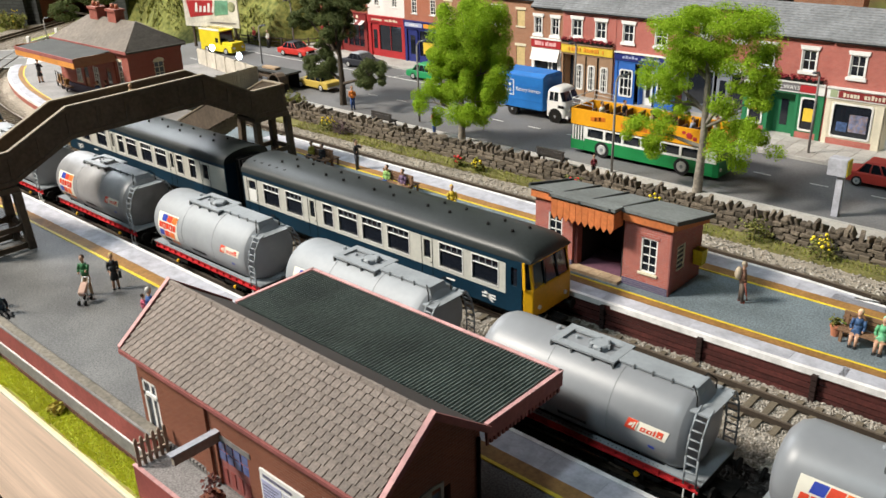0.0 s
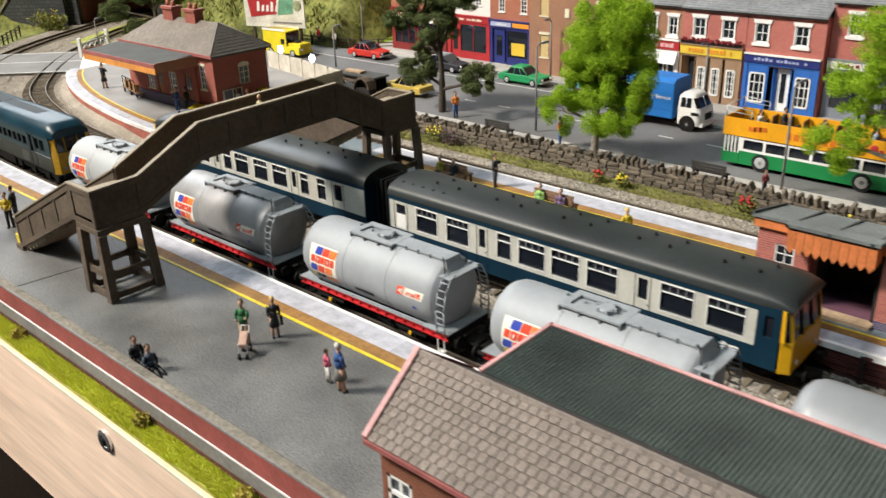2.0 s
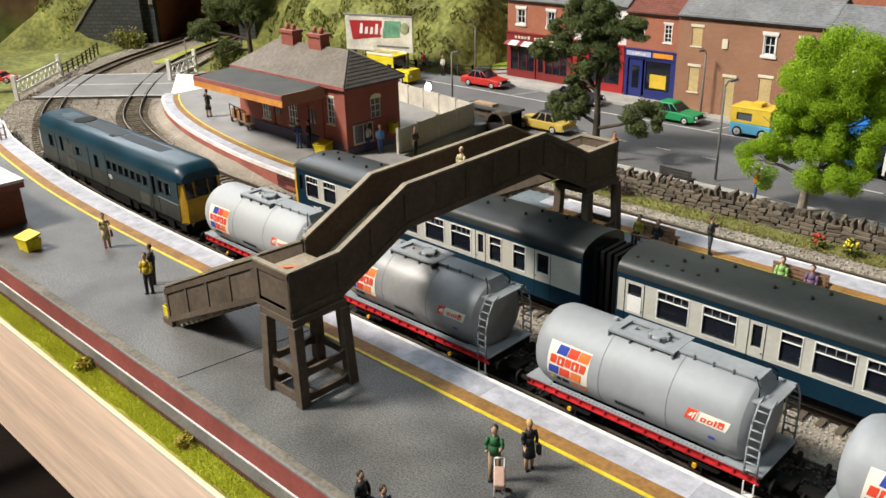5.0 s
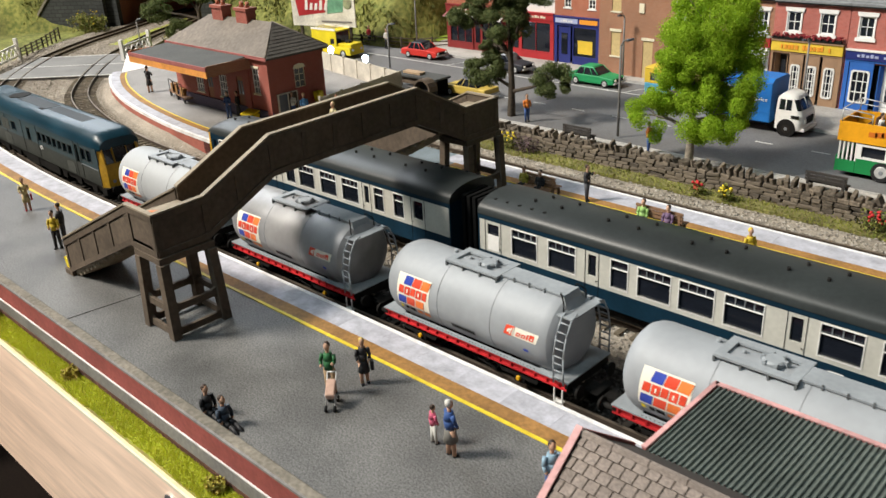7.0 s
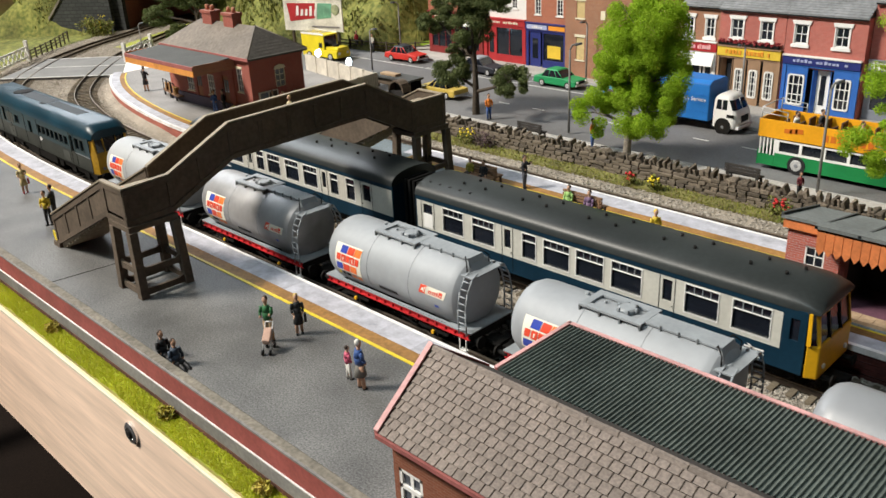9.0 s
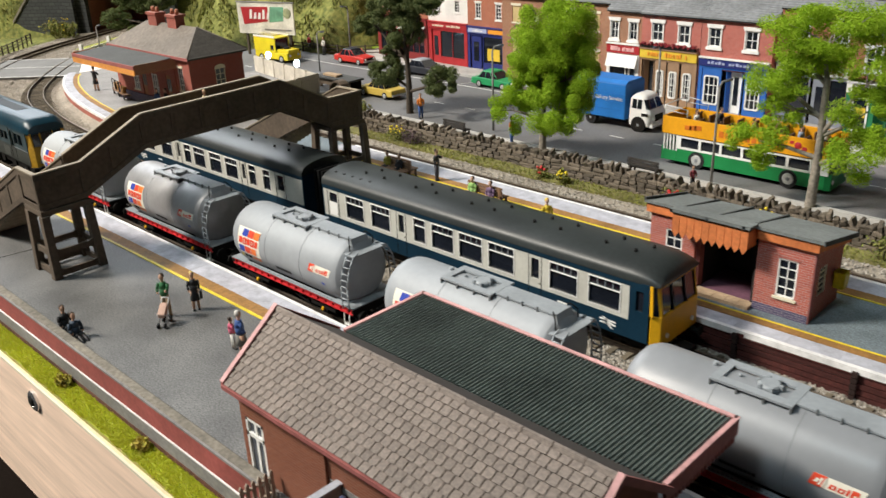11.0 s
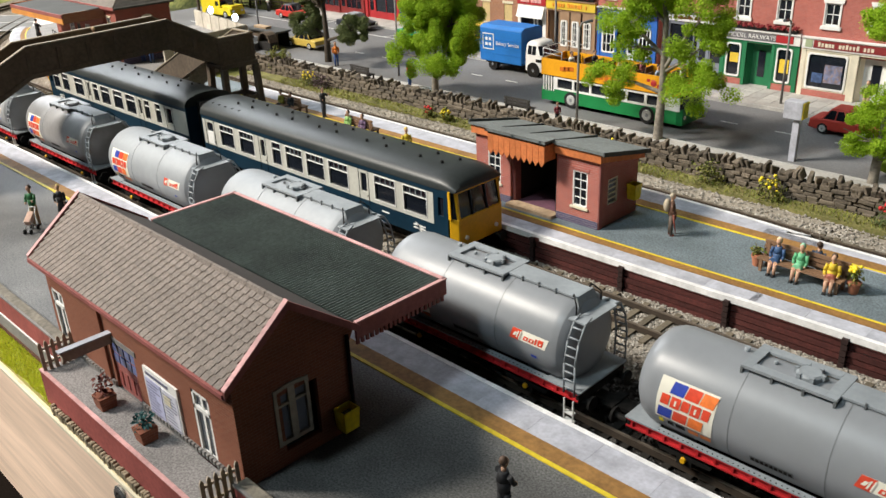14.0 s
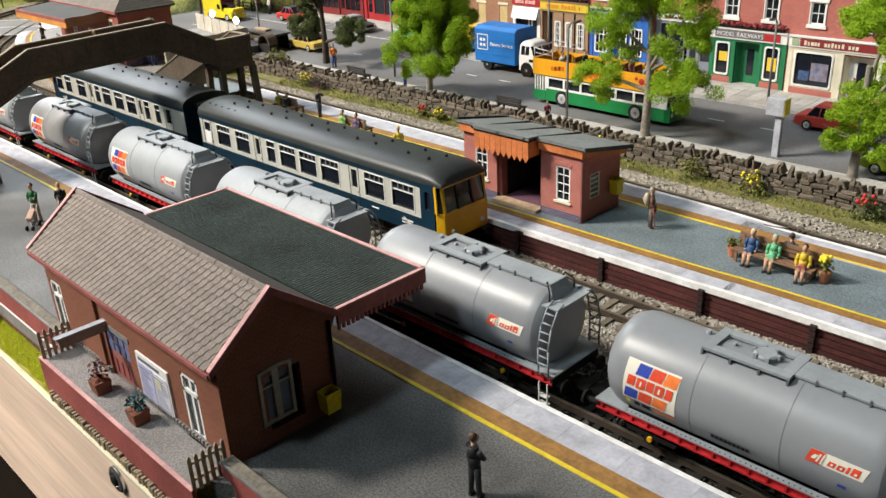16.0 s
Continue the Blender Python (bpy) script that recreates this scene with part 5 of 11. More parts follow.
    part("coupling", bx(B(), L - 0.002, L + 0.008, -0.003, 0.003, 0.0040, 0.0062), M_BLACK, c)
    # running gear
    bm = B()
    bx(bm, -L * 0.55, L * 0.55, -0.0135, 0.0135, 0.0030, 0.0090)
    bx(bm, -L + 0.002, L - 0.004, -0.0145, 0.0145, 0.0072, 0.0098)
    part("underframe", bm, M_BLACK, c)
    for q in (-L + 0.035, L - 0.035):
        bm = B()
        for dx in (-0.0165, 0.0165):
            wheelset(bm, q + dx, 0.006)
        for sd in (-1, 1):
            bx(bm, q - 0.024, q + 0.024, sd * 0.0118 - 0.001, sd * 0.0118 + 0.001, 0.0040, 0.0072)
        part("bogie", bm, M_BLACK, c)
    # railway arrow and number shapes
    bm = B()
    ax = e1 - 0.0215
    for sd in (-1, 1):
        yo = sorted((sd * (H + 0.0002), sd * (H + 0.0004)))
        for z in (0.0139, 0.0157):
            bx(bm, ax - 0.0046, ax + 0.0046, yo[0], yo[1], z, z + 0.0008)
        for xa, za, xb_, zb in ((-0.0026, 0.0174, 0.0012, 0.0148), (-0.0012, 0.0148, 0.0026, 0.0122), (-0.0012, 0.0161, 0.0026, 0.0148), (-0.0026, 0.0148, 0.0012, 0.0135)):
            xa, xb_ = ax + xa, ax + xb_
            hexa(bm, [(xa - 0.0007, yo[0], za), (xa + 0.0007, yo[0], za), (xa + 0.0007, yo[1], za), (xa - 0.0007, yo[1], za), (xb_ - 0.0007, yo[0], zb), (xb_ + 0.0007, yo[0], zb), (xb_ + 0.0007, yo[1], zb), (xb_ - 0.0007, yo[1], zb)])
        bx(bm, ax - 0.0300, ax - 0.0240, yo[0], yo[1], 0.0164, 0.0172)
    part("emblem", bm, M_WHITE, c, "white double arrow emblem")
    return c


coach(-0.473, -0.2300, 0.3318, True,
      [(-0.450, -0.434), (-0.4265, -0.4105), (-0.3900, -0.3810), (-0.3755, -0.3590), (-0.3545, -0.3380), (-0.3330, -0.3160), (-0.2925, -0.2760), (-0.2690, -0.2515)],
      [(-0.4030, -0.3985), (-0.3045, -0.2995), (-0.4665, -0.4590)],
      "blue and grey diesel railcar with yellow cab front at the platform", (-0.4655, -0.4595))
coach(-0.737, -0.4935, 0.3318, False,
      [(-0.7205, -0.7080), (-0.7020, -0.6895), (-0.677, -0.661), (-0.642, -0.633), (-0.628, -0.613), (-0.606, -0.591), (-0.585, -0.570), (-0.5555, -0.5475), (-0.5385, -0.5305)],
      [(-0.653, -0.649), (-0.5645, -0.5605), (-0.5225, -0.5150)],
      "blue and grey diesel railcar standing under the footbridge", None)
M_RUBBER = mat("black_rubber", (0.006, 0.006, 0.006), 0.85, spec=0.1)
gang = thing("gangway", 0, 0, 0, label="black folded gangway between the two railcars", category="gangway")
part("bellows", bx(B(), -0.4935, -0.473, 0.3318 - 0.0075, 0.3318 + 0.0075, 0.012, 0.0475), M_RUBBER, gang)
for k in range(5):
    part("fold", bx(B(), -0.4930 + k * 0.004, -0.4905 + k * 0.004, 0.3318 - 0.010, 0.3318 + 0.010, 0.014, 0.0485), M_RUBBER, gang, bevel=0.0004)

# ---- diesel locomotive ----
def locomotive(x, y, rz):
    c = thing("diesel_locomotive", x, y, 0.005, rz, "grimy blue diesel locomotive with yellow ends on the curve", "locomotive")
    L, H = 0.1208, 0.0162
    hol = [(-0.098, -0.090, 0.024, 0.034), (-0.075, -0.070, 0.024, 0.036), (-0.045, -0.036, 0.026, 0.033), (-0.012, -0.006, 0.020, 0.033)]
    hol += [(0.010 + k * 0.0095, 0.0165 + k * 0.0095, 0.026, 0.033) for k in range(7)]
    hol += [(0.080, 0.0845, 0.016, 0.036), (0.0895, 0.0965, 0.026, 0.035), (0.099, 0.106, 0.026, 0.035)]
    for t in ((-H, -H + 0.001), (H - 0.001, H)):
        bm = B()
        wall(bm, "x", -L + 0.0052, L - 0.0052, 0.0225, 0.0385, t[0], t[1], [(a, b2, max(z0, 0.0225), z1) for a, b2, z0, z1 in hol])
        part("body_side", bm, M_LOCOSIDE, c, "dark blue upper body side")
        part("lower_side", bx(B(), -L + 0.0052, L - 0.0052, t[0], t[1], 0.0105, 0.0225), M_LOCOGRIME, c, "grimy brown lower body side")
        yo = t[0] if t[0] < 0 else t[1]
        for a, b2, z0, z1 in hol:
            bm = B()
            g = 0.0004
            z0 = max(z0, 0.0225)
            for q in ((a - g, b2 + g, z0 - g, z0), (a - g, b2 + g, z1, z1 + g), (a - g, a, z0, z1), (b2, b2 + g, z0, z1)):
                bx(bm, q[0], q[1], yo - 0.0002, yo + 0.0002, q[2], q[3])
            part("window_frame", bm, M_LOCOGRIME, c)
    part("side_glass", bx(B(), -L + 0.009, L - 0.009, -H + 0.0012, H - 0.0012, 0.012, 0.038), M_GLASS, c, "dark side windows and louvres")
    bm = B()
    prev = None
    for q, wy, wz in ((-L + 0.001, 0.86, 0.55), (-L + 0.005, 0.95, 0.85), (-L + 0.010, 1, 1), (L - 0.010, 1, 1), (L - 0.005, 0.95, 0.85), (L - 0.001, 0.86, 0.55)):
        ring = [bm.verts.new((q, (H + 0.0005) * wy * math.cos(math.pi * k / 14), 0.0380 + 0.0112 * wz * min(1.0, 1.15 * math.sin(math.pi * k / 14) ** 0.75))) for k in range(15)]
        if prev:
            for k in range(14):
                bm.faces.new((prev[k], prev[k + 1], ring[k + 1], ring[k]))
        else:
            bm.faces.new(ring)
        prev = ring
    bm.faces.new(prev[::-1])
    bmesh.ops.recalc_face_normals(bm, faces=bm.faces[:])
    part("roof", bm, M_LOCOBLUE, c, "blue curved roof", smooth=True, angle=45)
    part("roof_panel", bx(B(), -0.046, 0.012, -0.0062, 0.0062, 0.0470, 0.0495), M_LOCOTOP, c, "dark grey roof panel", bevel=0.0004)
    part("roof_panel", bx(B(), 0.014, 0.076, -0.0052, 0.0052, 0.0470, 0.0494), M_LOCOTOP, c, "grimy grey roof walkway", bevel=0.0004)
    part("roof_hatch", bx(B(), 0.004, 0.011, -0.0085, -0.0050, 0.0470, 0.0494), M_BLACK, c)
    part("roof_hatch", bx(B(), -0.092, -0.074, -0.0060, 0.0060, 0.0470, 0.0494), M_LOCOBLUE, c, bevel=0.0004)
    part("roof_fan", rod(B(), (-0.056, 0, 0.0470), (-0.056, 0, 0.0498), 0.0092, 0.0086, 24), M_BLACK, c, "black round fan grille")
    for q in (0.088, 0.096, 0.104):
        part("roof_rib", bx(B(), q, q + 0.0012, -0.0100, 0.0100, 0.0455, 0.0488), M_LOCOBLUE, c)
    part("side_stripe", bx(B(), L - 0.034, L - 0.006, -H - 0.0003, -H + 0.0002, 0.0222, 0.0226), M_TANK, c, "thin grey body stripe")
    for q0, q1, z0, z1 in ((-0.066, -0.050, 0.0245, 0.0340), (-0.066, -0.050, 0.0120, 0.0210), (0.060, 0.074, 0.0120, 0.0205)):
        for k in range(6):
            zz = z0 + (z1 - z0) * k / 6
            part("louvre", hexa(B(), [(q0, -H - 0.0005, zz), (q1, -H - 0.0005, zz), (q1, -H + 0.0002, zz), (q0, -H + 0.0002, zz), (q0, -H - 0.0001, zz + 0.0009), (q1, -H - 0.0001, zz + 0.0009), (q1, -H + 0.0002, zz + 0.0009), (q0, -H + 0.0002, zz + 0.0009)]), M_LOCOGRIME, c)
    for s in (-1, 1):
        e = s * L
        i = s * (L - 0.0056)
        bm = B()
        ring = lambda z, ex: [(i, -H, z), (e - s * ex, -H + 0.0035, z), (e - s * ex, H - 0.0035, z), (i, H, z)]
        order = (lambda r: r) if s > 0 else (lambda r: r[::-1])
        hexa(bm, order(ring(0.0095, 0.0)) + order(ring(0.0265, 0.0)))
        for ya, yb in ((-H + 0.0004, -H + 0.0018), (-0.0065, -0.0057), (0.0057, 0.0065), (H - 0.0018, H - 0.0004)):
            a = [(i, ya, 0.0265), (e - s * 0.0004, ya * 0.83, 0.0265), (e - s * 0.0004, yb * 0.83, 0.0265), (i, yb, 0.0265)]
            b = [(i, ya, 0.0385), (e - s * 0.0030, ya * 0.83, 0.0385), (e - s * 0.0030, yb * 0.83, 0.0385), (i, yb, 0.0385)]
            hexa(bm, order(a) + order(b))
        part("cab_end", bm, M_LOCOYEL, c, "grimy yellow cab end", bevel=0.0003)
        bm = B()
        a = [(i, -H, 0.0365), (e - s * 0.0026, -H * 0.82, 0.0365), (e - s * 0.0026, H * 0.82, 0.0365), (i, H, 0.0365)]
        b = [(i, -H, 0.0390), (e - s * 0.0034, -H * 0.82, 0.0390), (e - s * 0.0034, H * 0.82, 0.0390), (i, H, 0.0390)]
        hexa(bm, order(a) + order(b))
        part("cab_brow", bm, M_LOCOBLUE, c, "blue brow over the cab windows", bevel=0.0003)
        part("code_box", bx(B(), min(e - s * 0.0032, e - s * 0.0012), max(e - s * 0.0032, e - s * 0.0012), -0.0046, 0.0046, 0.0372, 0.0410), M_BLACK, c, "black headcode box")
        for ya in (-0.0090, 0.0090):
            part("marker_lamp", rod(B(), (e - s * 0.0004, ya, 0.0140), (e + s * 0.0008, ya, 0.0140), 0.0012, 0.0012, 10), M_TANK, c)
        bm = B()
        a = [(i, -H + 0.002, 0.0262), (e - s * 0.0016, -H + 0.0050, 0.0262), (e - s * 0.0016, H - 0.0050, 0.0262), (i, H - 0.002, 0.0262)]
        b = [(i, -H + 0.002, 0.0384), (e - s * 0.0046, -H + 0.0050, 0.0384), (e - s * 0.0046, H - 0.0050, 0.0384), (i, H - 0.002, 0.0384)]
        hexa(bm, order(a) + order(b))
        part("windscreen", bm, M_GLASS, c, "dark cab windscreen")
        for ya in (-0.0110, 0.0110):
            bm = B()
            rod(bm, (e, ya, 0.0090), (e + s * 0.005, ya, 0.0090), 0.0013, 0.0013, 10)
            rod(bm, (e + s * 0.005, ya, 0.0090), (e + s * 0.0058, ya, 0.0090), 0.0028, 0.0028, 12)
            part("buffer", bm, M_BLACK, c)
        bm = B()
        bx(bm, min(e - s * 0.006, e + s * 0.0012), max(e - s * 0.006, e + s * 0.0012), -0.0165, 0.0165, 0.0050, 0.0098)
        part("buffer_beam", bm, M_BLACK, c)
    bm = B()
    bx(bm, -L + 0.006, L - 0.006, -0.0150, 0.0150, 0.0080, 0.0120)
    bx(bm, -0.030, 0.030, -0.0150, 0.0150, 0.0030, 0.0090)
    part("underframe", bm, M_BLACK, c)
    for q in (-0.072, 0.072):
        bm = B()
        for dx in (-0.026, 0.0, 0.026):
            wheelset(bm, q + dx, 0.0068)
        for s in (-1, 1):
            bx(bm, q - 0.038, q + 0.038, s * 0.0125 - 0.0012, s * 0.0125 + 0.0012, 0.0045, 0.0082)
            for dx in (-0.026, 0.0, 0.026):
                bx(bm, q + dx - 0.004, q + dx + 0.004, s * 0.0140 - 0.001, s * 0.0140 + 0.001, 0.0030, 0.0085)
        part("bogie", bm, M_BLACK, c)
    bm = B()
    for z in (0.0200, 0.0212):
        bx(bm, -0.0060 + 0.016, 0.0000 + 0.016, -H - 0.0003, -H - 0.0001, z, z + 0.0005)
    for k in range(2):
        bx(bm, 0.0115 + k * 0.002, 0.0122 + k * 0.002, -H - 0.0003, -H - 0.0001, 0.0190, 0.0226)
    part("emblem", bm, M_WHITE, c, "white double arrow emblem")
    part("roof_seam", bx(B(), -L + 0.012, L - 0.012, -0.0098, -0.0092, 0.0455, 0.0477), M_LOCOTOP, c)
    for q in (-0.084, -0.058, -0.022, 0.008, 0.078, 0.0875):
        part("panel_seam", bx(B(), q, q + 0.0004, -H - 0.0002, -H + 0.0002, 0.0115, 0.0385), M_BLACK, c)
    for q in (-0.016, 0.0240):
        part("fuel_tank", bx(B(), q - 0.014, q + 0.014, -0.0155, 0.0155, 0.0022, 0.0100), M_BLACK, c, bevel=0.0008)
    return c


locomotive(-0.8860, 0.2630, -1.2)

# ---- footbridge ----
def footbridge():
    fb = thing("footbridge", 0, 0, 0, label="dark brown panelled footbridge spanning both trains with side stairs", category="footbridge")
    xa, xb = -0.5570, -0.5325
    prof = [(0.1630, 0.0770), (0.1895, 0.0780), (0.2300, 0.0975), (0.3310, 0.0998), (0.3700, 0.0800), (0.4000, 0.0800)]
    deep = 0.0205

    def panel_run(name, x0, x1, pts):
        bm = B()
        prev = None
        for y, z in pts:
            ring = [bm.verts.new(c) for c in ((x0, y, z - deep), (x1, y, z - deep), (x1, y, z), (x0, y, z))]
            if prev:
                for i in range(4):
                    bm.faces.new((prev[i], prev[(i + 1) % 4], ring[(i + 1) % 4], ring[i]))
            else:
                bm.faces.new(ring)
            prev = ring
        bm.faces.new(prev[::-1])
        bmesh.ops.recalc_face_normals(bm, faces=bm.faces[:])
        return part(name, bm, M_BRIDGE, fb)

    panel_run("parapet", xb - 0.0012, xb, prof)
    panel_run("parapet", xa, xa + 0.0012, prof[1:-1])
    for x in (xb, xa + 0.0012):
        bm = B()
        pts = prof if x == xb else prof[1:-1]
        for (y0, z0), (y1, z1) in zip(pts, pts[1:]):
            hexa(bm, [(x - 0.0020, y0, z0), (x + 0.0008, y0, z0), (x + 0.0008, y1, z1), (x - 0.0020, y1, z1), (x - 0.0020, y0, z0 + 0.0009), (x + 0.0008, y0, z0 + 0.0009), (x + 0.0008, y1, z1 + 0.0009), (x - 0.0020, y1, z1 + 0.0009)])
        part("handrail", bm, M_BRIDGETOP, fb, "paler handrail cap")
    # raised framing on the parapet: rails at top and foot, posts between the panels
    def height(y):
        for (y0, z0), (y1, z1) in zip(prof, prof[1:]):
            if y0 <= y <= y1:
                return z0 + (z1 - z0) * (y - y0) / (y1 - y0)
    for dz0, dz1 in ((-0.0030, -0.0004), (-deep, -deep + 0.0030)):
        bm = B()
        for (y0, z0), (y1, z1) in zip(prof, prof[1:]):
            hexa(bm, [(xb, y0, z0 + dz0), (xb + 0.0007, y0, z0 + dz0), (xb + 0.0007, y1, z1 + dz0), (xb, y1, z1 + dz0), (xb, y0, z0 + dz1), (xb + 0.0007, y0, z0 + dz1), (xb + 0.0007, y1, z1 + dz1), (xb, y1, z1 + dz1)])
        part("frame_rail", bm, M_BRIDGE, fb)
    for y in (0.1640, 0.1895, 0.2090, 0.2300, 0.2505, 0.2705, 0.2905, 0.3110, 0.3310, 0.3500, 0.3700, 0.3990):
        z = height(min(max(y, 0.1631), 0.3999))
        part("frame_post", bx(B(), xb, xb + 0.0005, y - 0.0014, y + 0.0014, z - deep + 0.0034, z - 0.0034), M_BRIDGE, fb)
    # decks
    bm = B()
    for (y0, z0), (y1, z1) in zip(prof, prof[1:]):
        hexa(bm, [(xa, y0, z0 - 0.0190), (xb - 0.0012, y0, z0 - 0.0190), (xb - 0.0012, y1, z1 - 0.0190), (xa, y1, z1 - 0.0190), (xa, y0, z0 - 0.0160), (xb - 0.0012, y0, z0 - 0.0160), (xb - 0.0012, y1, z1 - 0.0160), (xa, y1, z1 - 0.0160)])
    part("deck", bm, M_BRIDGETOP, fb, "paler brown walking deck")
    # each end: end panel, corner posts, stairs and tower
    for side, y0, y1, zr in ((-1, 0.1630, 0.1895, 0.0770), (1, 0.3700, 0.4000, 0.0800)):
        outer = y0 if side < 0 else y1
        inner = y1 if side < 0 else y0
        t0, t1 = (outer, outer + 0.0012) if side < 0 else (outer - 0.0012, outer)
        part("end_panel", bx(B(), xa - 0.0005, xb, t0, t1, zr - deep, zr), M_BRIDGE, fb)
        q = outer - 0.0006 if side < 0 else outer
        bm = B()
        for b in ((xa, xb, zr - 0.0030, zr), (xa, xb, zr - deep, zr - deep + 0.003), (xa, xa + 0.0030, zr - deep + 0.0031, zr - 0.0031), (xb - 0.0030, xb - 0.0001, zr - deep + 0.0031, zr - 0.0031)):
            bx(bm, b[0], b[1], q, q + 0.0006, b[2], b[3])
        part("panel_frame", bm, M_BRIDGE, fb)
        part("handrail", bx(B(), xa - 0.0005, xb + 0.0008, t0 - 0.0008, t1 + 0.0006, zr, zr + 0.0009), M_BRIDGETOP, fb, "paler handrail cap")
        part("landing_floor", bx(B(), xa + 0.0012, xb - 0.0012, min(outer, inner) + 0.0012, max(outer, inner) - 0.0006, zr - 0.0062, zr - 0.0052), M_BRIDGETOP, fb, "paler brown landing floor")
        # stairs going down along the platform
        xs, xe = xa, -0.6420
        ze = zr - 0.0410
        for yy0, yy1, face in ((t0, t1, q), (inner - 0.0006, inner + 0.0006, None)):
            bm = B()
            hexa(bm, [(xe, yy0, ze - 0.0190), (xs, yy0, zr - deep), (xs, yy1, zr - deep), (xe, yy1, ze - 0.0190), (xe, yy0, ze + 0.0010), (xs, yy0, zr), (xs, yy1, zr), (xe, yy1, ze + 0.0010)])
            part("stair_parapet", bm, M_BRIDGE, fb)
            bm = B()
            hexa(bm, [(xe - 0.001, yy0 - 0.0007, ze + 0.0010), (xs, yy0 - 0.0007, zr), (xs, yy1 + 0.0007, zr), (xe - 0.001, yy1 + 0.0007, ze + 0.0010), (xe - 0.001, yy0 - 0.0007, ze + 0.0019), (xs, yy0 - 0.0007, zr + 0.0009), (xs, yy1 + 0.0007, zr + 0.0009), (xe - 0.001, yy1 + 0.0007, ze + 0.0019)])
            part("handrail", bm, M_BRIDGETOP, fb, "paler handrail cap")
            if face is not None:
                def zz(x, base):
                    return base + (zr - 0.0010 - ze) * (x - xe) / (xs - xe)
                for k in range(5):
                    x = xe + 0.001 + k * (xs - xe - 0.002) / 4
                    bm = B()
                    xl, xr = max(x - 0.0012, xe + 0.0002), min(x + 0.0012, xs - 0.0002)
                    fa = face + 0.0001
                    hexa(bm, [(xl, fa, zz(xl, ze) - 0.0159), (xr, fa, zz(xr, ze) - 0.0159), (xr, fa + 0.0004, zz(xr, ze) - 0.0159), (xl, fa + 0.0004, zz(xl, ze) - 0.0159), (xl, fa, zz(xl, ze) - 0.0031), (xr, fa, zz(xr, ze) - 0.0031), (xr, fa + 0.0004, zz(xr, ze) - 0.0031), (xl, fa + 0.0004, zz(xl, ze) - 0.0031)])
                    part("frame_post", bm, M_BRIDGE, fb)
                for d0, d1 in ((-0.0030, 0.0), (-0.0190, -0.0160)):
                    bm = B()
                    hexa(bm, [(xe, face, zz(xe, ze) + d0), (xs, face, zz(xs, ze) + d0), (xs, face + 0.0006, zz(xs, ze) + d0), (xe, face + 0.0006, zz(xe, ze) + d0), (xe, face, zz(xe, ze) + d1), (xs, face, zz(xs, ze) + d1), (xs, face + 0.0006, zz(xs, ze) + d1), (xe, face + 0.0006, zz(xe, ze) + d1)])
                    part("frame_rail", bm, M_BRIDGE, fb)
        lo_y, hi_y = min(outer, inner), max(outer, inner)
        n = 16
        for k in range(n):
            x = xe + (xs - xe) * k / n
            z = PZ + (zr - 0.0175 - PZ) * (k + 1) / n
            part("tread", bx(B(), x, x + (xs - xe) / n + 0.0006, lo_y + 0.001, hi_y - 0.001, z - 0.0035, z), M_BRIDGETOP, fb)
        part("stair_foot", bx(B(), xe - 0.005, xe + 0.004, lo_y - 0.001, hi_y + 0.001, PZ - 0.0006, PZ + 0.0030), M_BRIDGE, fb)
        part("landing_mark", hexa(B(), [(xa + 0.001, lo_y + 0.004, zr - 0.0052), (xa + 0.003, lo_y + 0.003, zr - 0.0052), (xb - 0.005, hi_y - 0.006, zr - 0.0052), (xb - 0.007, hi_y - 0.005, zr - 0.0052), (xa + 0.001, lo_y + 0.004, zr - 0.0044), (xa + 0.003, lo_y + 0.003, zr - 0.0044), (xb - 0.005, hi_y - 0.006, zr - 0.0044), (xb - 0.007, hi_y - 0.005, zr - 0.0044)]), M_ORANGE, fb, "faded orange strip on the landing")
        # tower: splayed corner legs, cross rails with arched corners
        zt = zr - deep
        x0, x1, ya, yb = xa + 0.0060, xb + 0.0010, lo_y + 0.0005, hi_y - 0.001
        part("tower_cap", bx(B(), xa + 0.003, xb + 0.0018, lo_y - 0.0012, hi_y + 0.0012, zt - 0.0030, zt), M_BRIDGE, fb)
        spread = 0.0018
        for (cx, sx) in ((x0, -1), (x1, 1)):
            for (cy, sy) in ((ya, -1), (yb, 1)):
                bx_, by_ = cx + sx * spread, cy + sy * spread * 0.6
                w = 0.0023
                bm = B()
                hexa(bm, [(bx_ - w, by_ - w, PZ - 0.0006), (bx_ + w, by_ - w, PZ - 0.0006), (bx_ + w, by_ + w, PZ - 0.0006), (bx_ - w, by_ + w, PZ - 0.0006), (cx - w, cy - w, zt - 0.003), (cx + w, cy - w, zt - 0.003), (cx + w, cy + w, zt - 0.003), (cx - w, cy + w, zt - 0.003)])
                part("tower_leg", bm, M_BRIDGE, fb, bevel=0.0002)
        for z in (PZ + 0.0030, PZ + 0.0150):
            k = 1 - (z - PZ) / (zt - PZ)
            for yy, in ((ya - spread * 0.6 * k,), (yb + spread * 0.6 * k,)):
                part("tower_rail", bx(B(), x0 - spread * k, x1 + spread * k, yy - 0.0008, yy + 0.0008, z - 0.0018, z + 0.0016), M_BRIDGE, fb)
            for xx in (x0 - spread * k, x1 + spread * k):
                part("tower_rail", bx(B(), xx - 0.0008, xx + 0.0008, ya - spread * 0.6 * k, yb + spread * 0.6 * k, z - 0.0018, z + 0.0016), M_BRIDGE, fb)
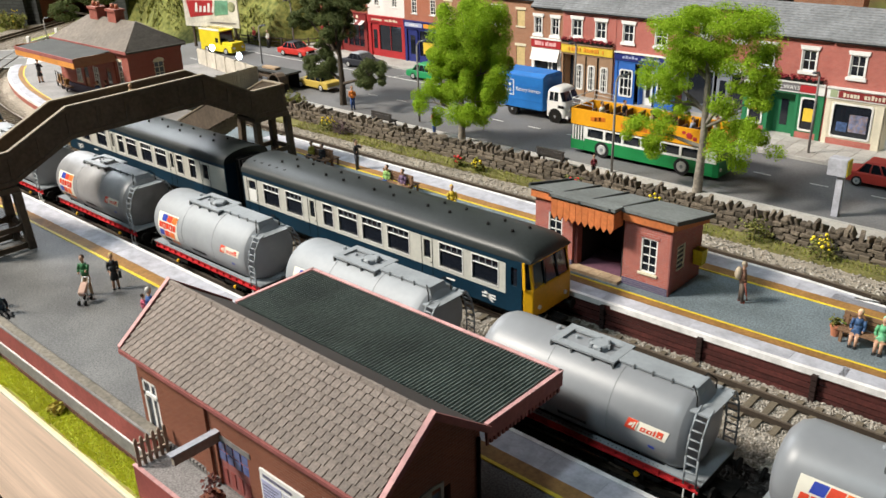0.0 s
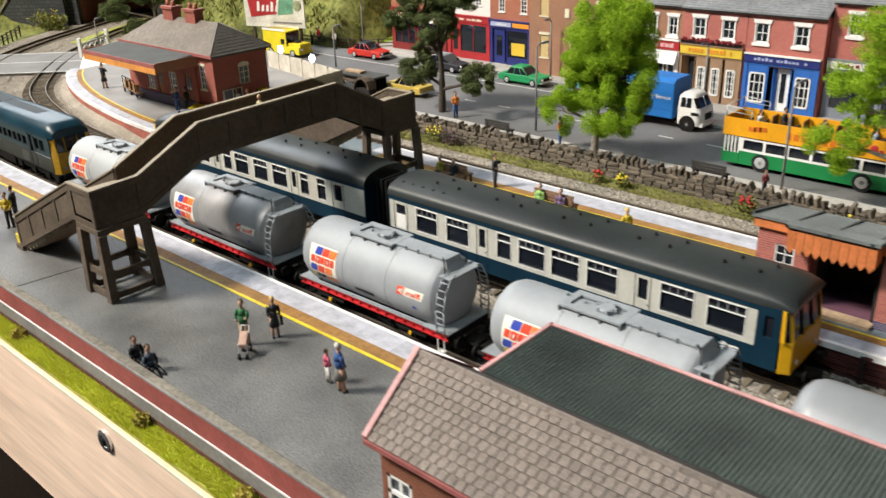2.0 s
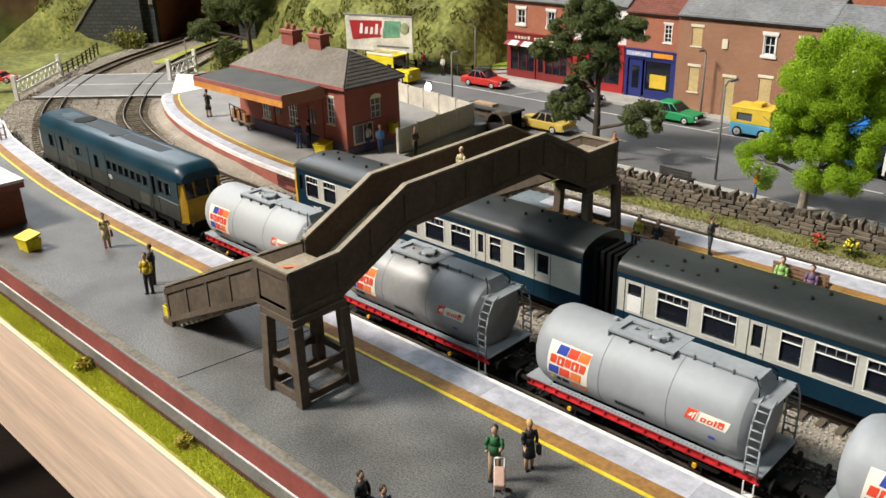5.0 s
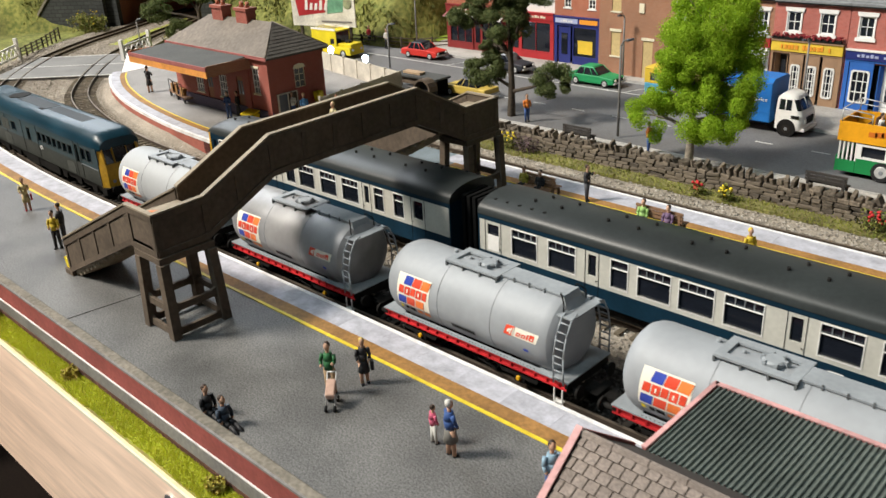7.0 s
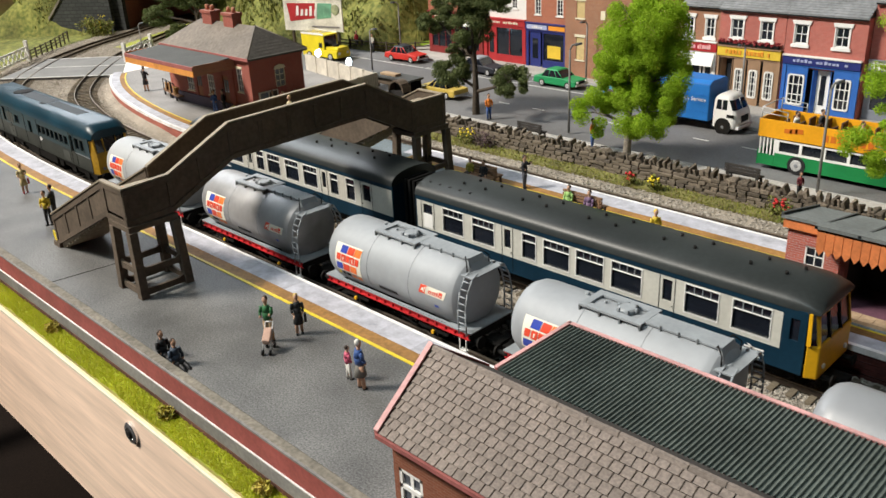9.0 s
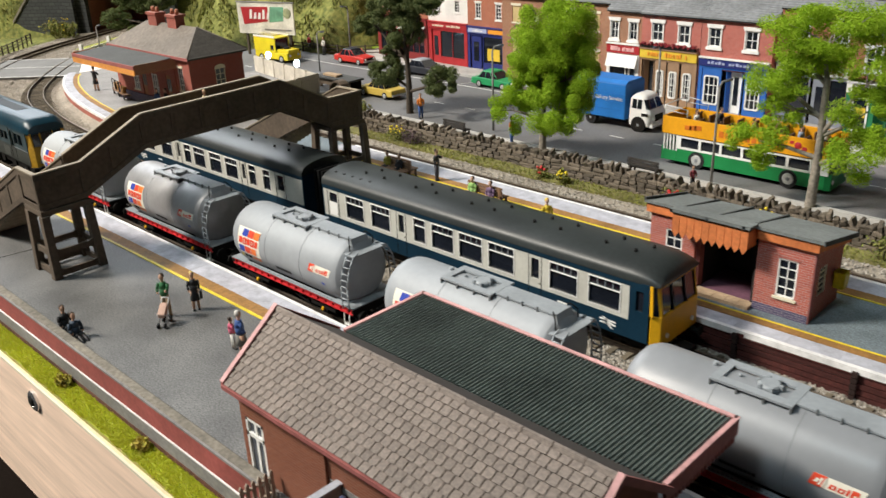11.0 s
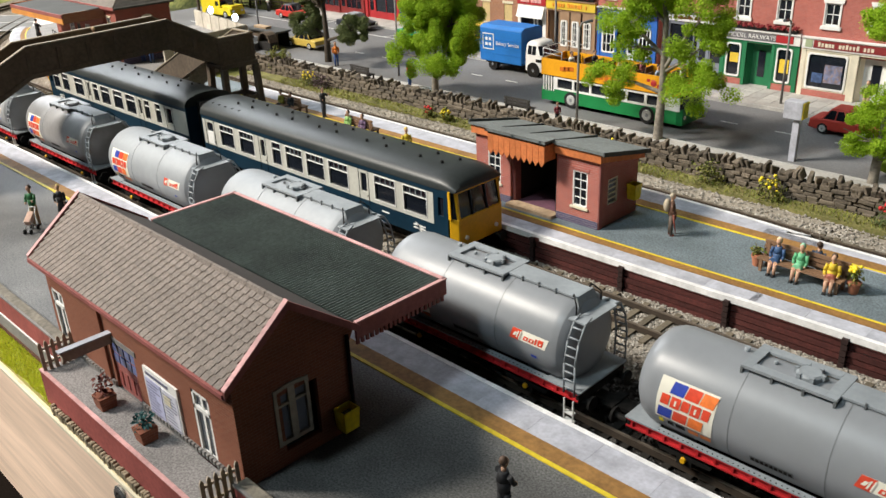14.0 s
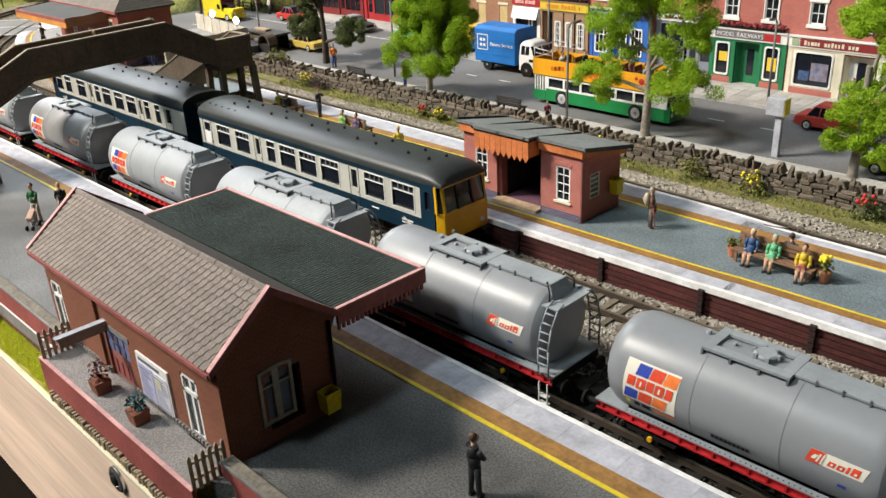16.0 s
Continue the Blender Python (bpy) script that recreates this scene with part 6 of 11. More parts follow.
        for z, up in ((zt - 0.0030, -1), (PZ + 0.0132, -1), (PZ + 0.0166, 1), (PZ + 0.0046, 1)):
            k = 1 - (z - PZ) / (zt - PZ)
            for yy in (ya - spread * 0.6 * k, yb + spread * 0.6 * k):
                for xx, d in ((x0 - spread * k + 0.0016, 1), (x1 + spread * k - 0.0016, -1)):
                    bm = B()
                    prism(bm, [(xx, z), (xx + d * 0.0032, z), (xx + d * 0.001, z + up * 0.001), (xx, z + up * 0.0032)], "y", yy - 0.0007, yy + 0.0007)
                    part("gusset", bm, M_BRIDGE, fb)
            for xx in (x0 - spread * k, x1 + spread * k):
                for yy, d in ((ya - spread * 0.6 * k + 0.0016, 1), (yb + spread * 0.6 * k - 0.0016, -1)):
                    bm = B()
                    prism(bm, [(yy, z), (yy + d * 0.0032, z), (yy + d * 0.001, z + up * 0.001), (yy, z + up * 0.0032)], "x", xx - 0.0007, xx + 0.0007)
                    part("gusset", bm, M_BRIDGE, fb)
    return fb


footbridge()


# ---- fittings for buildings ----
def window_unit(parent, x, y, z0, z1, w, cols=2, rows=3, frame=M_WHITE, glass=M_GLASS, sill=None, lintel=None, axis="x", out=-1, depth=0.0012, bars=0.0003, edge=0.0006):
    """A window set in an opening centred at x on the face y; out is the side it faces."""
    def put(bm, a0, a1, d0, d1, za, zb):
        d0, d1 = sorted((y + out * d0, y + out * d1))
        return bx(bm, a0, a1, d0, d1, za, zb) if axis == "x" else bx(bm, d0, d1, a0, a1, za, zb)
    a0, a1 = x - w / 2, x + w / 2
    bm = B()
    put(bm, a0, a1, -depth, -depth + 0.0003, z0, z1)
    pane = part("window_pane", bm, glass, parent)
    bm = B()
    for q in ((a0, a0 + edge, z0, z1), (a1 - edge, a1, z0, z1), (a0, a1, z0, z0 + edge), (a0, a1, z1 - edge, z1)):
        put(bm, q[0], q[1], -depth + 0.0002, -0.0001, q[2], q[3])
    for k in range(1, cols):
        q = a0 + (a1 - a0) * k / cols
        put(bm, q - bars / 2, q + bars / 2, -depth + 0.0002, -depth + 0.0007, z0, z1)
    for k in range(1, rows):
        q = z0 + (z1 - z0) * k / rows
        put(bm, a0, a1, -depth + 0.0002, -depth + 0.0007, q - bars / 2, q + bars / 2)
    part("window_frame", bm, frame, parent)
    if sill:
        bm = B()
        put(bm, a0 - 0.001, a1 + 0.001, -0.0005, 0.0010, z0 - 0.0013, z0)
        part("window_sill", bm, sill, parent, bevel=0.0001)
    if lintel:
        bm = B()
        put(bm, a0 - 0.0012, a1 + 0.0012, -0.0005, 0.0006, z1, z1 + 0.0020)
        part("window_lintel", bm, lintel, parent)
    return pane


def pot_plant(x, y, z, pot_mat, leaf_mat, label, h=0.009, flowers=None, square=False, n=90, seed=1):
    p = thing("potted_plant", x, y, z, label=label, category="plant")
    bm = B()
    if square:
        hexa(bm, [(-0.0028, -0.0028, 0), (0.0028, -0.0028, 0), (0.0028, 0.0028, 0), (-0.0028, 0.0028, 0), (-0.0034, -0.0034, 0.0055), (0.0034, -0.0034, 0.0055), (0.0034, 0.0034, 0.0055), (-0.0034, 0.0034, 0.0055)])
    else:
        lathe(bm, [(0, 0.0020), (0.0045, 0.0028), (0.0046, 0.0031), (0.0056, 0.0031), (0.0056, 0.0024)], 14, "z")
    part("pot", bm, pot_mat, p, smooth=not square, angle=40)
    r = random.Random(seed)
    bm = B()
    for _ in range(n):
        a, d, zz = r.uniform(0, 6.28), r.uniform(0, 0.0036), 0.0050 + r.uniform(0, h * 0.75)
        c = Vector((d * math.cos(a), d * math.sin(a), zz))
        s = r.uniform(0.0006, 0.0013)
        q = Euler((r.uniform(-1, 1), r.uniform(-1, 1), a)).to_matrix()
        bm.faces.new([bm.verts.new(c + q @ Vector(v)) for v in ((-s, 0, 0), (0, -s * 0.6, s * 0.3), (s, 0, 0), (0, s * 0.6, s * 0.3))])
    part("foliage", bm, leaf_mat, p)
    if flowers:
        bm = B()
        for _ in range(12):
            a, d = r.uniform(0, 6.28), r.uniform(0, 0.0034)
            ball(bm, (d * math.cos(a), d * math.sin(a), 0.0055 + h * r.uniform(0.6, 0.95)), r.uniform(0.0007, 0.0012), seg=6)
        part("blossom", bm, flowers, p)
    return p


def bin_box(x, y, z, w, d, h, rz, label, open_top=True, lean=0.0):
    b = thing("grit_bin", x, y, z, rz, label, "bin", "yellow bins")
    bm = B()
    t = 0.0005
    f = 1.18
    for q in (0, 1, 2, 3):
        pass
    hexa(bm, [(-w / 2, -d / 2, 0), (w / 2, -d / 2, 0), (w / 2, d / 2, 0), (-w / 2, d / 2, 0), (-w / 2, -d / 2, 0.0006), (w / 2, -d / 2, 0.0006), (w / 2, d / 2, 0.0006), (-w / 2, d / 2, 0.0006)])
    W, D = w / 2, d / 2
    for (ax, ay), (cx, cy) in (((-W, -D), (W, -D)), ((W, -D), (W, D)), ((W, D), (-W, D)), ((-W, D), (-W, -D))):
        nx_, ny_ = (-t if ax == cx and ax > 0 else t if ax == cx else 0), (-t if ay == cy and ay > 0 else t if ay == cy else 0)
        hexa(bm, [(ax, ay, 0), (cx, cy, 0), (cx + nx_, cy + ny_, 0), (ax + nx_, ay + ny_, 0), (ax * f, ay * f, h), (cx * f, cy * f, h), (cx * f + nx_, cy * f + ny_, h), (ax * f + nx_, ay * f + ny_, h)])
    part("box", bm, M_BINYEL, b)
    if open_top:
        part("grit", bx(B(), -W + t, W - t, -D + t, D - t, 0.0006, h * 0.7), M_EARTH, b)
    else:
        bm = B()
        hexa(bm, [(-W * f - 0.0004, -D * f - 0.0006, h), (W * f + 0.0004, -D * f - 0.0006, h), (W * f + 0.0004, D * f, h + 0.0018), (-W * f - 0.0004, D * f, h + 0.0018), (-W * f - 0.0004, -D * f - 0.0006, h + 0.001), (W * f + 0.0004, -D * f - 0.0006, h + 0.001), (W * f + 0.0004, D * f, h + 0.0032), (-W * f - 0.0004, D * f, h + 0.0032)])
        part("lid", bm, M_BINYEL, b)
    return b


# ---- brick building on the near platform ----
def platform_building():
    b = thing("platform_building", 0, 0, 0, label="dark red brick platform building with slate roof and corrugated canopy", category="building")
    x0, x1, y0, y1, ze, yr, zr = -0.2945, -0.1530, 0.1335, 0.1805, 0.0560, 0.1555, 0.0765
    wins = [(-0.2865, 0.0185, 0.0435, 0.0110), (-0.1745, 0.0175, 0.0435, 0.0110)]
    holes = [(x - w / 2, x + w / 2, a, c) for x, a, c, w in wins] + [(-0.2415, -0.2215, PZ - 0.001, 0.0385)]
    part("wall", wall(B(), "x", x0, x1, PZ - 0.001, ze, y0, y0 + 0.002, holes), M_BRICK, b)
    part("wall", wall(B(), "x", x0, x1, PZ - 0.001, ze, y1 - 0.002, y1, [(-0.265, -0.255, PZ - 0.001, 0.042), (-0.20, -0.188, 0.024, 0.042)]), M_BRICK, b)
    bm = B()
    wall(bm, "y", y0 + 0.002, y1 - 0.002, PZ - 0.001, ze, x1 - 0.002, x1, [(0.1506, 0.1654, 0.0215, 0.0435)])
    prism(bm, [(y0, ze), (y1, ze), (yr, zr - 0.001)], "x", x1 - 0.002, x1)
    part("gable", bm, M_BRICK, b)
    bm = B()
    wall(bm, "y", y0 + 0.002, y1 - 0.002, PZ - 0.001, ze, x0, x0 + 0.002)
    prism(bm, [(y0, ze), (y1, ze), (yr, zr - 0.001)], "x", x0, x0 + 0.002)
    part("gable", bm, M_BRICK, b)
    for x in (-0.2470, -0.2195):
        part("pilaster", bx(B(), x - 0.0026, x + 0.0026, y0 - 0.0012, y0 + 0.0005, PZ - 0.001, ze), M_BRICK, b) if x < -0.23 else None
    part("plinth", bx(B(), x0 - 0.0008, -0.2420, y0 - 0.0010, y0 + 0.0004, PZ - 0.001, PZ + 0.0030), M_PLINTH, b, "grey plinth course")
    part("plinth", bx(B(), -0.2210, x1 + 0.0008, y0 - 0.0010, y0 + 0.0004, PZ - 0.001, PZ + 0.0030), M_PLINTH, b, "grey plinth course")
    bm = B()
    bx(bm, 0.0, 0.0012, -0.0014, -0.0004, 0.0018, 0.0034)
    tooth = mesh_of("plinth_brick", bm, M_PLINTH)
    for k in range(60):
        x = x0 + k * 0.0023
        if not -0.2425 < x < -0.2205:
            piece("plinth_brick", tooth, b, pose(x, y0, PZ))
    for x, a, c, w in wins:
        window_unit(b, x, y0, a, c, w, 2, 1, M_WHITE, M_PALEGLASS, M_PINK, None, edge=0.0013, bars=0.0015)
        part("transom", bx(B(), x - w / 2, x + w / 2, y0 + 0.0001, y0 + 0.0010, c - 0.0078, c - 0.0062), M_WHITE, b)
    # door
    d = part("door", bx(B(), -0.2415, -0.2215, y0 + 0.0010, y0 + 0.0016, PZ, 0.0385), M_PINK, b, "faded red panelled double door")
    blue = mat("blue_door_glass", (0.10, 0.13, 0.30), 0.15, bump=0)
    for k in range(4):
        q = -0.2406 + k * 0.0048
        for j in range(2):
            part("pane", bx(B(), q, q + 0.0037, y0 + 0.0006, y0 + 0.0011, 0.0285 + j * 0.0046, 0.0322 + j * 0.0046), blue, d, "blue tinted pane")
        part("door_panel", bx(B(), q + 0.0006, q + 0.0030, y0 + 0.0007, y0 + 0.0011, 0.0180, 0.0245), M_REDWALL, d)
    part("door_lintel", bx(B(), -0.2435, -0.2195, y0 - 0.0003, y0 + 0.0003, 0.0385, 0.0408), M_PLINTH, b)
    # timetable board
    n = part("notice_board", bx(B(), -0.2135, -0.1895, y0 - 0.0008, y0, 0.0180, 0.0385), M_WHITE, b, "white timetable board with printed sheets")
    lilac, ink = mat("lilac_sheet", (0.46, 0.47, 0.66), 0.5, bump=0), mat("grey_ink", (0.14, 0.14, 0.20), 0.6, bump=0)
    part("poster", bx(B(), -0.2125, -0.2017, y0 - 0.0010, y0 - 0.0008, 0.0192, 0.0345), lilac, n, "pale lilac sheet")
    part("poster", bx(B(), -0.2007, -0.1905, y0 - 0.0010, y0 - 0.0008, 0.0192, 0.0345), mat("white_sheet", (0.66, 0.66, 0.74), 0.5, bump=0), n, "bluish white sheet")
    part("heading_bar", bx(B(), -0.2115, -0.1955, y0 - 0.0010, y0 - 0.0008, 0.0358, 0.0370), ink, n)
    for k in range(2):
        for j in range(10):
            q = -0.2119 + k * 0.0118
            part("print", bx(B(), q, q + random.uniform(0.005, 0.0090), y0 - 0.0012, y0 - 0.0010, 0.0200 + j * 0.0014, 0.0203 + j * 0.0014), ink, n)
    part("print_block", bx(B(), -0.1995, -0.1950, y0 - 0.0012, y0 - 0.0010, 0.0285, 0.0325), M_CREAMPAINT, n)
    # gable window with a low arched head, and downpipe
    cream = mat("cream_frame", (0.40, 0.37, 0.31), 0.6, coarse=90, stain=0.25)
    wy, ww, w0, w1 = 0.1548, 0.0070, 0.0245, 0.0475

    def low_arch(half, z0, z1, rise):
        return [(wy - half, z0), (wy + half, z0), (wy + half, z1)] + [(wy + half * math.cos(math.pi * k / 8), z1 + rise * math.sin(math.pi * k / 8)) for k in range(1, 8)] + [(wy - half, z1)]

    part("window_pane", prism(B(), low_arch(ww - 0.0002, w0 + 0.0002, w1 - 0.0018, 0.0014), "x", x1 - 0.0012, x1 - 0.0008), M_GABLEGLASS, b, "gable window glass with its reflection painted pale blue")
    for ya, yb_ in ((wy - ww, wy - ww + 0.0013), (wy - 0.0013, wy + 0.0013), (wy + ww - 0.0013, wy + ww)):
        part("window_frame", bx(B(), x1 - 0.0010, x1 + 0.0004, ya, yb_, w0, w1 - 0.0010), cream, b)
    for za, zb in ((w0, w0 + 0.0015), (w1 - 0.0082, w1 - 0.0074)):
        part("window_frame", bx(B(), x1 - 0.0010, x1 + 0.0003, wy - ww + 0.0013, wy + ww - 0.0013, za, zb), cream, b)
    bm = B()
    for k in range(8):
        a_, c_ = math.pi * k / 8, math.pi * (k + 1) / 8
        p_, q_ = (wy + ww * math.cos(a_), w1 - 0.0020 + 0.0016 * math.sin(a_)), (wy + ww * math.cos(c_), w1 - 0.0020 + 0.0016 * math.sin(c_))
        hexa(bm, [(x1 - 0.001, p_[0], p_[1] - 0.0013), (x1 + 0.0005, p_[0], p_[1] - 0.0013), (x1 + 0.0005, q_[0], q_[1] - 0.0013), (x1 - 0.001, q_[0], q_[1] - 0.0013), (x1 - 0.001, *p_), (x1 + 0.0005, *p_), (x1 + 0.0005, *q_), (x1 - 0.001, *q_)])
    bmesh.ops.remove_doubles(bm, verts=bm.verts[:], dist=1e-6)
    part("window_head", bm, cream, b)
    part("downpipe", rod(B(), (x1 + 0.0008, y1 - 0.0015, PZ), (x1 + 0.0008, y1 - 0.0015, 0.054), 0.0007, 0.0007, 8), M_BLACK, b)
    # roof: beds, slates as pieces, ridge, worn barge edges
    X0, X1, YE, ZE = x0 - 0.0025, x1 + 0.0030, 0.1298, 0.0568
    slope = math.atan2(zr - ZE, yr - YE)
    bm = B()
    prism(bm, [(YE, ZE - 0.0012), (yr, zr - 0.0012), (0.1825, 0.0555), (0.1825, 0.0568), (yr, zr), (YE, ZE)], "x", X0, X1)
    roof = part("roof", bm, M_SLATEBED, b, "brown grey slate roof")
    length = math.hypot(zr - ZE, yr - YE)
    rows_n, cols_n = 10, 40
    rh, cw = length / rows_n, (X1 - X0 - 0.003) / cols_n
    def slate_mesh(w):
        m = B()
        hexa(m, [(-w / 2, -rh * 0.56, 0.0004), (w / 2, -rh * 0.56, 0.0004), (w / 2, rh * 0.55, -0.0003), (-w / 2, rh * 0.55, -0.0003), (-w / 2, -rh * 0.56, 0.0010), (w / 2, -rh * 0.56, 0.0010), (w / 2, rh * 0.55, 0.0001), (-w / 2, rh * 0.55, 0.0001)])
        return mesh_of("roof_slate", m, M_SLATE)
    full, half = slate_mesh(cw - 0.00042), slate_mesh(cw / 2 - 0.00042)
    rest = B()
    for r in range(rows_n):
        s = (r + 0.5) * rh
        y, z = YE + s * math.cos(slope), ZE + s * math.sin(slope)
        for c in range(cols_n + r % 2):
            if r % 2 == 0:
                x, me = X0 + 0.0015 + (c + 0.5) * cw, full
            elif c in (0, cols_n):
                x, me = X0 + 0.0015 + (0.25 * cw if c == 0 else (cols_n - 0.25) * cw), half
            else:
                x, me = X0 + 0.0015 + c * cw, full
            m4 = pose(x, y, z, math.degrees(slope) + random.uniform(-0.5, 0.5), random.uniform(-0.4, 0.4), random.uniform(-0.5, 0.5))
            if r < 7:
                piece("roof_slate", me, roof, m4)
            else:
                hexa(rest, [m4 @ v.co for v in me.vertices])
    tagged(part("upper_course", rest, M_SLATE, roof), kind="stuff")
    for k in range(14):
        bm = B()
        xk = X0 + k * (X1 - X0) / 14
        hexa(bm, [(xk, yr - 0.0012, zr - 0.0002), (xk + (X1 - X0) / 14 - 0.0003, yr - 0.0012, zr - 0.0002), (xk + (X1 - X0) / 14 - 0.0003, yr + 0.0012, zr - 0.0002), (xk, yr + 0.0012, zr - 0.0002), (xk, yr - 0.0005, zr + 0.0010), (xk + (X1 - X0) / 14 - 0.0003, yr - 0.0005, zr + 0.0010), (xk + (X1 - X0) / 14 - 0.0003, yr + 0.0005, zr + 0.0010), (xk, yr + 0.0005, zr + 0.0010)])
        part("ridge_tile", bm, M_SLATE, roof)
    for x in (X0 - 0.0008, X1 - 0.0006):
        bm = B()
        for (ya, za), (yb_, zb) in (((YE - 0.0004, ZE - 0.0002), (yr, zr + 0.0006)), ((yr, zr + 0.0006), (0.1830, 0.0566))):
            hexa(bm, [(x, ya, za - 0.0022), (x + 0.0014, ya, za - 0.0022), (x + 0.0014, yb_, zb - 0.0022), (x, yb_, zb - 0.0022), (x, ya, za + 0.0008), (x + 0.0014, ya, za + 0.0008), (x + 0.0014, yb_, zb + 0.0008), (x, yb_, zb + 0.0008)])
        part("bargeboard", bm, M_PINK, b, "dusty red bargeboard")
        bm = B()
        hexa(bm, [(x - 0.0002, YE - 0.0004, ZE + 0.0006), (x + 0.0018, YE - 0.0004, ZE + 0.0006), (x + 0.0018, yr, zr + 0.0014), (x - 0.0002, yr, zr + 0.0014), (x - 0.0002, YE - 0.0004, ZE + 0.0011), (x + 0.0018, YE - 0.0004, ZE + 0.0011), (x + 0.0018, yr, zr + 0.0019), (x - 0.0002, yr, zr + 0.0019)])
        part("verge_strip", bm, M_PINKLIGHT, b, "worn pink verge edge")
    bm = B()
    bx(bm, X0, X1, YE - 0.0010, YE + 0.0003, ZE - 0.0020, ZE - 0.0004)
    part("gutter", bm, M_PINK, b)
    # canopy over the platform
    C0, C1, ca, cb, cz = -0.2935, -0.1525, 0.1830, 0.2265, 0.0560
    canopy = part("canopy", bx(B(), C0, C1, ca, cb, cz - 0.0012, cz - 0.0002), M_PINK, b, "flat canopy with dusty red edges")
    bm = B()
    ribs = 84
    prev = None
    for k in range(ribs * 6 + 1):
        x = C0 + 0.0010 + (C1 - C0 - 0.002) * k / (ribs * 6)
        z = cz + (0.0008 if k % 6 in (2, 3) else 0.0)
        ring = (bm.verts.new((x, ca - 0.0005, z + 0.0006)), bm.verts.new((x, cb - 0.0008, z + 0.0004)))
        if prev:
            bm.faces.new((prev[0], ring[0], ring[1], prev[1]))
        prev = ring
    part("corrugated_sheet", bm, M_RIB, canopy, "weathered green grey corrugated roofing")
    bm = B()
    bx(bm, C0 - 0.0004, C1 + 0.0004, cb - 0.0008, cb + 0.0004, cz - 0.0052, cz + 0.0010)
    for k in range(70):
        x = C0 + k * (C1 - C0) / 70
        bx(bm, x, x + 0.0011, cb - 0.0006, cb + 0.0002, cz - 0.0075, cz - 0.0052)
    part("valance", bm, M_PINK, canopy)
    for x in (C0 - 0.0008, C1 - 0.0004):
        bm = B()
        bx(bm, x, x + 0.0012, ca, cb + 0.0004, cz - 0.0052, cz + 0.0010)
        for k in range(20):
            y = ca + k * (cb - ca) / 20
            bx(bm, x + 0.0002, x + 0.0010, y, y + 0.0012, cz - 0.0075, cz - 0.0052)
        part("valance", bm, M_PINK, canopy)
        part("edge_strip", bx(B(), x - 0.0002, x + 0.0014, ca, cb + 0.0006, cz + 0.0010, cz + 0.0015), M_PINKLIGHT, canopy, "worn pink edge strip")
    part("edge_strip", bx(B(), C0 - 0.0004, C1 + 0.0004, cb - 0.0010, cb + 0.0006, cz + 0.0010, cz + 0.0015), M_PINKLIGHT, canopy, "worn pink edge strip")
    for x in (-0.285, -0.222, -0.160):
        bm = B()
        prism(bm, [(ca - 0.002, 0.0555), (ca + 0.026, 0.0545), (ca + 0.026, 0.0535), (ca + 0.004, 0.0500), (ca - 0.002, 0.0380)], "x", x - 0.0008, x + 0.0008)
        part("bracket", bm, M_BRICK, canopy)
    # hanging sign on its arm
    s = thing("hanging_sign", 0.0045, 0, 0, label="long pale timber sign board jutting out from the wall", category="sign")
    bm = B()
    bx(bm, -0.2443, -0.2423, 0.1145, 0.1342, 0.0376, 0.0418)
    part("board", bm, M_FENCEWOOD, s, bevel=0.0002)
    part("rim", bx(B(), -0.2448, -0.2418, 0.1135, 0.1342, 0.0418, 0.0424), M_SLAB, s)
    part("print", bx(B(), -0.2449, -0.2443, 0.1175, 0.1310, 0.0390, 0.0402), M_PLINTH, s)
    return b


platform_building()
pot_plant(-0.2325, 0.1240, PZ + 0.0003, M_BRICK, mat("red_shrub", (0.16, 0.05, 0.04), 0.8), "red leaved shrub in a square brown planter by the door", 0.011, square=True, seed=4)
pot_plant(-0.2020, 0.1245, PZ + 0.0003, M_BRICK, mat("blue_green_shrub", (0.03, 0.10, 0.10), 0.8), "blue green shrub in a square brown planter by the door", 0.008, square=True, seed=5)
bin_box(-0.1490, 0.1735, 0.0205, 0.0050, 0.0060, 0.0082, 0, "yellow salt bin fixed to the brick gable")


def picket(x, y0, y1, z, label, h=0.0125, n=6):
    f = thing("picket_fence", x, 0, z, label=label, category="fence", group="platform pickets")
    for zz in (0.003, 0.0095):
        part("rail", bx(B(), -0.0004, 0.0004, y0, y1, zz, zz + 0.0010), M_FENCEWOOD, f)
    for k in range(n):
        y = y0 + (y1 - y0) * k / (n - 1)
        bm = B()
        prism(bm, [(y - 0.0007, -0.0008), (y + 0.0007, -0.0008), (y + 0.0007, h), (y, h + 0.0012), (y - 0.0007, h)], "x", 0.0004, 0.0010)
        part("pale", bm, M_FENCEWOOD, f)
    return f


picket(-0.2760, 0.1185, 0.1310, PZ, "weathered cream picket fence at the path's end")
picket(-0.1530, 0.1185, 0.1310, PZ, "weathered cream picket fence beside the gable")


picket(-1.0900, 0.2280, 0.2500, PZ, "cream picket fence at the far ramp of the platform", 0.013, 6)


# ---- waiting shelter on the island ----
M_STEPWOOD = mat("tan_step_boards", (0.42, 0.30, 0.19), 0.75, var=0.15, coarse=80, stain=0.25)


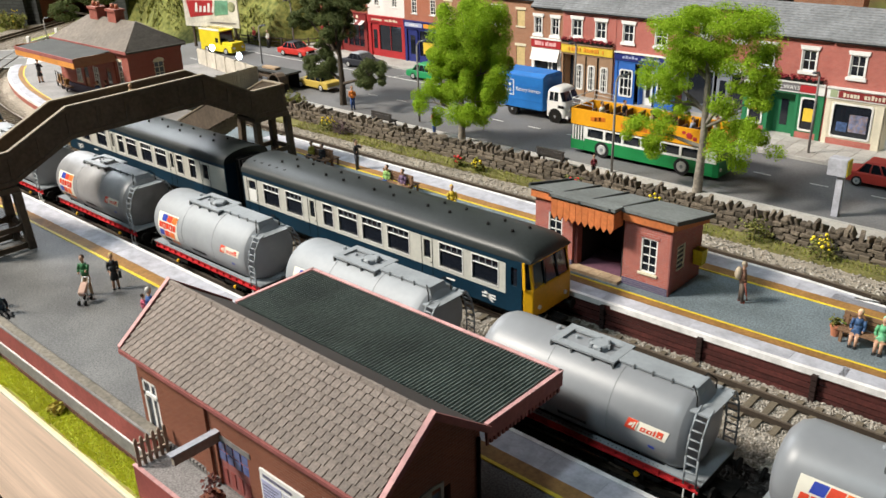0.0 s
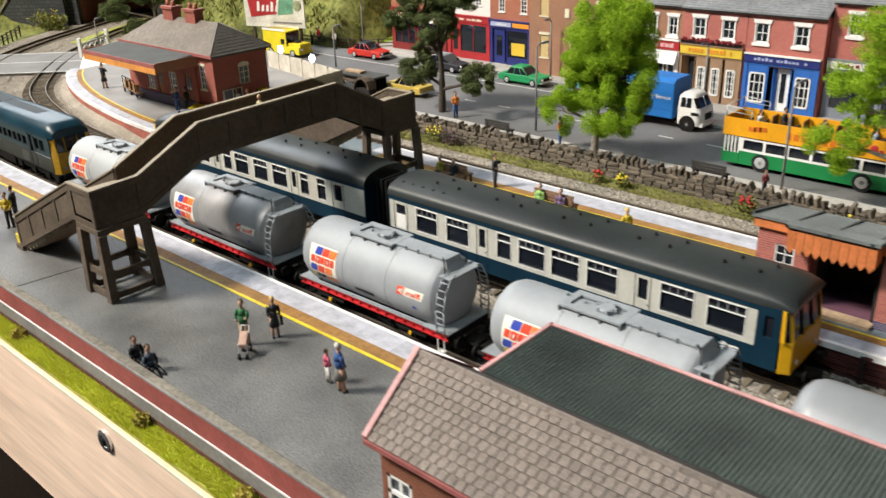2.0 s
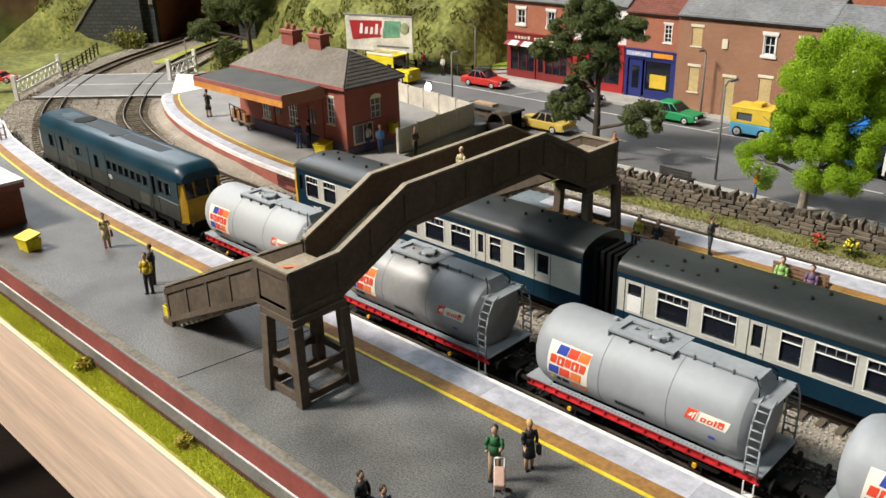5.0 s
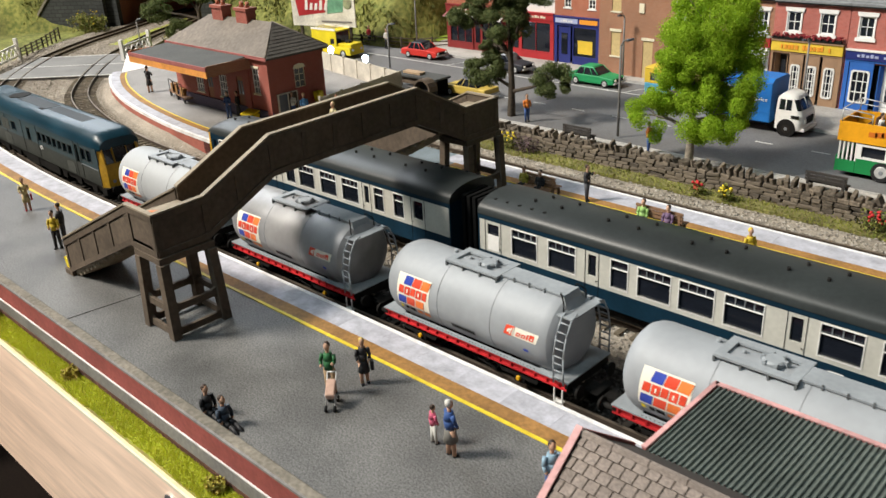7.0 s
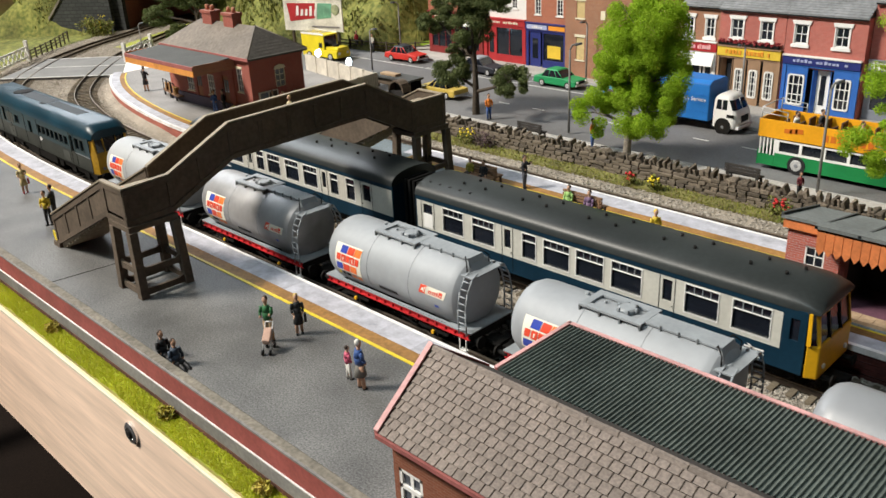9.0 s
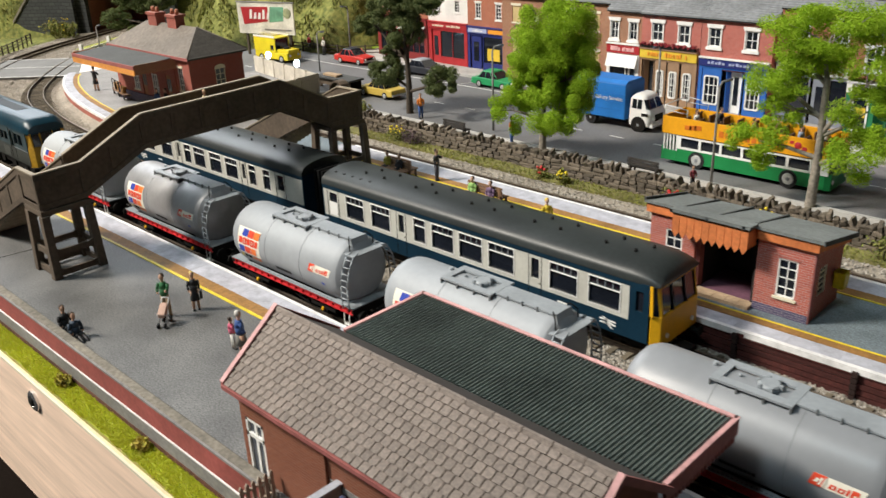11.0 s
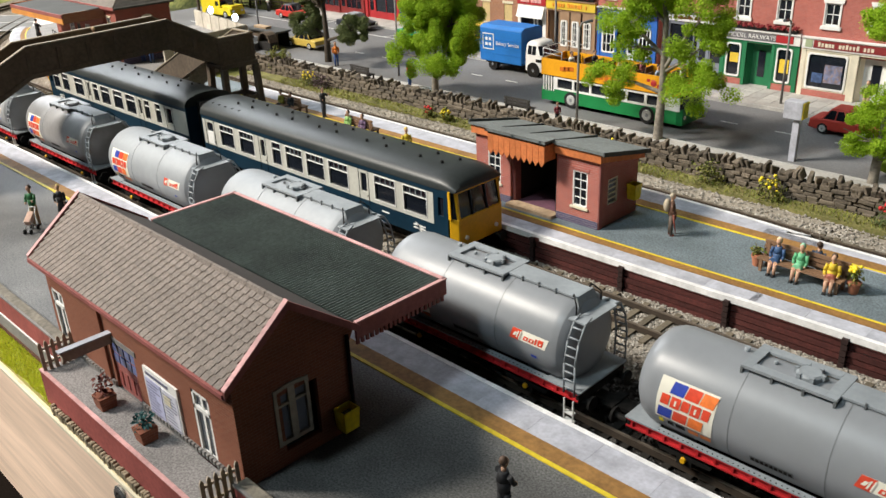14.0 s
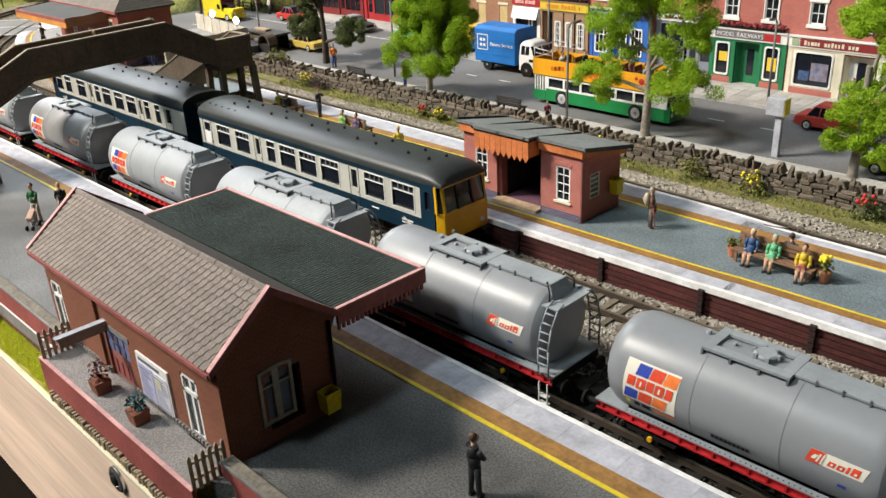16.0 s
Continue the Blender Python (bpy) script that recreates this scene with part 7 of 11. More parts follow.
def shelter():
    s = thing("waiting_shelter", 0, 0, 0, label="red brick waiting shelter with orange valance and felt roof", category="shelter")
    x0, x1, y0, y1, zt = -0.2750, -0.1885, 0.3775, 0.4140, 0.0540
    r0, r1 = -0.2490, -0.2160
    zf, zb = 0.0606, 0.0516
    def roof_z(y):
        return zf + (zb - zf) * (y - (y0 - 0.0030)) / (y1 + 0.0050 - (y0 - 0.0030))
    def sloped(bm, xa, xb_, ya, yb, lo):
        """Wall panel whose head follows the roof."""
        return hexa(bm, [(xa, ya, lo), (xb_, ya, lo), (xb_, yb, lo), (xa, yb, lo), (xa, ya, roof_z(ya) - 0.0017), (xb_, ya, roof_z(ya) - 0.0017), (xb_, yb, roof_z(yb) - 0.0017), (xa, yb, roof_z(yb) - 0.0017)])
    for a, c, wx in ((x0, r0, -0.2610), (r1, x1, -0.2005)):
        part("wall", wall(B(), "x", a, c, 0.0202, 0.0588, y0, y0 + 0.002, [(wx - 0.0048, wx + 0.0048, 0.0265, 0.0465)]), M_BRICK2, s)
        part("plinth", bx(B(), a, c, y0 - 0.0002, y0 + 0.002, PZ - 0.001, 0.0202), M_BLUEBRICK, s, "blue brick plinth")
        window_unit(s, wx, y0, 0.0265, 0.0465, 0.0096, 2, 4, M_WHITE, M_GLASS, M_CREAMPAINT, None, bars=0.0005, edge=0.0008)
        bm = prism(B(), [(wx - 0.0054, 0.0465), (wx + 0.0054, 0.0465), (wx + 0.0060, 0.0486), (wx, 0.0493), (wx - 0.0060, 0.0486)], "y", y0 - 0.0003, y0 + 0.0004)
        part("window_arch", bm, M_BRICK2, s)
    part("wall", sloped(B(), x0, x0 + 0.002, y0 + 0.002, y1, PZ - 0.001), M_BRICK2, s)
    part("wall", wall(B(), "y", y0 + 0.002, y1, PZ - 0.001, 0.0470, x1 - 0.002, x1, [(0.3860, 0.3950, 0.0275, 0.0420)]), M_BRICK2, s)
    part("gable", sloped(B(), x1 - 0.002, x1, y0 + 0.002, y1, 0.0470), M_BRICK2, s)
    part("corner_strip", bx(B(), x1 - 0.0002, x1 + 0.0006, y0 + 0.0002, y0 + 0.0030, PZ, 0.0540), M_PINK, s, "dull red corner strip")
    window_unit(s, 0.3905, x1, 0.0275, 0.0420, 0.0090, 1, 5, M_CREAMPAINT, M_PALEGLASS, None, None, "y", 1, bars=0.0008)
    part("wall", bx(B(), x0 + 0.002, x1 - 0.002, y1 - 0.002, y1, PZ - 0.001, 0.0508), M_BRICK2, s)
    part("inner_wall", bx(B(), r0, r0 + 0.002, y0 + 0.002, y0 + 0.0070, PZ - 0.001, zt), M_PINK, s, "dull red door reveal")
    # inner walls and lintel coloured near black to give the recess its shade
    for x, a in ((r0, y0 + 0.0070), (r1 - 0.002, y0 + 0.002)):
        part("inner_wall", sloped(B(), x, x + 0.002, a, y1 - 0.002, PZ - 0.001), M_DARK, s, "inner wall painted near black as shade")
    part("inner_wall", bx(B(), r0 + 0.002, r1 - 0.002, y1 - 0.004, y1 - 0.002, PZ - 0.001, 0.0505), M_DARK, s, "inner wall painted near black as shade")
    part("lintel", bx(B(), r0, r1, y0, y0 + 0.002, zt, 0.0588), M_DARK, s)
    part("recess_floor", bx(B(), r0 + 0.002, r1 - 0.002, y0 + 0.003, y1 - 0.004, PZ, PZ + 0.0012), mat("purple_floor", (0.14, 0.06, 0.09), 0.7, coarse=60, stain=0.3), s)
    for k in range(5):
        a = r0 + k * (r1 - r0) / 5
        part("step_slab", bx(B(), a + 0.0001, a + (r1 - r0) / 5 - 0.0001, y0 - 0.0045, y0 + 0.003, PZ - 0.0004, PZ + 0.0018), M_STEPWOOD, s)
    # fascia and scalloped valance
    for a, c in ((x0 - 0.002, -0.2578), (-0.2166, x1 + 0.0020)):
        part("fascia", bx(B(), a, c, y0 - 0.0020, y0 - 0.0001, zt, roof_z(y0) - 0.0017), M_ORANGE, s, "orange painted fascia")
    ya, yb = y0, y1 + 0.0030
    part("fascia", hexa(B(), [(x1 + 0.0001, ya, zt), (x1 + 0.0020, ya, zt), (x1 + 0.0020, yb, 0.0466), (x1 + 0.0001, yb, 0.0466), (x1 + 0.0001, ya, roof_z(ya) - 0.0017), (x1 + 0.0020, ya, roof_z(ya) - 0.0017), (x1 + 0.0020, yb, roof_z(yb) - 0.0017), (x1 + 0.0001, yb, roof_z(yb) - 0.0017)]), M_ORANGE, s, "orange painted fascia")
    v0, v1, vy = -0.2576, -0.2172, y0 - 0.0095
    for k in range(10):
        w = (v1 - v0) / 10
        a = v0 + k * w
        bm = B()
        prism(bm, [(a + 0.00012, 0.0605), (a + w - 0.00012, 0.0605), (a + w - 0.00012, 0.0500), (a + w / 2, 0.0472), (a + 0.00012, 0.0500)], "y", vy, vy + 0.0010)
        part("valance_board", bm, M_ORANGE, s)
    part("valance_cheek", bx(B(), v1 - 0.0010, v1, vy + 0.001, y0, 0.0500, 0.0600), M_ORANGE, s)
    part("valance_cheek", bx(B(), v0, v0 + 0.001, vy + 0.001, y0, 0.0500, 0.0600), M_ORANGE, s)
    # porch underside: its shade is put into the near-black colour
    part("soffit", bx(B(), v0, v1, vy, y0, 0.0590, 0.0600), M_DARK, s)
    # felt roof, sloping to the back, with lap strips
    bm = B()
    a, c = y0 - 0.0030, y1 + 0.0050
    hexa(bm, [(x0 - 0.003, a, roof_z(a) - 0.0016), (x1 + 0.004, a, roof_z(a) - 0.0016), (x1 + 0.004, c, roof_z(c) - 0.0016), (x0 - 0.003, c, roof_z(c) - 0.0016), (x0 - 0.003, a, roof_z(a)), (x1 + 0.004, a, roof_z(a)), (x1 + 0.004, c, roof_z(c)), (x0 - 0.003, c, roof_z(c))])
    part("roof", bm, M_SHELTERFELT, s, "weathered grey felt roof")
    bm = B()
    hexa(bm, [(v0 - 0.001, vy - 0.0010, 0.0605), (v1 + 0.001, vy - 0.0010, 0.0605), (v1 + 0.001, a + 0.001, 0.0605), (v0 - 0.001, a + 0.001, 0.0605), (v0 - 0.001, vy - 0.0010, 0.0622), (v1 + 0.001, vy - 0.0010, 0.0622), (v1 + 0.001, a + 0.001, 0.0616), (v0 - 0.001, a + 0.001, 0.0616)])
    part("porch_roof", bm, M_SHELTERFELT, s)
    for x in (x0 - 0.0025, v0 - 0.0004, -0.2385, v1 - 0.0024):
        bm = B()
        f = vy - 0.001 if v0 - 0.002 < x < v1 else a
        hexa(bm, [(x - 0.0008, f, roof_z(a) - 0.0004), (x + 0.0008, f, roof_z(a) - 0.0004), (x + 0.0008, c, roof_z(c) - 0.0004), (x - 0.0008, c, roof_z(c) - 0.0004), (x - 0.0006, f, roof_z(a) + 0.0014), (x + 0.0006, f, roof_z(a) + 0.0014), (x + 0.0006, c, roof_z(c) + 0.0010), (x - 0.0006, c, roof_z(c) + 0.0010)])
        part("lap_strip", bm, M_FELT, s, "dark lap of roofing felt")
    part("roof_edge", hexa(B(), [(x1 + 0.0040, a, roof_z(a) - 0.0022), (x1 + 0.0046, a, roof_z(a) - 0.0022), (x1 + 0.0046, c, roof_z(c) - 0.0022), (x1 + 0.0040, c, roof_z(c) - 0.0022), (x1 + 0.0040, a, roof_z(a) + 0.0002), (x1 + 0.0046, a, roof_z(a) + 0.0002), (x1 + 0.0046, c, roof_z(c) + 0.0002), (x1 + 0.0040, c, roof_z(c) + 0.0002)]), M_FELT, s, "dark roof edge")
    return s


shelter()
bin_box(-0.1850, 0.4060, 0.0265, 0.0048, 0.0056, 0.0085, 0, "yellow salt bin fixed to the shelter wall")


# ---- station building on the curved platform ----
M_STATIONDOOR = mat("tan_door", (0.30, 0.12, 0.055), 0.6, coarse=70, stain=0.25)
M_BENCHDARK = mat("dark_board", (0.06, 0.045, 0.035), 0.7, coarse=90, stain=0.25)
M_HIPSLATE = mat("dark_hip_slate", (0.085, 0.080, 0.072), 0.8, var=0.2, coarse=60, stain=0.3)


def station():
    s = thing("station_building", 0, 0, 0, label="red brick station house with hipped roof, chimneys and canopy", category="building")
    x0, x1, y0, y1, ze, zr = -0.9560, -0.8010, 0.4170, 0.4760, 0.0735, 0.0960
    hol = [(-0.8250, -0.8160, 0.040, 0.062), (-0.852, -0.842, PZ - 0.001, 0.052), (-0.880, -0.868, 0.030, 0.050), (-0.920, -0.908, 0.030, 0.050), (-0.902, -0.892, PZ - 0.001, 0.052)]
    part("wall", wall(B(), "x", x0, x1, PZ - 0.001, ze, y0, y0 + 0.003, hol), M_STATIONBRICK, s)
    part("wall", bx(B(), x0, x1, y1 - 0.003, y1, PZ - 0.001, ze), M_STATIONBRICK, s)
    part("wall", wall(B(), "y", y0 + 0.003, y1 - 0.003, PZ - 0.001, ze, x1 - 0.003, x1, [(0.4435, 0.4545, 0.0420, 0.0590)]), M_STATIONBRICK, s)
    part("wall", bx(B(), x0, x0 + 0.003, y0 + 0.003, y1 - 0.003, PZ - 0.001, ze), M_STATIONBRICK, s)
    part("plinth", bx(B(), x0 - 0.001, x1 + 0.001, y0 - 0.001, y0, PZ - 0.001, PZ + 0.010), M_BLUEBRICK, s, "dark plinth course")
    part("plinth", bx(B(), x1, x1 + 0.001, y0, y1, PZ - 0.001, PZ + 0.006), M_BLUEBRICK, s, "dark plinth course")
    for x in (x1 - 0.003, -0.834):
        part("pilaster", bx(B(), x - 0.003, x + 0.0035, y0 - 0.0012, y0 + 0.0004, PZ - 0.001, ze - 0.004), M_STATIONBRICK, s)
    part("string_course", bx(B(), -0.835, x1 + 0.0018, y0 - 0.0018, y0 + 0.0002, ze - 0.005, ze), M_STATIONBRICK, s)
    part("string_course", bx(B(), x1, x1 + 0.0018, y0, y1, ze - 0.005, ze), M_STATIONBRICK, s)
    window_unit(s, -0.8205, y0, 0.040, 0.062, 0.009, 2, 4, M_WHITE, M_PALEGLASS, M_CREAMPAINT, M_CREAMPAINT, bars=0.0006)
    for x in (-0.874, -0.914):
        window_unit(s, x, y0, 0.030, 0.050, 0.012, 3, 3, M_WHITE, M_PALEGLASS, M_CREAMPAINT, None, bars=0.0007)
    for x in (-0.847, -0.897):
        part("door", bx(B(), x - 0.005, x + 0.005, y0 + 0.001, y0 + 0.002, PZ, 0.052), M_STATIONDOOR, s, "tan brown panelled door")
        for dx in (-0.0022, 0.0022):
            part("door_pane", bx(B(), x + dx - 0.0014, x + dx + 0.0014, y0 + 0.0005, y0 + 0.001, 0.036, 0.048), M_PALEGLASS, s)
    window_unit(s, 0.4490, x1, 0.0420, 0.0590, 0.0110, 2, 3, M_CREAMPAINT, M_PALEGLASS, None, None, "y", 1, bars=0.0006)
    part("notice_board", bx(B(), x1 + 0.0002, x1 + 0.0012, 0.4225, 0.4440, 0.0235, 0.0405), M_FENCEPALE, s, "pale weathered notice board")
    part("window_head", prism(B(), [(0.4425, 0.0590), (0.4555, 0.0590), (0.4540, 0.0618), (0.4490, 0.0630), (0.4440, 0.0618)], "x", x1 - 0.0004, x1 + 0.0008), M_CREAMPAINT, s, "pale arched window head")
    # hipped roof
    o = 0.004
    hip = 0.028
    ym = (y0 + y1) / 2
    bm = B()
    c = [bm.verts.new(v) for v in ((x0 - o, y0 - o, ze), (x1 + o, y0 - o, ze), (x1 + o, y1 + o, ze), (x0 - o, y1 + o, ze), (x0 + hip, ym, zr), (x1 - hip, ym, zr))]
    for f in ((0, 1, 5, 4), (1, 2, 5), (2, 3, 4, 5), (3, 0, 4), (3, 2, 1, 0)):
        bm.faces.new([c[i] for i in f])
    part("roof", bm, M_BROWNTILE, s, "brown grey hipped tile roof")
    for k in range(10):
        t0, t1 = k / 10, (k + 1) / 10 - 0.018
        bm = B()
        def edge(t):
            return (x1 + o - (o + hip) * t + 0.0004, y0 - o + (ym - y0 + o) * t, y1 + o - (y1 + o - ym) * t, ze + (zr - ze) * t)
        a, b2 = edge(t0), edge(t1)
        if a[2] - a[1] > 0.002:
            hexa(bm, [(a[0] - 0.001, a[1], a[3] - 0.0002), (a[0] + 0.0016, a[1], a[3] - 0.0002), (a[0] + 0.0016, a[2], a[3] - 0.0002), (a[0] - 0.001, a[2], a[3] - 0.0002), (b2[0] - 0.001, b2[1], b2[3] + 0.0002), (b2[0] + 0.0002, b2[1], b2[3] + 0.0002), (b2[0] + 0.0002, b2[2], b2[3] + 0.0002), (b2[0] - 0.001, b2[2], b2[3] + 0.0002)])
            part("slate_course", bm, M_HIPSLATE, s)
    for yy in (y0 - o, y1 + o):
        part("hip_capping", rod(B(), (x1 + o, yy, ze + 0.0004), (x1 - hip, ym, zr + 0.0004), 0.0007, 0.0007, 6), M_BROWNTILE, s)
    part("eave_board", bx(B(), x1 + o - 0.001, x1 + o + 0.0004, y0 - o, y1 + o, ze - 0.0022, ze + 0.0002), M_HIPSLATE, s)
    part("boarded_opening", bx(B(), x1 + 0.0002, x1 + 0.0008, 0.4440, 0.4545, 0.0235, 0.0418), M_REDWALL, s, "dark red boarded opening")
    part("poster", bx(B(), x1 + 0.0012, x1 + 0.0015, 0.4240, 0.4325, 0.0250, 0.0395), M_PALEGLASS, s, "grey glazed notice")
    part("poster", bx(B(), x1 + 0.0012, x1 + 0.0015, 0.4340, 0.4425, 0.0250, 0.0395), M_BENCHDARK, s, "dark notice panel")
    part("eave_board", bx(B(), x0 - o, x1 + o, y0 - o - 0.0003, y0 - o + 0.001, ze - 0.0025, ze + 0.0003), M_PINK, s)
    for x in (-0.9070, -0.8680):
        ch = part("chimney", bx(B(), x - 0.0085, x + 0.0085, ym - 0.0050, ym + 0.0050, zr - 0.008, zr + 0.0075), M_STATIONBRICK, s, "red brick chimney stack")
        part("chimney_cap", bx(B(), x - 0.0098, x + 0.0098, ym - 0.0062, ym + 0.0062, zr + 0.0075, zr + 0.0100), M_STATIONBRICK, ch)
        for dx in (-0.0045, 0.0045):
            part("chimney_pot", rod(B(), (x + dx, ym, zr + 0.0098), (x + dx, ym, zr + 0.0150), 0.0021, 0.0017, 12), M_BRICK3, ch)
    # canopy with orange valance
    a, b2, ya, zc = -0.9560, -0.8265, 0.3735, 0.0695
    bm = B()
    hexa(bm, [(a, ya, zc - 0.0012), (b2, ya, zc - 0.0012), (b2, y0 + 0.0005, zc + 0.0016), (a, y0 + 0.0005, zc + 0.0016), (a, ya, zc), (b2, ya, zc), (b2, y0 + 0.0005, zc + 0.0030), (a, y0 + 0.0005, zc + 0.0030)])
    can = part("canopy", bm, M_FELT, s, "flat grey felt canopy roof")
    part("canopy_edge", bx(B(), a - 0.001, b2 + 0.001, ya - 0.0012, ya, zc - 0.003, zc + 0.0005), M_PINK, can)
    part("valance", bx(B(), a - 0.001, b2 + 0.001, ya - 0.0010, ya, zc - 0.0085, zc - 0.003), mat("ochre_valance", (0.70, 0.30, 0.07), 0.7, coarse=60, stain=0.2), can, "orange valance")
    part("valance", bx(B(), b2, b2 + 0.001, ya, y0 - 0.0005, zc - 0.0080, zc + 0.0015), M_BRICK4, can)
    part("valance", bx(B(), a - 0.001, a, ya, y0 - 0.0005, zc - 0.0080, zc + 0.0015), M_ORANGE, can)

    return s


station()

# ---- stone wall along the pavement ----
def rough_block(w, d, h, r, jag=0.16):
    bm = B()
    j = lambda v: v * (1 + r.uniform(-jag, jag))
    hexa(bm, [(j(-w / 2), j(-d / 2), 0), (j(w / 2), j(-d / 2), 0), (j(w / 2), j(d / 2), 0), (j(-w / 2), j(d / 2), 0), (j(-w / 2), j(-d / 2), j(h)), (j(w / 2), j(-d / 2), j(h)), (j(w / 2), j(d / 2), j(h)), (j(-w / 2), j(d / 2), j(h))])
    bmesh.ops.bevel(bm, geom=bm.edges[:], offset=min(w, h) * 0.14, segments=1, affect="EDGES")
    return bm


def stone_wall():
    s = thing("stone_wall", 0, 0, 0, label="rough brown dry stone wall with upright coping stones", category="wall", kind="structure")
    r = random.Random(8)
    body = [mesh_of("stone", rough_block(w, 0.0060, h, r), M_STONE) for w, h in ((0.0055, 0.0026), (0.0072, 0.0028), (0.0090, 0.0026), (0.0064, 0.0032), (0.0105, 0.0024))]
    cope = [mesh_of("coping_stone", rough_block(w, 0.0068, h, r, 0.34), M_STONE) for w, h in ((0.0026, 0.0046), (0.0036, 0.0040), (0.0030, 0.0052), (0.0044, 0.0036))]
    yw = lambda x: 0.5215 + 0.002 * math.sin(x * 9)
    part("core", ribbon(B(), [(x, yw(x)) for x in (-0.74, -0.5, -0.3, -0.1, 0.1, 0.3)], -0.0020, 0.0024, 0.0, 0.0150), M_DARKBED, s, "dark joints")
    x = -0.735
    while x < 0.12:
        x += r.uniform(0.0032, 0.0052)
        piece("coping_stone", r.choice(cope), s, pose(x, yw(x) + r.uniform(-0.0008, 0.0008), 0.0150 + r.uniform(-0.0010, 0.0006), r.uniform(-9, 9), r.uniform(-26, 10), r.uniform(-14, 14)))
    rest = B()
    for row in range(5):
        x = -0.74 + r.uniform(0, 0.006)
        while x < 0.25:
            k = r.randrange(5)
            w = (0.0055, 0.0072, 0.0090, 0.0064, 0.0105)[k]
            x += w * 0.55
            m = pose(x, yw(x) - 0.0010 + r.uniform(-0.0008, 0.0006), 0.0015 + row * 0.0028, r.uniform(-4, 4), r.uniform(-5, 5), r.uniform(-5, 5))
            if row > 1 and -0.40 < x < 0.02:
                piece("stone", body[k], s, m)
            else:
                t = bmesh.new()
                t.from_mesh(body[k])
                t.transform(m)
                tmp = bpy.data.meshes.new("tmp")
                t.to_mesh(tmp)
                t.free()
                rest.from_mesh(tmp)
                bpy.data.meshes.remove(tmp)
            x += w * 0.52
    tagged(part("far_stonework", rest, M_STONEJOIN, s), kind="stuff")


stone_wall()


# ---- trees and bushes ----
def leaf_cloud(name, blobs, count, size, seed, material, parent, shell=0.55):
    """Small leaf flakes over the puffs of uneven clumps (x, y, z, rx, ry, rz)."""
    g = np.random.default_rng(seed)

    def ball_dirs(k):
        u = g.normal(size=(k, 3))
        return u / np.linalg.norm(u, axis=1)[:, None]

    vol = [b[3] * b[4] * b[5] for b in blobs]
    P, N = [], []
    for b, v in zip(blobs, vol):
        k = max(7, int(40 * (v / max(vol)) ** 0.5))
        sub = ball_dirs(k) * g.uniform(shell, 1.0, (k, 1)) * np.array(b[3:]) + np.array(b[:3])
        rad = g.uniform(0.22, 0.40, k)
        n = int(count * v / sum(vol))
        pick = g.integers(0, k, n)
        u = ball_dirs(n)
        P.append(sub[pick] + u * g.uniform(0.55, 1.08, (n, 1)) * rad[pick][:, None] * np.array(b[3:]))
        N.append(u)
    P, N = np.concatenate(P), np.concatenate(N)
    n = len(P)
    N = N + g.normal(0, 0.55, (n, 3))
    N /= np.linalg.norm(N, axis=1)[:, None]
    T = np.cross(N, ball_dirs(n))
    T /= np.linalg.norm(T, axis=1)[:, None] + 1e-9
    W = np.cross(N, T)
    s = (size * g.uniform(0.6, 1.35, n))[:, None]
    q = np.stack([P - T * s, P - W * s * 0.6 + N * s * 0.25, P + T * s, P + W * s * 0.6 + N * s * 0.25], 1)
    me = bpy.data.meshes.new(name)
    me.from_pydata(q.reshape(-1, 3).tolist(), [], np.arange(n * 4).reshape(-1, 4).tolist())
    me.materials.append(material)
    ob = new(name, me)
    ob.parent = parent
    return ob


def tree(x, y, z, blobs, label, leaf, bark, count, size, seed, trunk=(0.0030, 0.04), lean=(0, 0)):
    t = thing("tree", x, y, z, label=label, category="tree", group="street trees")
    r = random.Random(seed)
    bm = B()
    top = Vector((lean[0], lean[1], trunk[1]))
    pts = [Vector((0, 0, -0.003)), Vector((lean[0] * 0.3 + 0.001, lean[1] * 0.3, trunk[1] * 0.45)), top]
    for a, b, ra, rb in ((pts[0], pts[1], trunk[0] * 1.25, trunk[0] * 0.9), (pts[1], pts[2], trunk[0] * 0.9, trunk[0] * 0.65)):
        rod(bm, a, b, ra, rb, 9)
    for b in blobs:
        c = Vector(b[:3])
        start = pts[1].lerp(top, r.uniform(0.2, 1.0)) if c.z > trunk[1] * 0.7 else pts[1].lerp(pts[0], r.uniform(0.0, 0.3))
        mid = start.lerp(c, 0.5) + Vector((r.uniform(-0.003, 0.003), r.uniform(-0.003, 0.003), r.uniform(-0.004, 0.002)))
        rod(bm, start, mid, trunk[0] * 0.56, trunk[0] * 0.42, 7)
        rod(bm, mid, c, trunk[0] * 0.42, trunk[0] * 0.2, 6)
        for _ in range(4):
            e = c + Vector((r.uniform(-0.8, 0.8) * b[3], r.uniform(-0.8, 0.8) * b[4], r.uniform(-0.4, 0.8) * b[5]))
            rod(bm, mid.lerp(c, r.uniform(0.4, 1)), e, trunk[0] * 0.18, trunk[0] * 0.08, 5)
    part("trunk", bm, bark, t, smooth=True, angle=60)
    leaf_cloud("crown", blobs, count, size, seed, leaf, t)
    return t


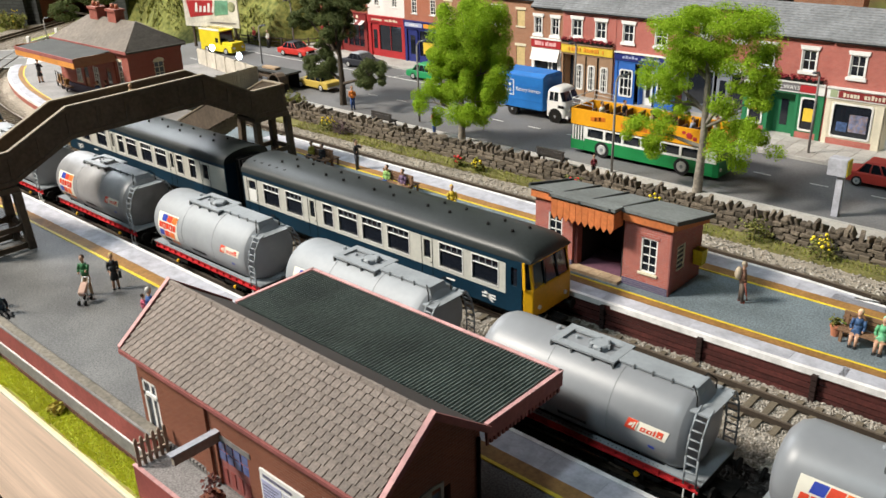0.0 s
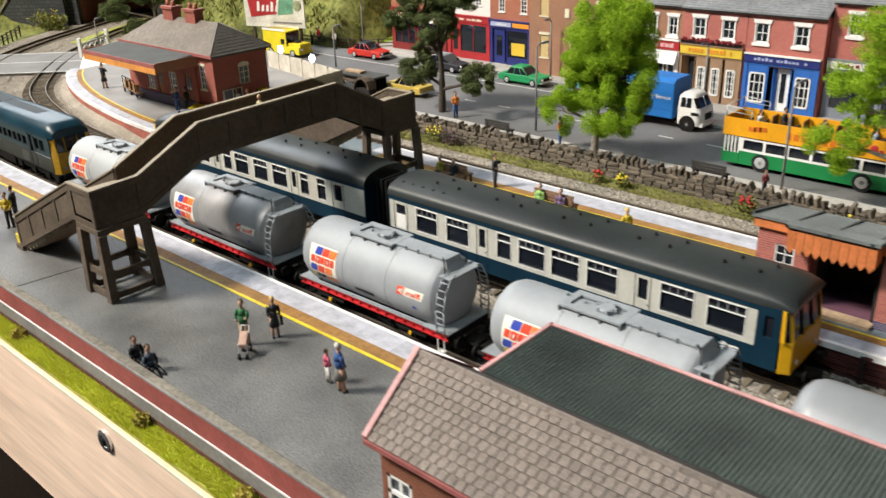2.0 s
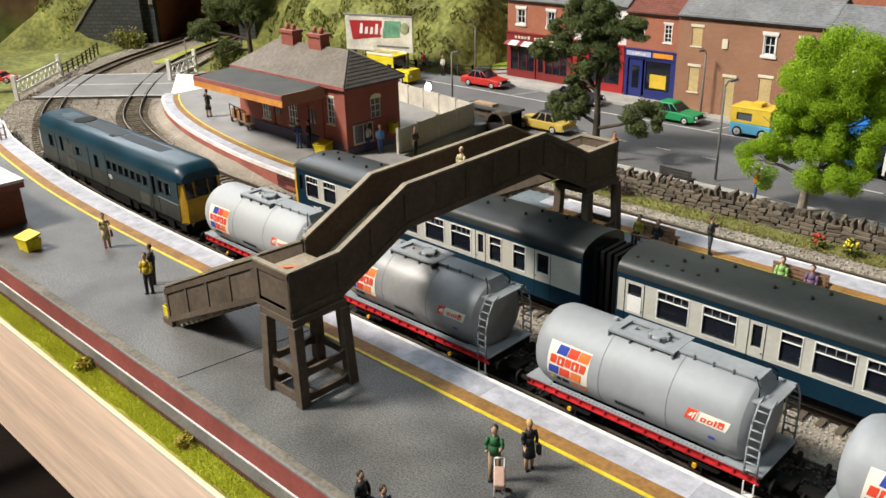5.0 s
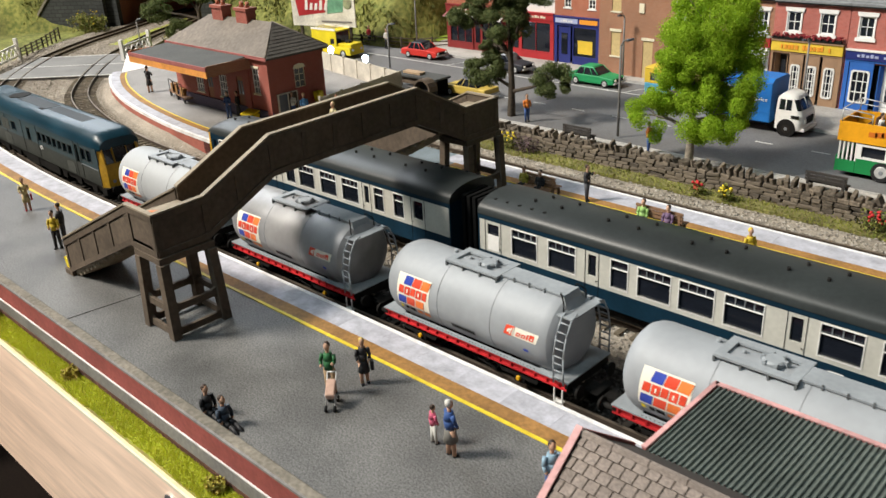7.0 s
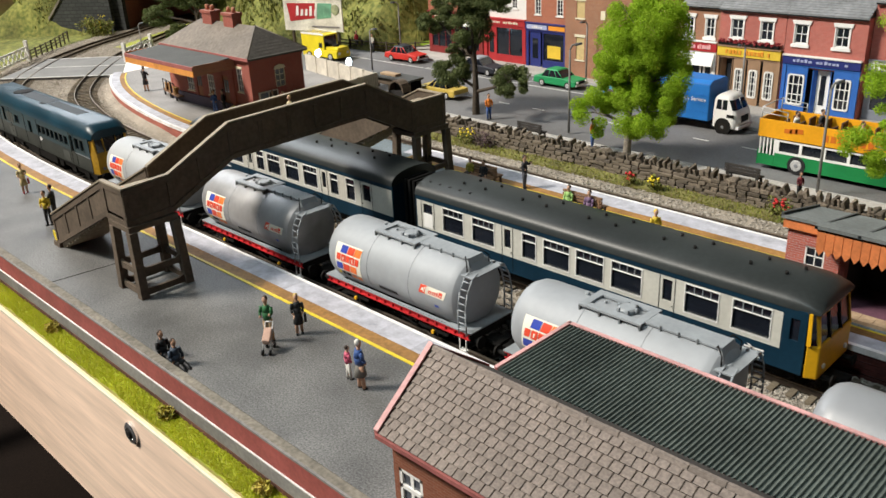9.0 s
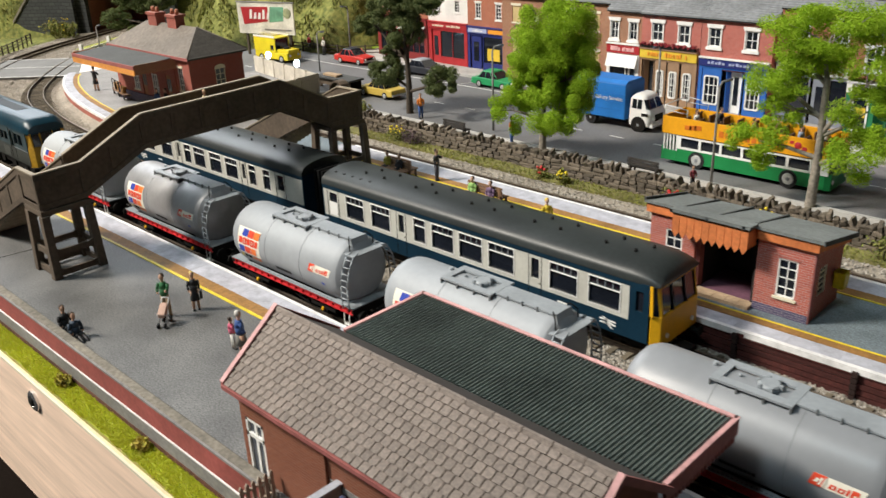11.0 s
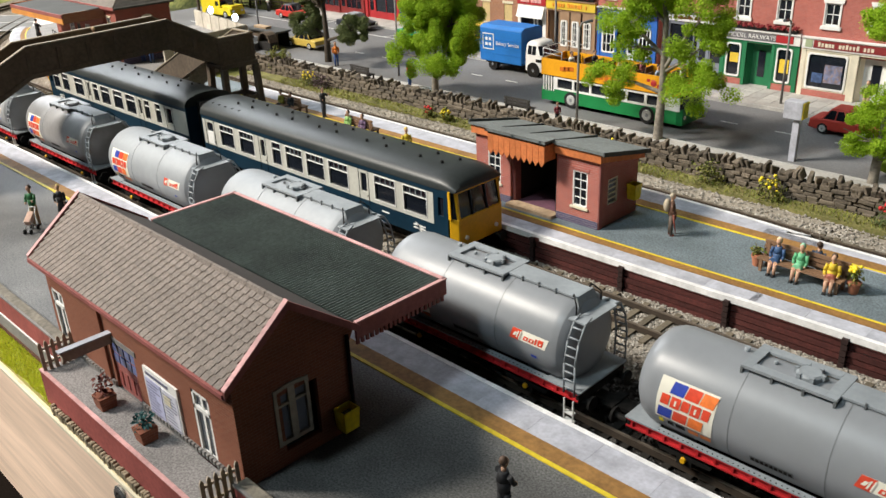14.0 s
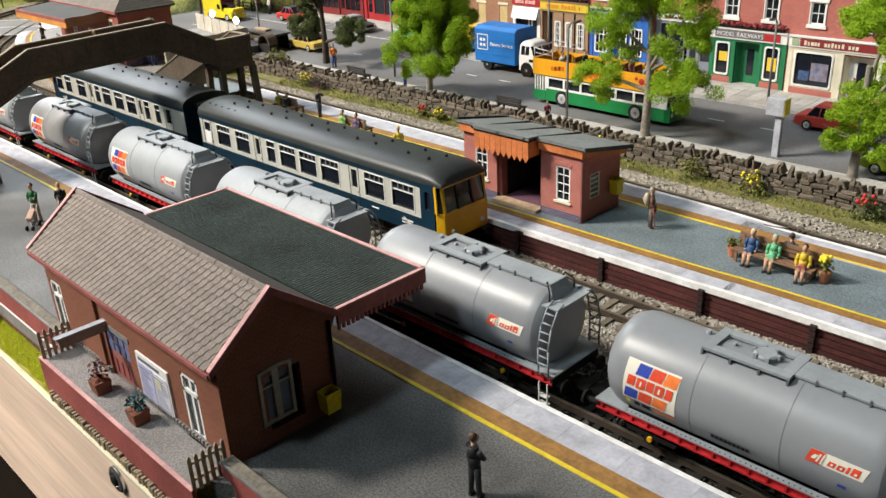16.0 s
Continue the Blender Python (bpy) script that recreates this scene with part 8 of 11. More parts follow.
tree(-0.4740, 0.5400, 0.010, [(0.010, 0.005, 0.096, 0.031, 0.027, 0.031), (0.000, 0.0, 0.072, 0.026, 0.024, 0.022), (0.024, 0.004, 0.064, 0.025, 0.024, 0.028), (-0.030, -0.002, 0.032, 0.018, 0.017, 0.017), (0.019, -0.004, 0.042, 0.023, 0.021, 0.026), (-0.020, 0.0, 0.052, 0.018, 0.017, 0.016)],
     "bushy bright green tree with pale trunk on the pavement", M_LEAF, M_TRUNK, 190000, 0.00066, 21, (0.0028, 0.055))
tree(-0.2570, 0.5480, 0.010, [(-0.002, 0.004, 0.112, 0.040, 0.030, 0.019), (-0.030, 0.0, 0.082, 0.022, 0.020, 0.014), (0.028, 0.002, 0.090, 0.020, 0.020, 0.018), (-0.038, -0.003, 0.040, 0.020, 0.016, 0.016), (0.030, -0.002, 0.042, 0.024, 0.018, 0.017), (0.026, 0.002, 0.068, 0.020, 0.018, 0.015), (-0.024, 0.001, 0.062, 0.015, 0.015, 0.012), (-0.014, 0.003, 0.096, 0.022, 0.020, 0.014)],
     "open bright green tree with pale forked trunk on the pavement", M_LEAF, M_TRUNK, 100000, 0.00066, 22, (0.0029, 0.086))
tree(-0.1100, 0.5500, 0.010, [(-0.006, 0.0, 0.028, 0.016, 0.015, 0.014), (0.004, 0.003, 0.048, 0.020, 0.018, 0.013), (0.016, 0.0, 0.030, 0.014, 0.014, 0.014), (0.002, 0.004, 0.100, 0.024, 0.020, 0.015), (0.026, 0.004, 0.080, 0.026, 0.02, 0.018)],
     "bright green tree with low bushy clumps beside the road", M_LEAF, M_TRUNK, 80000, 0.00066, 23, (0.0026, 0.070))
tree(-0.6640, 0.5720, 0.010, [(-0.006, 0.0, 0.112, 0.022, 0.020, 0.020), (-0.004, 0.0, 0.082, 0.021, 0.018, 0.017), (0.020, 0.004, 0.104, 0.022, 0.018, 0.010), (-0.046, 0.0, 0.082, 0.020, 0.017, 0.011), (0.044, 0.0, 0.036, 0.019, 0.016, 0.013), (-0.026, -0.002, 0.038, 0.018, 0.016, 0.015), (-0.034, 0.0, 0.100, 0.016, 0.014, 0.010), (-0.018, 0.0, 0.060, 0.015, 0.013, 0.011)],
     "dark green cedar like tree with spreading limbs beside the road", M_LEAFDARK, M_DARKTRUNK, 90000, 0.00085, 24, (0.0031, 0.060))
tree(-1.2220, 0.6080, 0.000, [(-0.028, -0.01, 0.086, 0.028, 0.026, 0.020), (0.008, 0.0, 0.105, 0.032, 0.026, 0.018), (0.024, 0.0, 0.082, 0.020, 0.02, 0.014), (-0.052, -0.03, 0.056, 0.022, 0.020, 0.016), (-0.022, -0.02, 0.032, 0.020, 0.018, 0.014), (-0.012, 0.0, 0.122, 0.03, 0.025, 0.018)],
     "dark green tree beside the level crossing below the bank", M_LEAFDARK, M_DARKTRUNK, 40000, 0.0012, 25, (0.0036, 0.075))


def bush(x, y, z, rx, rz_, leaf, label, count, seed, size=0.0012, flowers=None):
    b = thing("bush", x, y, z, label=label, category="bush")
    r = random.Random(seed)
    part("stem", rod(B(), (0, 0, -0.002), (0, 0, rz_), 0.0006, 0.0004, 6), M_DARKTRUNK, b)
    leaf_cloud("foliage", [(0, 0, rz_ * 0.8, rx, rx * 0.8, rz_), (rx * 0.5, 0, rz_ * 0.5, rx * 0.6, rx * 0.5, rz_ * 0.6)], count, size, seed, leaf, b, 0.3)
    if flowers:
        bm = B()
        for _ in range(16):
            a = r.uniform(0, 6.28)
            ball(bm, (rx * 0.8 * math.cos(a) * r.uniform(0.2, 1), rx * 0.7 * math.sin(a) * r.uniform(0.2, 1), rz_ * r.uniform(0.8, 1.8)), r.uniform(0.0007, 0.0013), seg=6)
        part("blossom", bm, flowers, b)
    return b


M_REDFLOWER = mat("red_flowers", (0.55, 0.03, 0.03), 0.7)
M_YELFLOWER = mat("yellow_flowers", (0.80, 0.62, 0.03), 0.7)
bush(-1.2550, 0.5950, 0.000, 0.030, 0.016, M_BUSH, "low mixed green bush at the foot of the bank", 1600, 31, 0.0018)
bush(-1.5600, 0.6100, 0.000, 0.036, 0.018, M_BUSH, "dark green bush with yellow and white flowers by the wing wall", 1700, 32, 0.002, M_YELFLOWER)
bush(-1.1700, 0.5750, 0.000, 0.022, 0.013, M_LEAFDARK, "dark green bush beside the white gates", 1000, 33, 0.0016)
for k, (bx_, by_, rr, hh, lf, fl, lb) in enumerate((
        (-0.6200, 0.5120, 0.011, 0.008, M_BUSH, M_YELFLOWER, "yellow green bush at the foot of the wall"),
        (-0.6000, 0.5110, 0.011, 0.009, M_HEATHER, None, "purple brown heather bush at the foot of the wall"),
        (-0.4480, 0.5060, 0.005, 0.005, M_BUSH, M_REDFLOWER, "small bush of red flowers below the wall"),
        (-0.4280, 0.5060, 0.006, 0.006, M_BUSH, M_YELFLOWER, "small bush of yellow flowers below the wall"),
        (-0.3350, 0.5080, 0.010, 0.008, M_BUSH, M_REDFLOWER, "pink and red flowering bush below the wall"),
        (-0.2700, 0.5090, 0.008, 0.008, M_BUSH, M_YELFLOWER, "yellow flowering bush below the wall"),
        (-0.1960, 0.5090, 0.012, 0.010, M_BUSH, None, "brown green bramble bush below the wall"),
        (-0.1530, 0.5060, 0.009, 0.008, M_BUSH, M_YELFLOWER, "daffodil clump below the wall"),
        (-0.0850, 0.5090, 0.009, 0.008, M_LEAFDARK, M_REDFLOWER, "dull red bush below the wall"),
        (-0.4400, 0.1235, 0.0052, 0.0030, M_TUFT, None, "golden brown grass tuft on the front verge"),
        (-0.3640, 0.1235, 0.0052, 0.0030, M_TUFT, None, "golden brown grass tuft on the front verge"),
        (-0.5650, 0.1235, 0.0052, 0.0030, M_TUFT, None, "golden brown grass tuft on the front verge"),
        (-0.6600, 0.1235, 0.0052, 0.0030, M_TUFT, None, "golden brown grass tuft on the front verge"))):
    bush(bx_, by_, 0.0028 if by_ > 0.3 else 0.0, rr, hh, lf, lb, 420, 40 + k, 0.0010, fl)

# scrub over the bank
r_ = random.Random(77)
V, F = [], []
for _ in range(120000):
    x, y = r_.uniform(-1.75, -0.92), r_.uniform(0.55, 1.25)
    z = ground_z(x, y)
    if z < 0.004:
        continue
    puff = noise.noise(Vector((x * 48, y * 48, 7)))
    if puff < -0.12:
        continue
    q = Euler((r_.uniform(0, 6.28), r_.uniform(0, 6.28), r_.uniform(0, 6.28))).to_matrix()
    s = r_.uniform(0.0008, 0.0022)
    k = len(V)
    for w in ((-s, 0, 0), (0, -s * 0.7, s * 0.3), (s, 0, 0), (0, s * 0.7, s * 0.3)):
        V.append(tuple(Vector((x, y, z + r_.uniform(0, 0.003 + 0.022 * max(0.0, puff)))) + q @ Vector(w)))
    F.append((k, k + 1, k + 2, k + 3))
me = bpy.data.meshes.new("scrub")
me.from_pydata(V, [], F)
me.materials.append(island_mat("bank_scrub", [(0.13, 0.155, 0.025), (0.24, 0.25, 0.05), (0.18, 0.17, 0.045), (0.085, 0.105, 0.025), (0.28, 0.28, 0.08)], bump=0))
tagged(new("scrub", me), "yellow green leafy scrub over the grassy bank", "scrub", kind="stuff")


# ---- shops and houses ----
def terrace_house(x0, x1, y, eave, brick, roof_mat, uppers, label, front, chimneys=(), ridge=0.021, depth=0.062):
    """A two-storey house; uppers: (x, z0, z1, width, style); front builds the ground floor."""
    h = thing("terraced_house", 0, 0, 0, label=label, category="house", group="town terrace")
    base = RZ + 0.0016
    holes = [(x - w / 2, x + w / 2, a, b) for x, a, b, w, st in uppers] + front.get("holes", [])
    part("front_wall", wall(B(), "x", x0, x1, base, eave, y, y + 0.003, holes), brick, h)
    for x in (x0, x1 - 0.003):
        part("side_wall", bx(B(), x, x + 0.003, y + 0.003, y + depth, base, eave), brick, h)
    part("rear_wall", bx(B(), x0 + 0.003, x1 - 0.003, y + depth - 0.003, y + depth, base, eave), brick, h)
    # near-black sheet painted as the shade of the rooms behind the openings
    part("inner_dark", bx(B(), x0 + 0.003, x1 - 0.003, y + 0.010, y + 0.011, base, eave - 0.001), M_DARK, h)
    bm = B()
    prism(bm, [(y - 0.0025, eave - 0.0006), (y + depth / 2, eave + ridge), (y + depth + 0.0025, eave - 0.0006), (y + depth + 0.0025, eave + 0.0010), (y + depth / 2, eave + ridge + 0.0017), (y - 0.0025, eave + 0.0010)], "x", x0 - 0.0004, x1 + 0.0004)
    prism(bm, [(y + 0.001, eave - 0.0008), (y + depth / 2, eave + ridge - 0.001), (y + depth - 0.001, eave - 0.0008)], "x", x0 + 0.001, x1 - 0.001)
    roof = part("roof", bm, roof_mat, h)
    # slate courses as thin steps
    n = 13
    bm = B()
    for k in range(n):
        t0, t1 = k / n, (k + 1) / n
        ya, za = y - 0.0025 + (depth / 2 + 0.0025) * t0, eave + 0.0010 + (ridge + 0.0007) * t0
        yb_, zb = y - 0.0025 + (depth / 2 + 0.0025) * t1, eave + 0.0010 + (ridge + 0.0007) * t1
        off = (k % 2) * 0.0025
        q = x0
        while q < x1 - 0.0005:
            e = min(x1, q + (0.005 if q > x0 else 0.005 - off)) - 0.0002
            hexa(bm, [(q, ya, za), (e, ya, za), (e, yb_, zb - 0.0002), (q, yb_, zb - 0.0002), (q, ya, za + 0.0006), (e, ya, za + 0.0006), (e, yb_, zb + 0.0001), (q, yb_, zb + 0.0001)])
            q = e + 0.0002
    tagged(part("slating", bm, roof_mat, roof), kind="stuff")
    part("gutter", bx(B(), x0, x1, y - 0.0032, y - 0.0018, eave - 0.0012, eave), M_BLACK, h)
    for x, a, b, w, st in uppers:
        if st == "boarded":
            win = part("boarded_window", bx(B(), x - w / 2, x + w / 2, y + 0.0006, y + 0.0014, a, b), mat("boarding", (0.55, 0.42, 0.20), 0.8), h, "window boarded with pale ply")
            part("window_lintel", bx(B(), x - w / 2 - 0.0016, x + w / 2 + 0.0016, y - 0.0007, y + 0.0004, b, b + 0.0026), M_CREAMPAINT, h)
            part("window_sill", bx(B(), x - w / 2 - 0.0010, x + w / 2 + 0.0010, y - 0.0009, y + 0.0004, a - 0.0015, a), M_CREAMPAINT, h)
        else:
            window_unit(h, x, y, a, b, w, 2, 2 if st == "sash" else 4, M_WHITE, M_GLASS, M_WHITE, M_WHITE, bars=0.0006, edge=0.0010)
            if st == "sash":
                part("window_lintel", prism(B(), [(x - w / 2 - 0.0018, b + 0.0002), (x + w / 2 + 0.0018, b + 0.0002), (x + w / 2 + 0.0026, b + 0.0034), (x - w / 2 - 0.0026, b + 0.0034)], "y", y - 0.0013, y - 0.0001), M_WHITE, h)
                part("window_sill", bx(B(), x - w / 2 - 0.0022, x + w / 2 + 0.0022, y - 0.0016, y - 0.0001, a - 0.0030, a - 0.0004), M_WHITE, h)
                for dx in (-w / 2 - 0.0009, w / 2):
                    part("window_surround", bx(B(), x + dx, x + dx + 0.0009, y - 0.0008, y + 0.0004, a, b), M_WHITE, h)
    for cx in chimneys:
        ch = part("chimney", bx(B(), cx - 0.006, cx + 0.006, y + depth / 2 - 0.005, y + depth / 2 + 0.005, eave + ridge - 0.004, eave + ridge + 0.016), brick, h, "brick chimney stack")
        for dx in (-0.003, 0.003):
            part("chimney_pot", rod(B(), (cx + dx, y + depth / 2, eave + ridge + 0.016), (cx + dx, y + depth / 2, eave + ridge + 0.022), 0.0018, 0.0014, 10), M_BRICK3, ch)
    if "paint" in front:
        shopfront(h, x0 + 0.001, x1 - 0.001, y, base, front)
    return h


def shopfront(h, x0, x1, y, base, f):
    """Painted timber front: sign board, stall riser, framed windows and a door."""
    top = f["sign"][1]
    s = part("shopfront", bx(B(), x0, x1, y - 0.0022, y - 0.0002, f["sign"][0] - 0.0018, f["sign"][0]), f["paint"], h, f["words"])
    sign = part("sign_board", bx(B(), x0, x1, y - 0.0032, y - 0.0002, f["sign"][0], top), f["signpaint"], s, f.get("signlabel", ""))
    for a, b, p in f.get("panels", []):
        part("sign_panel", bx(B(), x0 + (x1 - x0) * a, x0 + (x1 - x0) * b, y - 0.0036, y - 0.0032, f["sign"][0] + 0.0012, top - 0.0010), p, s)
    part("cornice", bx(B(), x0 - 0.0003, x1 + 0.0003, y - 0.0042, y - 0.0002, top, top + 0.0012), f.get("trim", f["paint"]), s)
    if f.get("text"):
        words(f["text"], s, pose(x0 + (x1 - x0) * f.get("at", 0.5), y - 0.0038, (f["sign"][0] + top) / 2, 90, 0, 0), f.get("size", 0.0048), f["ink"])
    else:
        n = f.get("bars", 7) * 2
        r = random.Random(n * 7 + int(abs(x0) * 1000))
        g0, g1 = f.get("span", (0.14, 0.86))
        for k in range(n):
            q = x0 + (x1 - x0) * (g0 + (g1 - g0) * k / n)
            if k % 7 == 5:
                continue
            part("sign_bar", bx(B(), q, q + (x1 - x0) * (g1 - g0) / n * r.uniform(0.5, 0.85), y - 0.0038, y - 0.0032, f["sign"][0] + 0.0023, top - r.choice((0.0020, 0.0028, 0.0028))), f["ink"], s)
    zt = f["sign"][0] - 0.0018
    if f.get("blind"):
        part("blind", hexa(B(), [(x0 + 0.0015, y - 0.0075, zt - f["blind"]), (x1 - 0.0015, y - 0.0075, zt - f["blind"]), (x1 - 0.0015, y - 0.0069, zt - f["blind"]), (x0 + 0.0015, y - 0.0069, zt - f["blind"]), (x0 + 0.0015, y - 0.0030, zt + 0.0004), (x1 - 0.0015, y - 0.0030, zt + 0.0004), (x1 - 0.0015, y - 0.0024, zt + 0.0004), (x0 + 0.0015, y - 0.0024, zt + 0.0004)]), P_WHITE, s, "white canvas blind")
    for kind, a, b in f["bays"]:
        xa, xb_ = x0 + (x1 - x0) * a, x0 + (x1 - x0) * b
        if kind == "pier":
            part("pier", bx(B(), xa, xb_, y - 0.0020, y - 0.0002, base, zt), f["paint"], s)
        elif kind == "window" and f.get("round"):
            # painted panel round a white frame with cut corners
            zb, zh, mx = base + 0.0060, zt - f.get("head", 0.0), 0.0022
            if zh < zt:
                part("head_panel", bx(B(), xa, xb_, y - 0.0017, y - 0.0002, zh, zt), f["paint"], s)
            part("stall_riser", bx(B(), xa, xb_, y - 0.0018, y - 0.0002, base, zb), f.get("riser", f["paint"]), s)
            part("shop_glass", bx(B(), xa, xb_, y - 0.0008, y - 0.0004, zb, zh), f.get("glass", M_GLASS), s, "dark shop window")
            ring, fr = B(), B()
            for q in ((xa, xa + mx, zb, zh), (xb_ - mx, xb_, zb, zh), (xa + mx, xb_ - mx, zb, zb + 0.0016), (xa + mx, xb_ - mx, zh - 0.0016, zh)):
                bx(ring, q[0], q[1], y - 0.0016, y - 0.0008, q[2], q[3])
            part("window_panel", ring, f["paint"], s)
            a0, a1, b0, b1, e = xa + mx - 0.0003, xb_ - mx + 0.0003, zb + 0.0013, zh - 0.0013, 0.0013
            for q in ((a0, a0 + e, b0 + 0.0012, b1 - 0.0012), (a1 - e, a1, b0 + 0.0012, b1 - 0.0012), (a0 + 0.0012, a1 - 0.0012, b0, b0 + e), (a0 + 0.0012, a1 - 0.0012, b1 - e, b1)):
                bx(fr, q[0], q[1], y - 0.0024, y - 0.0010, q[2], q[3])
            for cx, dx in ((a0, 1), (a1, -1)):
                for cz, dz in ((b0, 1), (b1, -1)):
                    prism(fr, [(cx + dx * 0.0013, cz), (cx + dx * 0.0028, cz + dz * 0.0011), (cx + dx * 0.0011, cz + dz * 0.0028), (cx, cz + dz * 0.0013)], "y", y - 0.0025, y - 0.0011)
            for k in range(1, f.get("mull", 1)):
                q = a0 + (a1 - a0) * k / f["mull"]
                bx(fr, q - 0.0003, q + 0.0003, y - 0.0018, y - 0.0009, b0, b1)
            for k in range(1, f.get("tran", 1)):
                q = b0 + (b1 - b0) * k / f["tran"]
                bx(fr, a0, a1, y - 0.0017, y - 0.0009, q - 0.0003, q + 0.0003)
            part("shop_frame", fr, f.get("frame", f["paint"]), s)
            for px0, px1, pz0, pz1, pm in f["round"].get(kind + str(round(a, 2)), []):
                part("poster", bx(B(), xa + (xb_ - xa) * px0, xa + (xb_ - xa) * px1, y - 0.0010, y - 0.0008, zb + (zh - zb) * pz0, zb + (zh - zb) * pz1), pm, s, "display card in the window")
        elif kind == "door" and f.get("recess"):
            d = f["recess"]
            part("shop_door", bx(B(), xa + 0.002, xb_ - 0.002, y + d, y + d + 0.0008, base, zt - 0.003), f.get("door", f["paint"]), s)
            part("door_glass", bx(B(), xa + (xb_ - xa) * 0.36, xb_ - (xb_ - xa) * 0.36, y + d - 0.0004, y + d, base + 0.008, zt - 0.007), M_GLASS, s)
            for xq, sg in ((xa, 1), (xb_, -1)):
                part("door_cheek", hexa(B(), [(xq, y, base), (xq + sg * 0.0006, y, base), (xq + sg * 0.0026, y + d, base), (xq + sg * 0.002, y + d, base), (xq, y, zt), (xq + sg * 0.0006, y, zt), (xq + sg * 0.0026, y + d, zt), (xq + sg * 0.002, y + d, zt)]), f["paint"], s)
            part("door_head", bx(B(), xa + 0.002, xb_ - 0.002, y + d, y + d + 0.0008, zt - 0.003, zt), f["paint"], s)
            part("threshold", bx(B(), xa, xb_, y - 0.0030, y + d, base - 0.0004, base + 0.0008), M_PAVE, s)
        elif kind == "window":
            part("stall_riser", bx(B(), xa, xb_, y - 0.0018, y - 0.0002, base, base + 0.0080), f.get("riser", f["paint"]), s)
            part("shop_glass", bx(B(), xa, xb_, y - 0.0008, y - 0.0004, base + 0.0080, zt), f.get("glass", M_GLASS), s, f.get("glasslabel", "dark shop window"))
            bm = B()
            e = 0.0012
            for q in ((xa, xa + e, base + 0.008, zt), (xb_ - e, xb_, base + 0.008, zt), (xa + e, xb_ - e, base + 0.008, base + 0.008 + e), (xa + e, xb_ - e, zt - e, zt)):
                bx(bm, q[0], q[1], y - 0.0020, y - 0.0006, q[2], q[3])
            for k in range(1, f.get("mull", 1)):
                q = xa + (xb_ - xa) * k / f["mull"]
                bx(bm, q - 0.0003, q + 0.0003, y - 0.0016, y - 0.0006, base + 0.008, zt)
            for k in range(1, f.get("tran", 1)):
                q = base + 0.008 + (zt - base - 0.008) * k / f["tran"]
                bx(bm, xa, xb_, y - 0.0016, y - 0.0006, q - 0.0003, q + 0.0003)
            part("shop_frame", bm, f.get("frame", f["paint"]), s)
            if f.get("poster"):
                part("poster", bx(B(), xa + (xb_ - xa) * 0.2, xa + (xb_ - xa) * 0.8, y - 0.0010, y - 0.0008, base + 0.012, base + 0.026), f["poster"], s, "bright poster in the window")
        else:
            part("shop_door", bx(B(), xa, xb_, y - 0.0004, y + 0.0004, base, zt - 0.004), f.get("door", f["paint"]), s)
            part("door_glass", bx(B(), xa + (xb_ - xa) * 0.25, xb_ - (xb_ - xa) * 0.25, y - 0.0008, y - 0.0004, base + 0.010, zt - 0.008), f.get("glass", M_GLASS), s)
            part("door_head", bx(B(), xa, xb_, y - 0.0004, y + 0.0004, zt - 0.004, zt), f["paint"], s)


def paint(name, c):
    return mat(name, c, 0.5, var=0.04, coarse=60, stain=0.15, bump=0.03)


P_GREEN, P_RED, P_BLUE, P_NAVY, P_YEL = paint("shop_green", (0.02, 0.17, 0.07)), paint("shop_red", (0.40, 0.025, 0.03)), paint("shop_blue", (0.03, 0.13, 0.45)), paint("shop_navy", (0.02, 0.03, 0.17)), paint("shop_yellow", (0.72, 0.50, 0.05))
P_MAROON, P_TAN, P_CREAM = paint("shop_maroon", (0.22, 0.025, 0.025)), paint("shop_tan", (0.32, 0.20, 0.12)), paint("shop_cream", (0.70, 0.64, 0.50))
P_WHITE = paint("shop_white", (0.78, 0.77, 0.74))
P_SIGNLILAC, P_SIGNORANGE, P_SIGNPINK = paint("sign_lilac", (0.38, 0.42, 0.62)), paint("sign_orange", (0.75, 0.30, 0.03)), paint("sign_pink", (0.80, 0.45, 0.45))
P_SIGNGREY, P_SIGNGREEN = paint("sign_grey", (0.16, 0.15, 0.16)), paint("sign_sage", (0.36, 0.42, 0.26))
P_DISPLAY = mat("window_display", (0.30, 0.21, 0.19), 0.6, var=0.4, scale=500, coarse=240, stain=0.5, bump=0.0, col2=(0.16, 0.20, 0.34))
P_DISPLAYBLUE = mat("blue_window_display", (0.05, 0.09, 0.2), 0.6, var=0.4, scale=500, coarse=240, stain=0.4, bump=0.0)
sash = lambda x, a=0.071, b=0.0875, w=0.0115: (x, a, b, w, "sash")

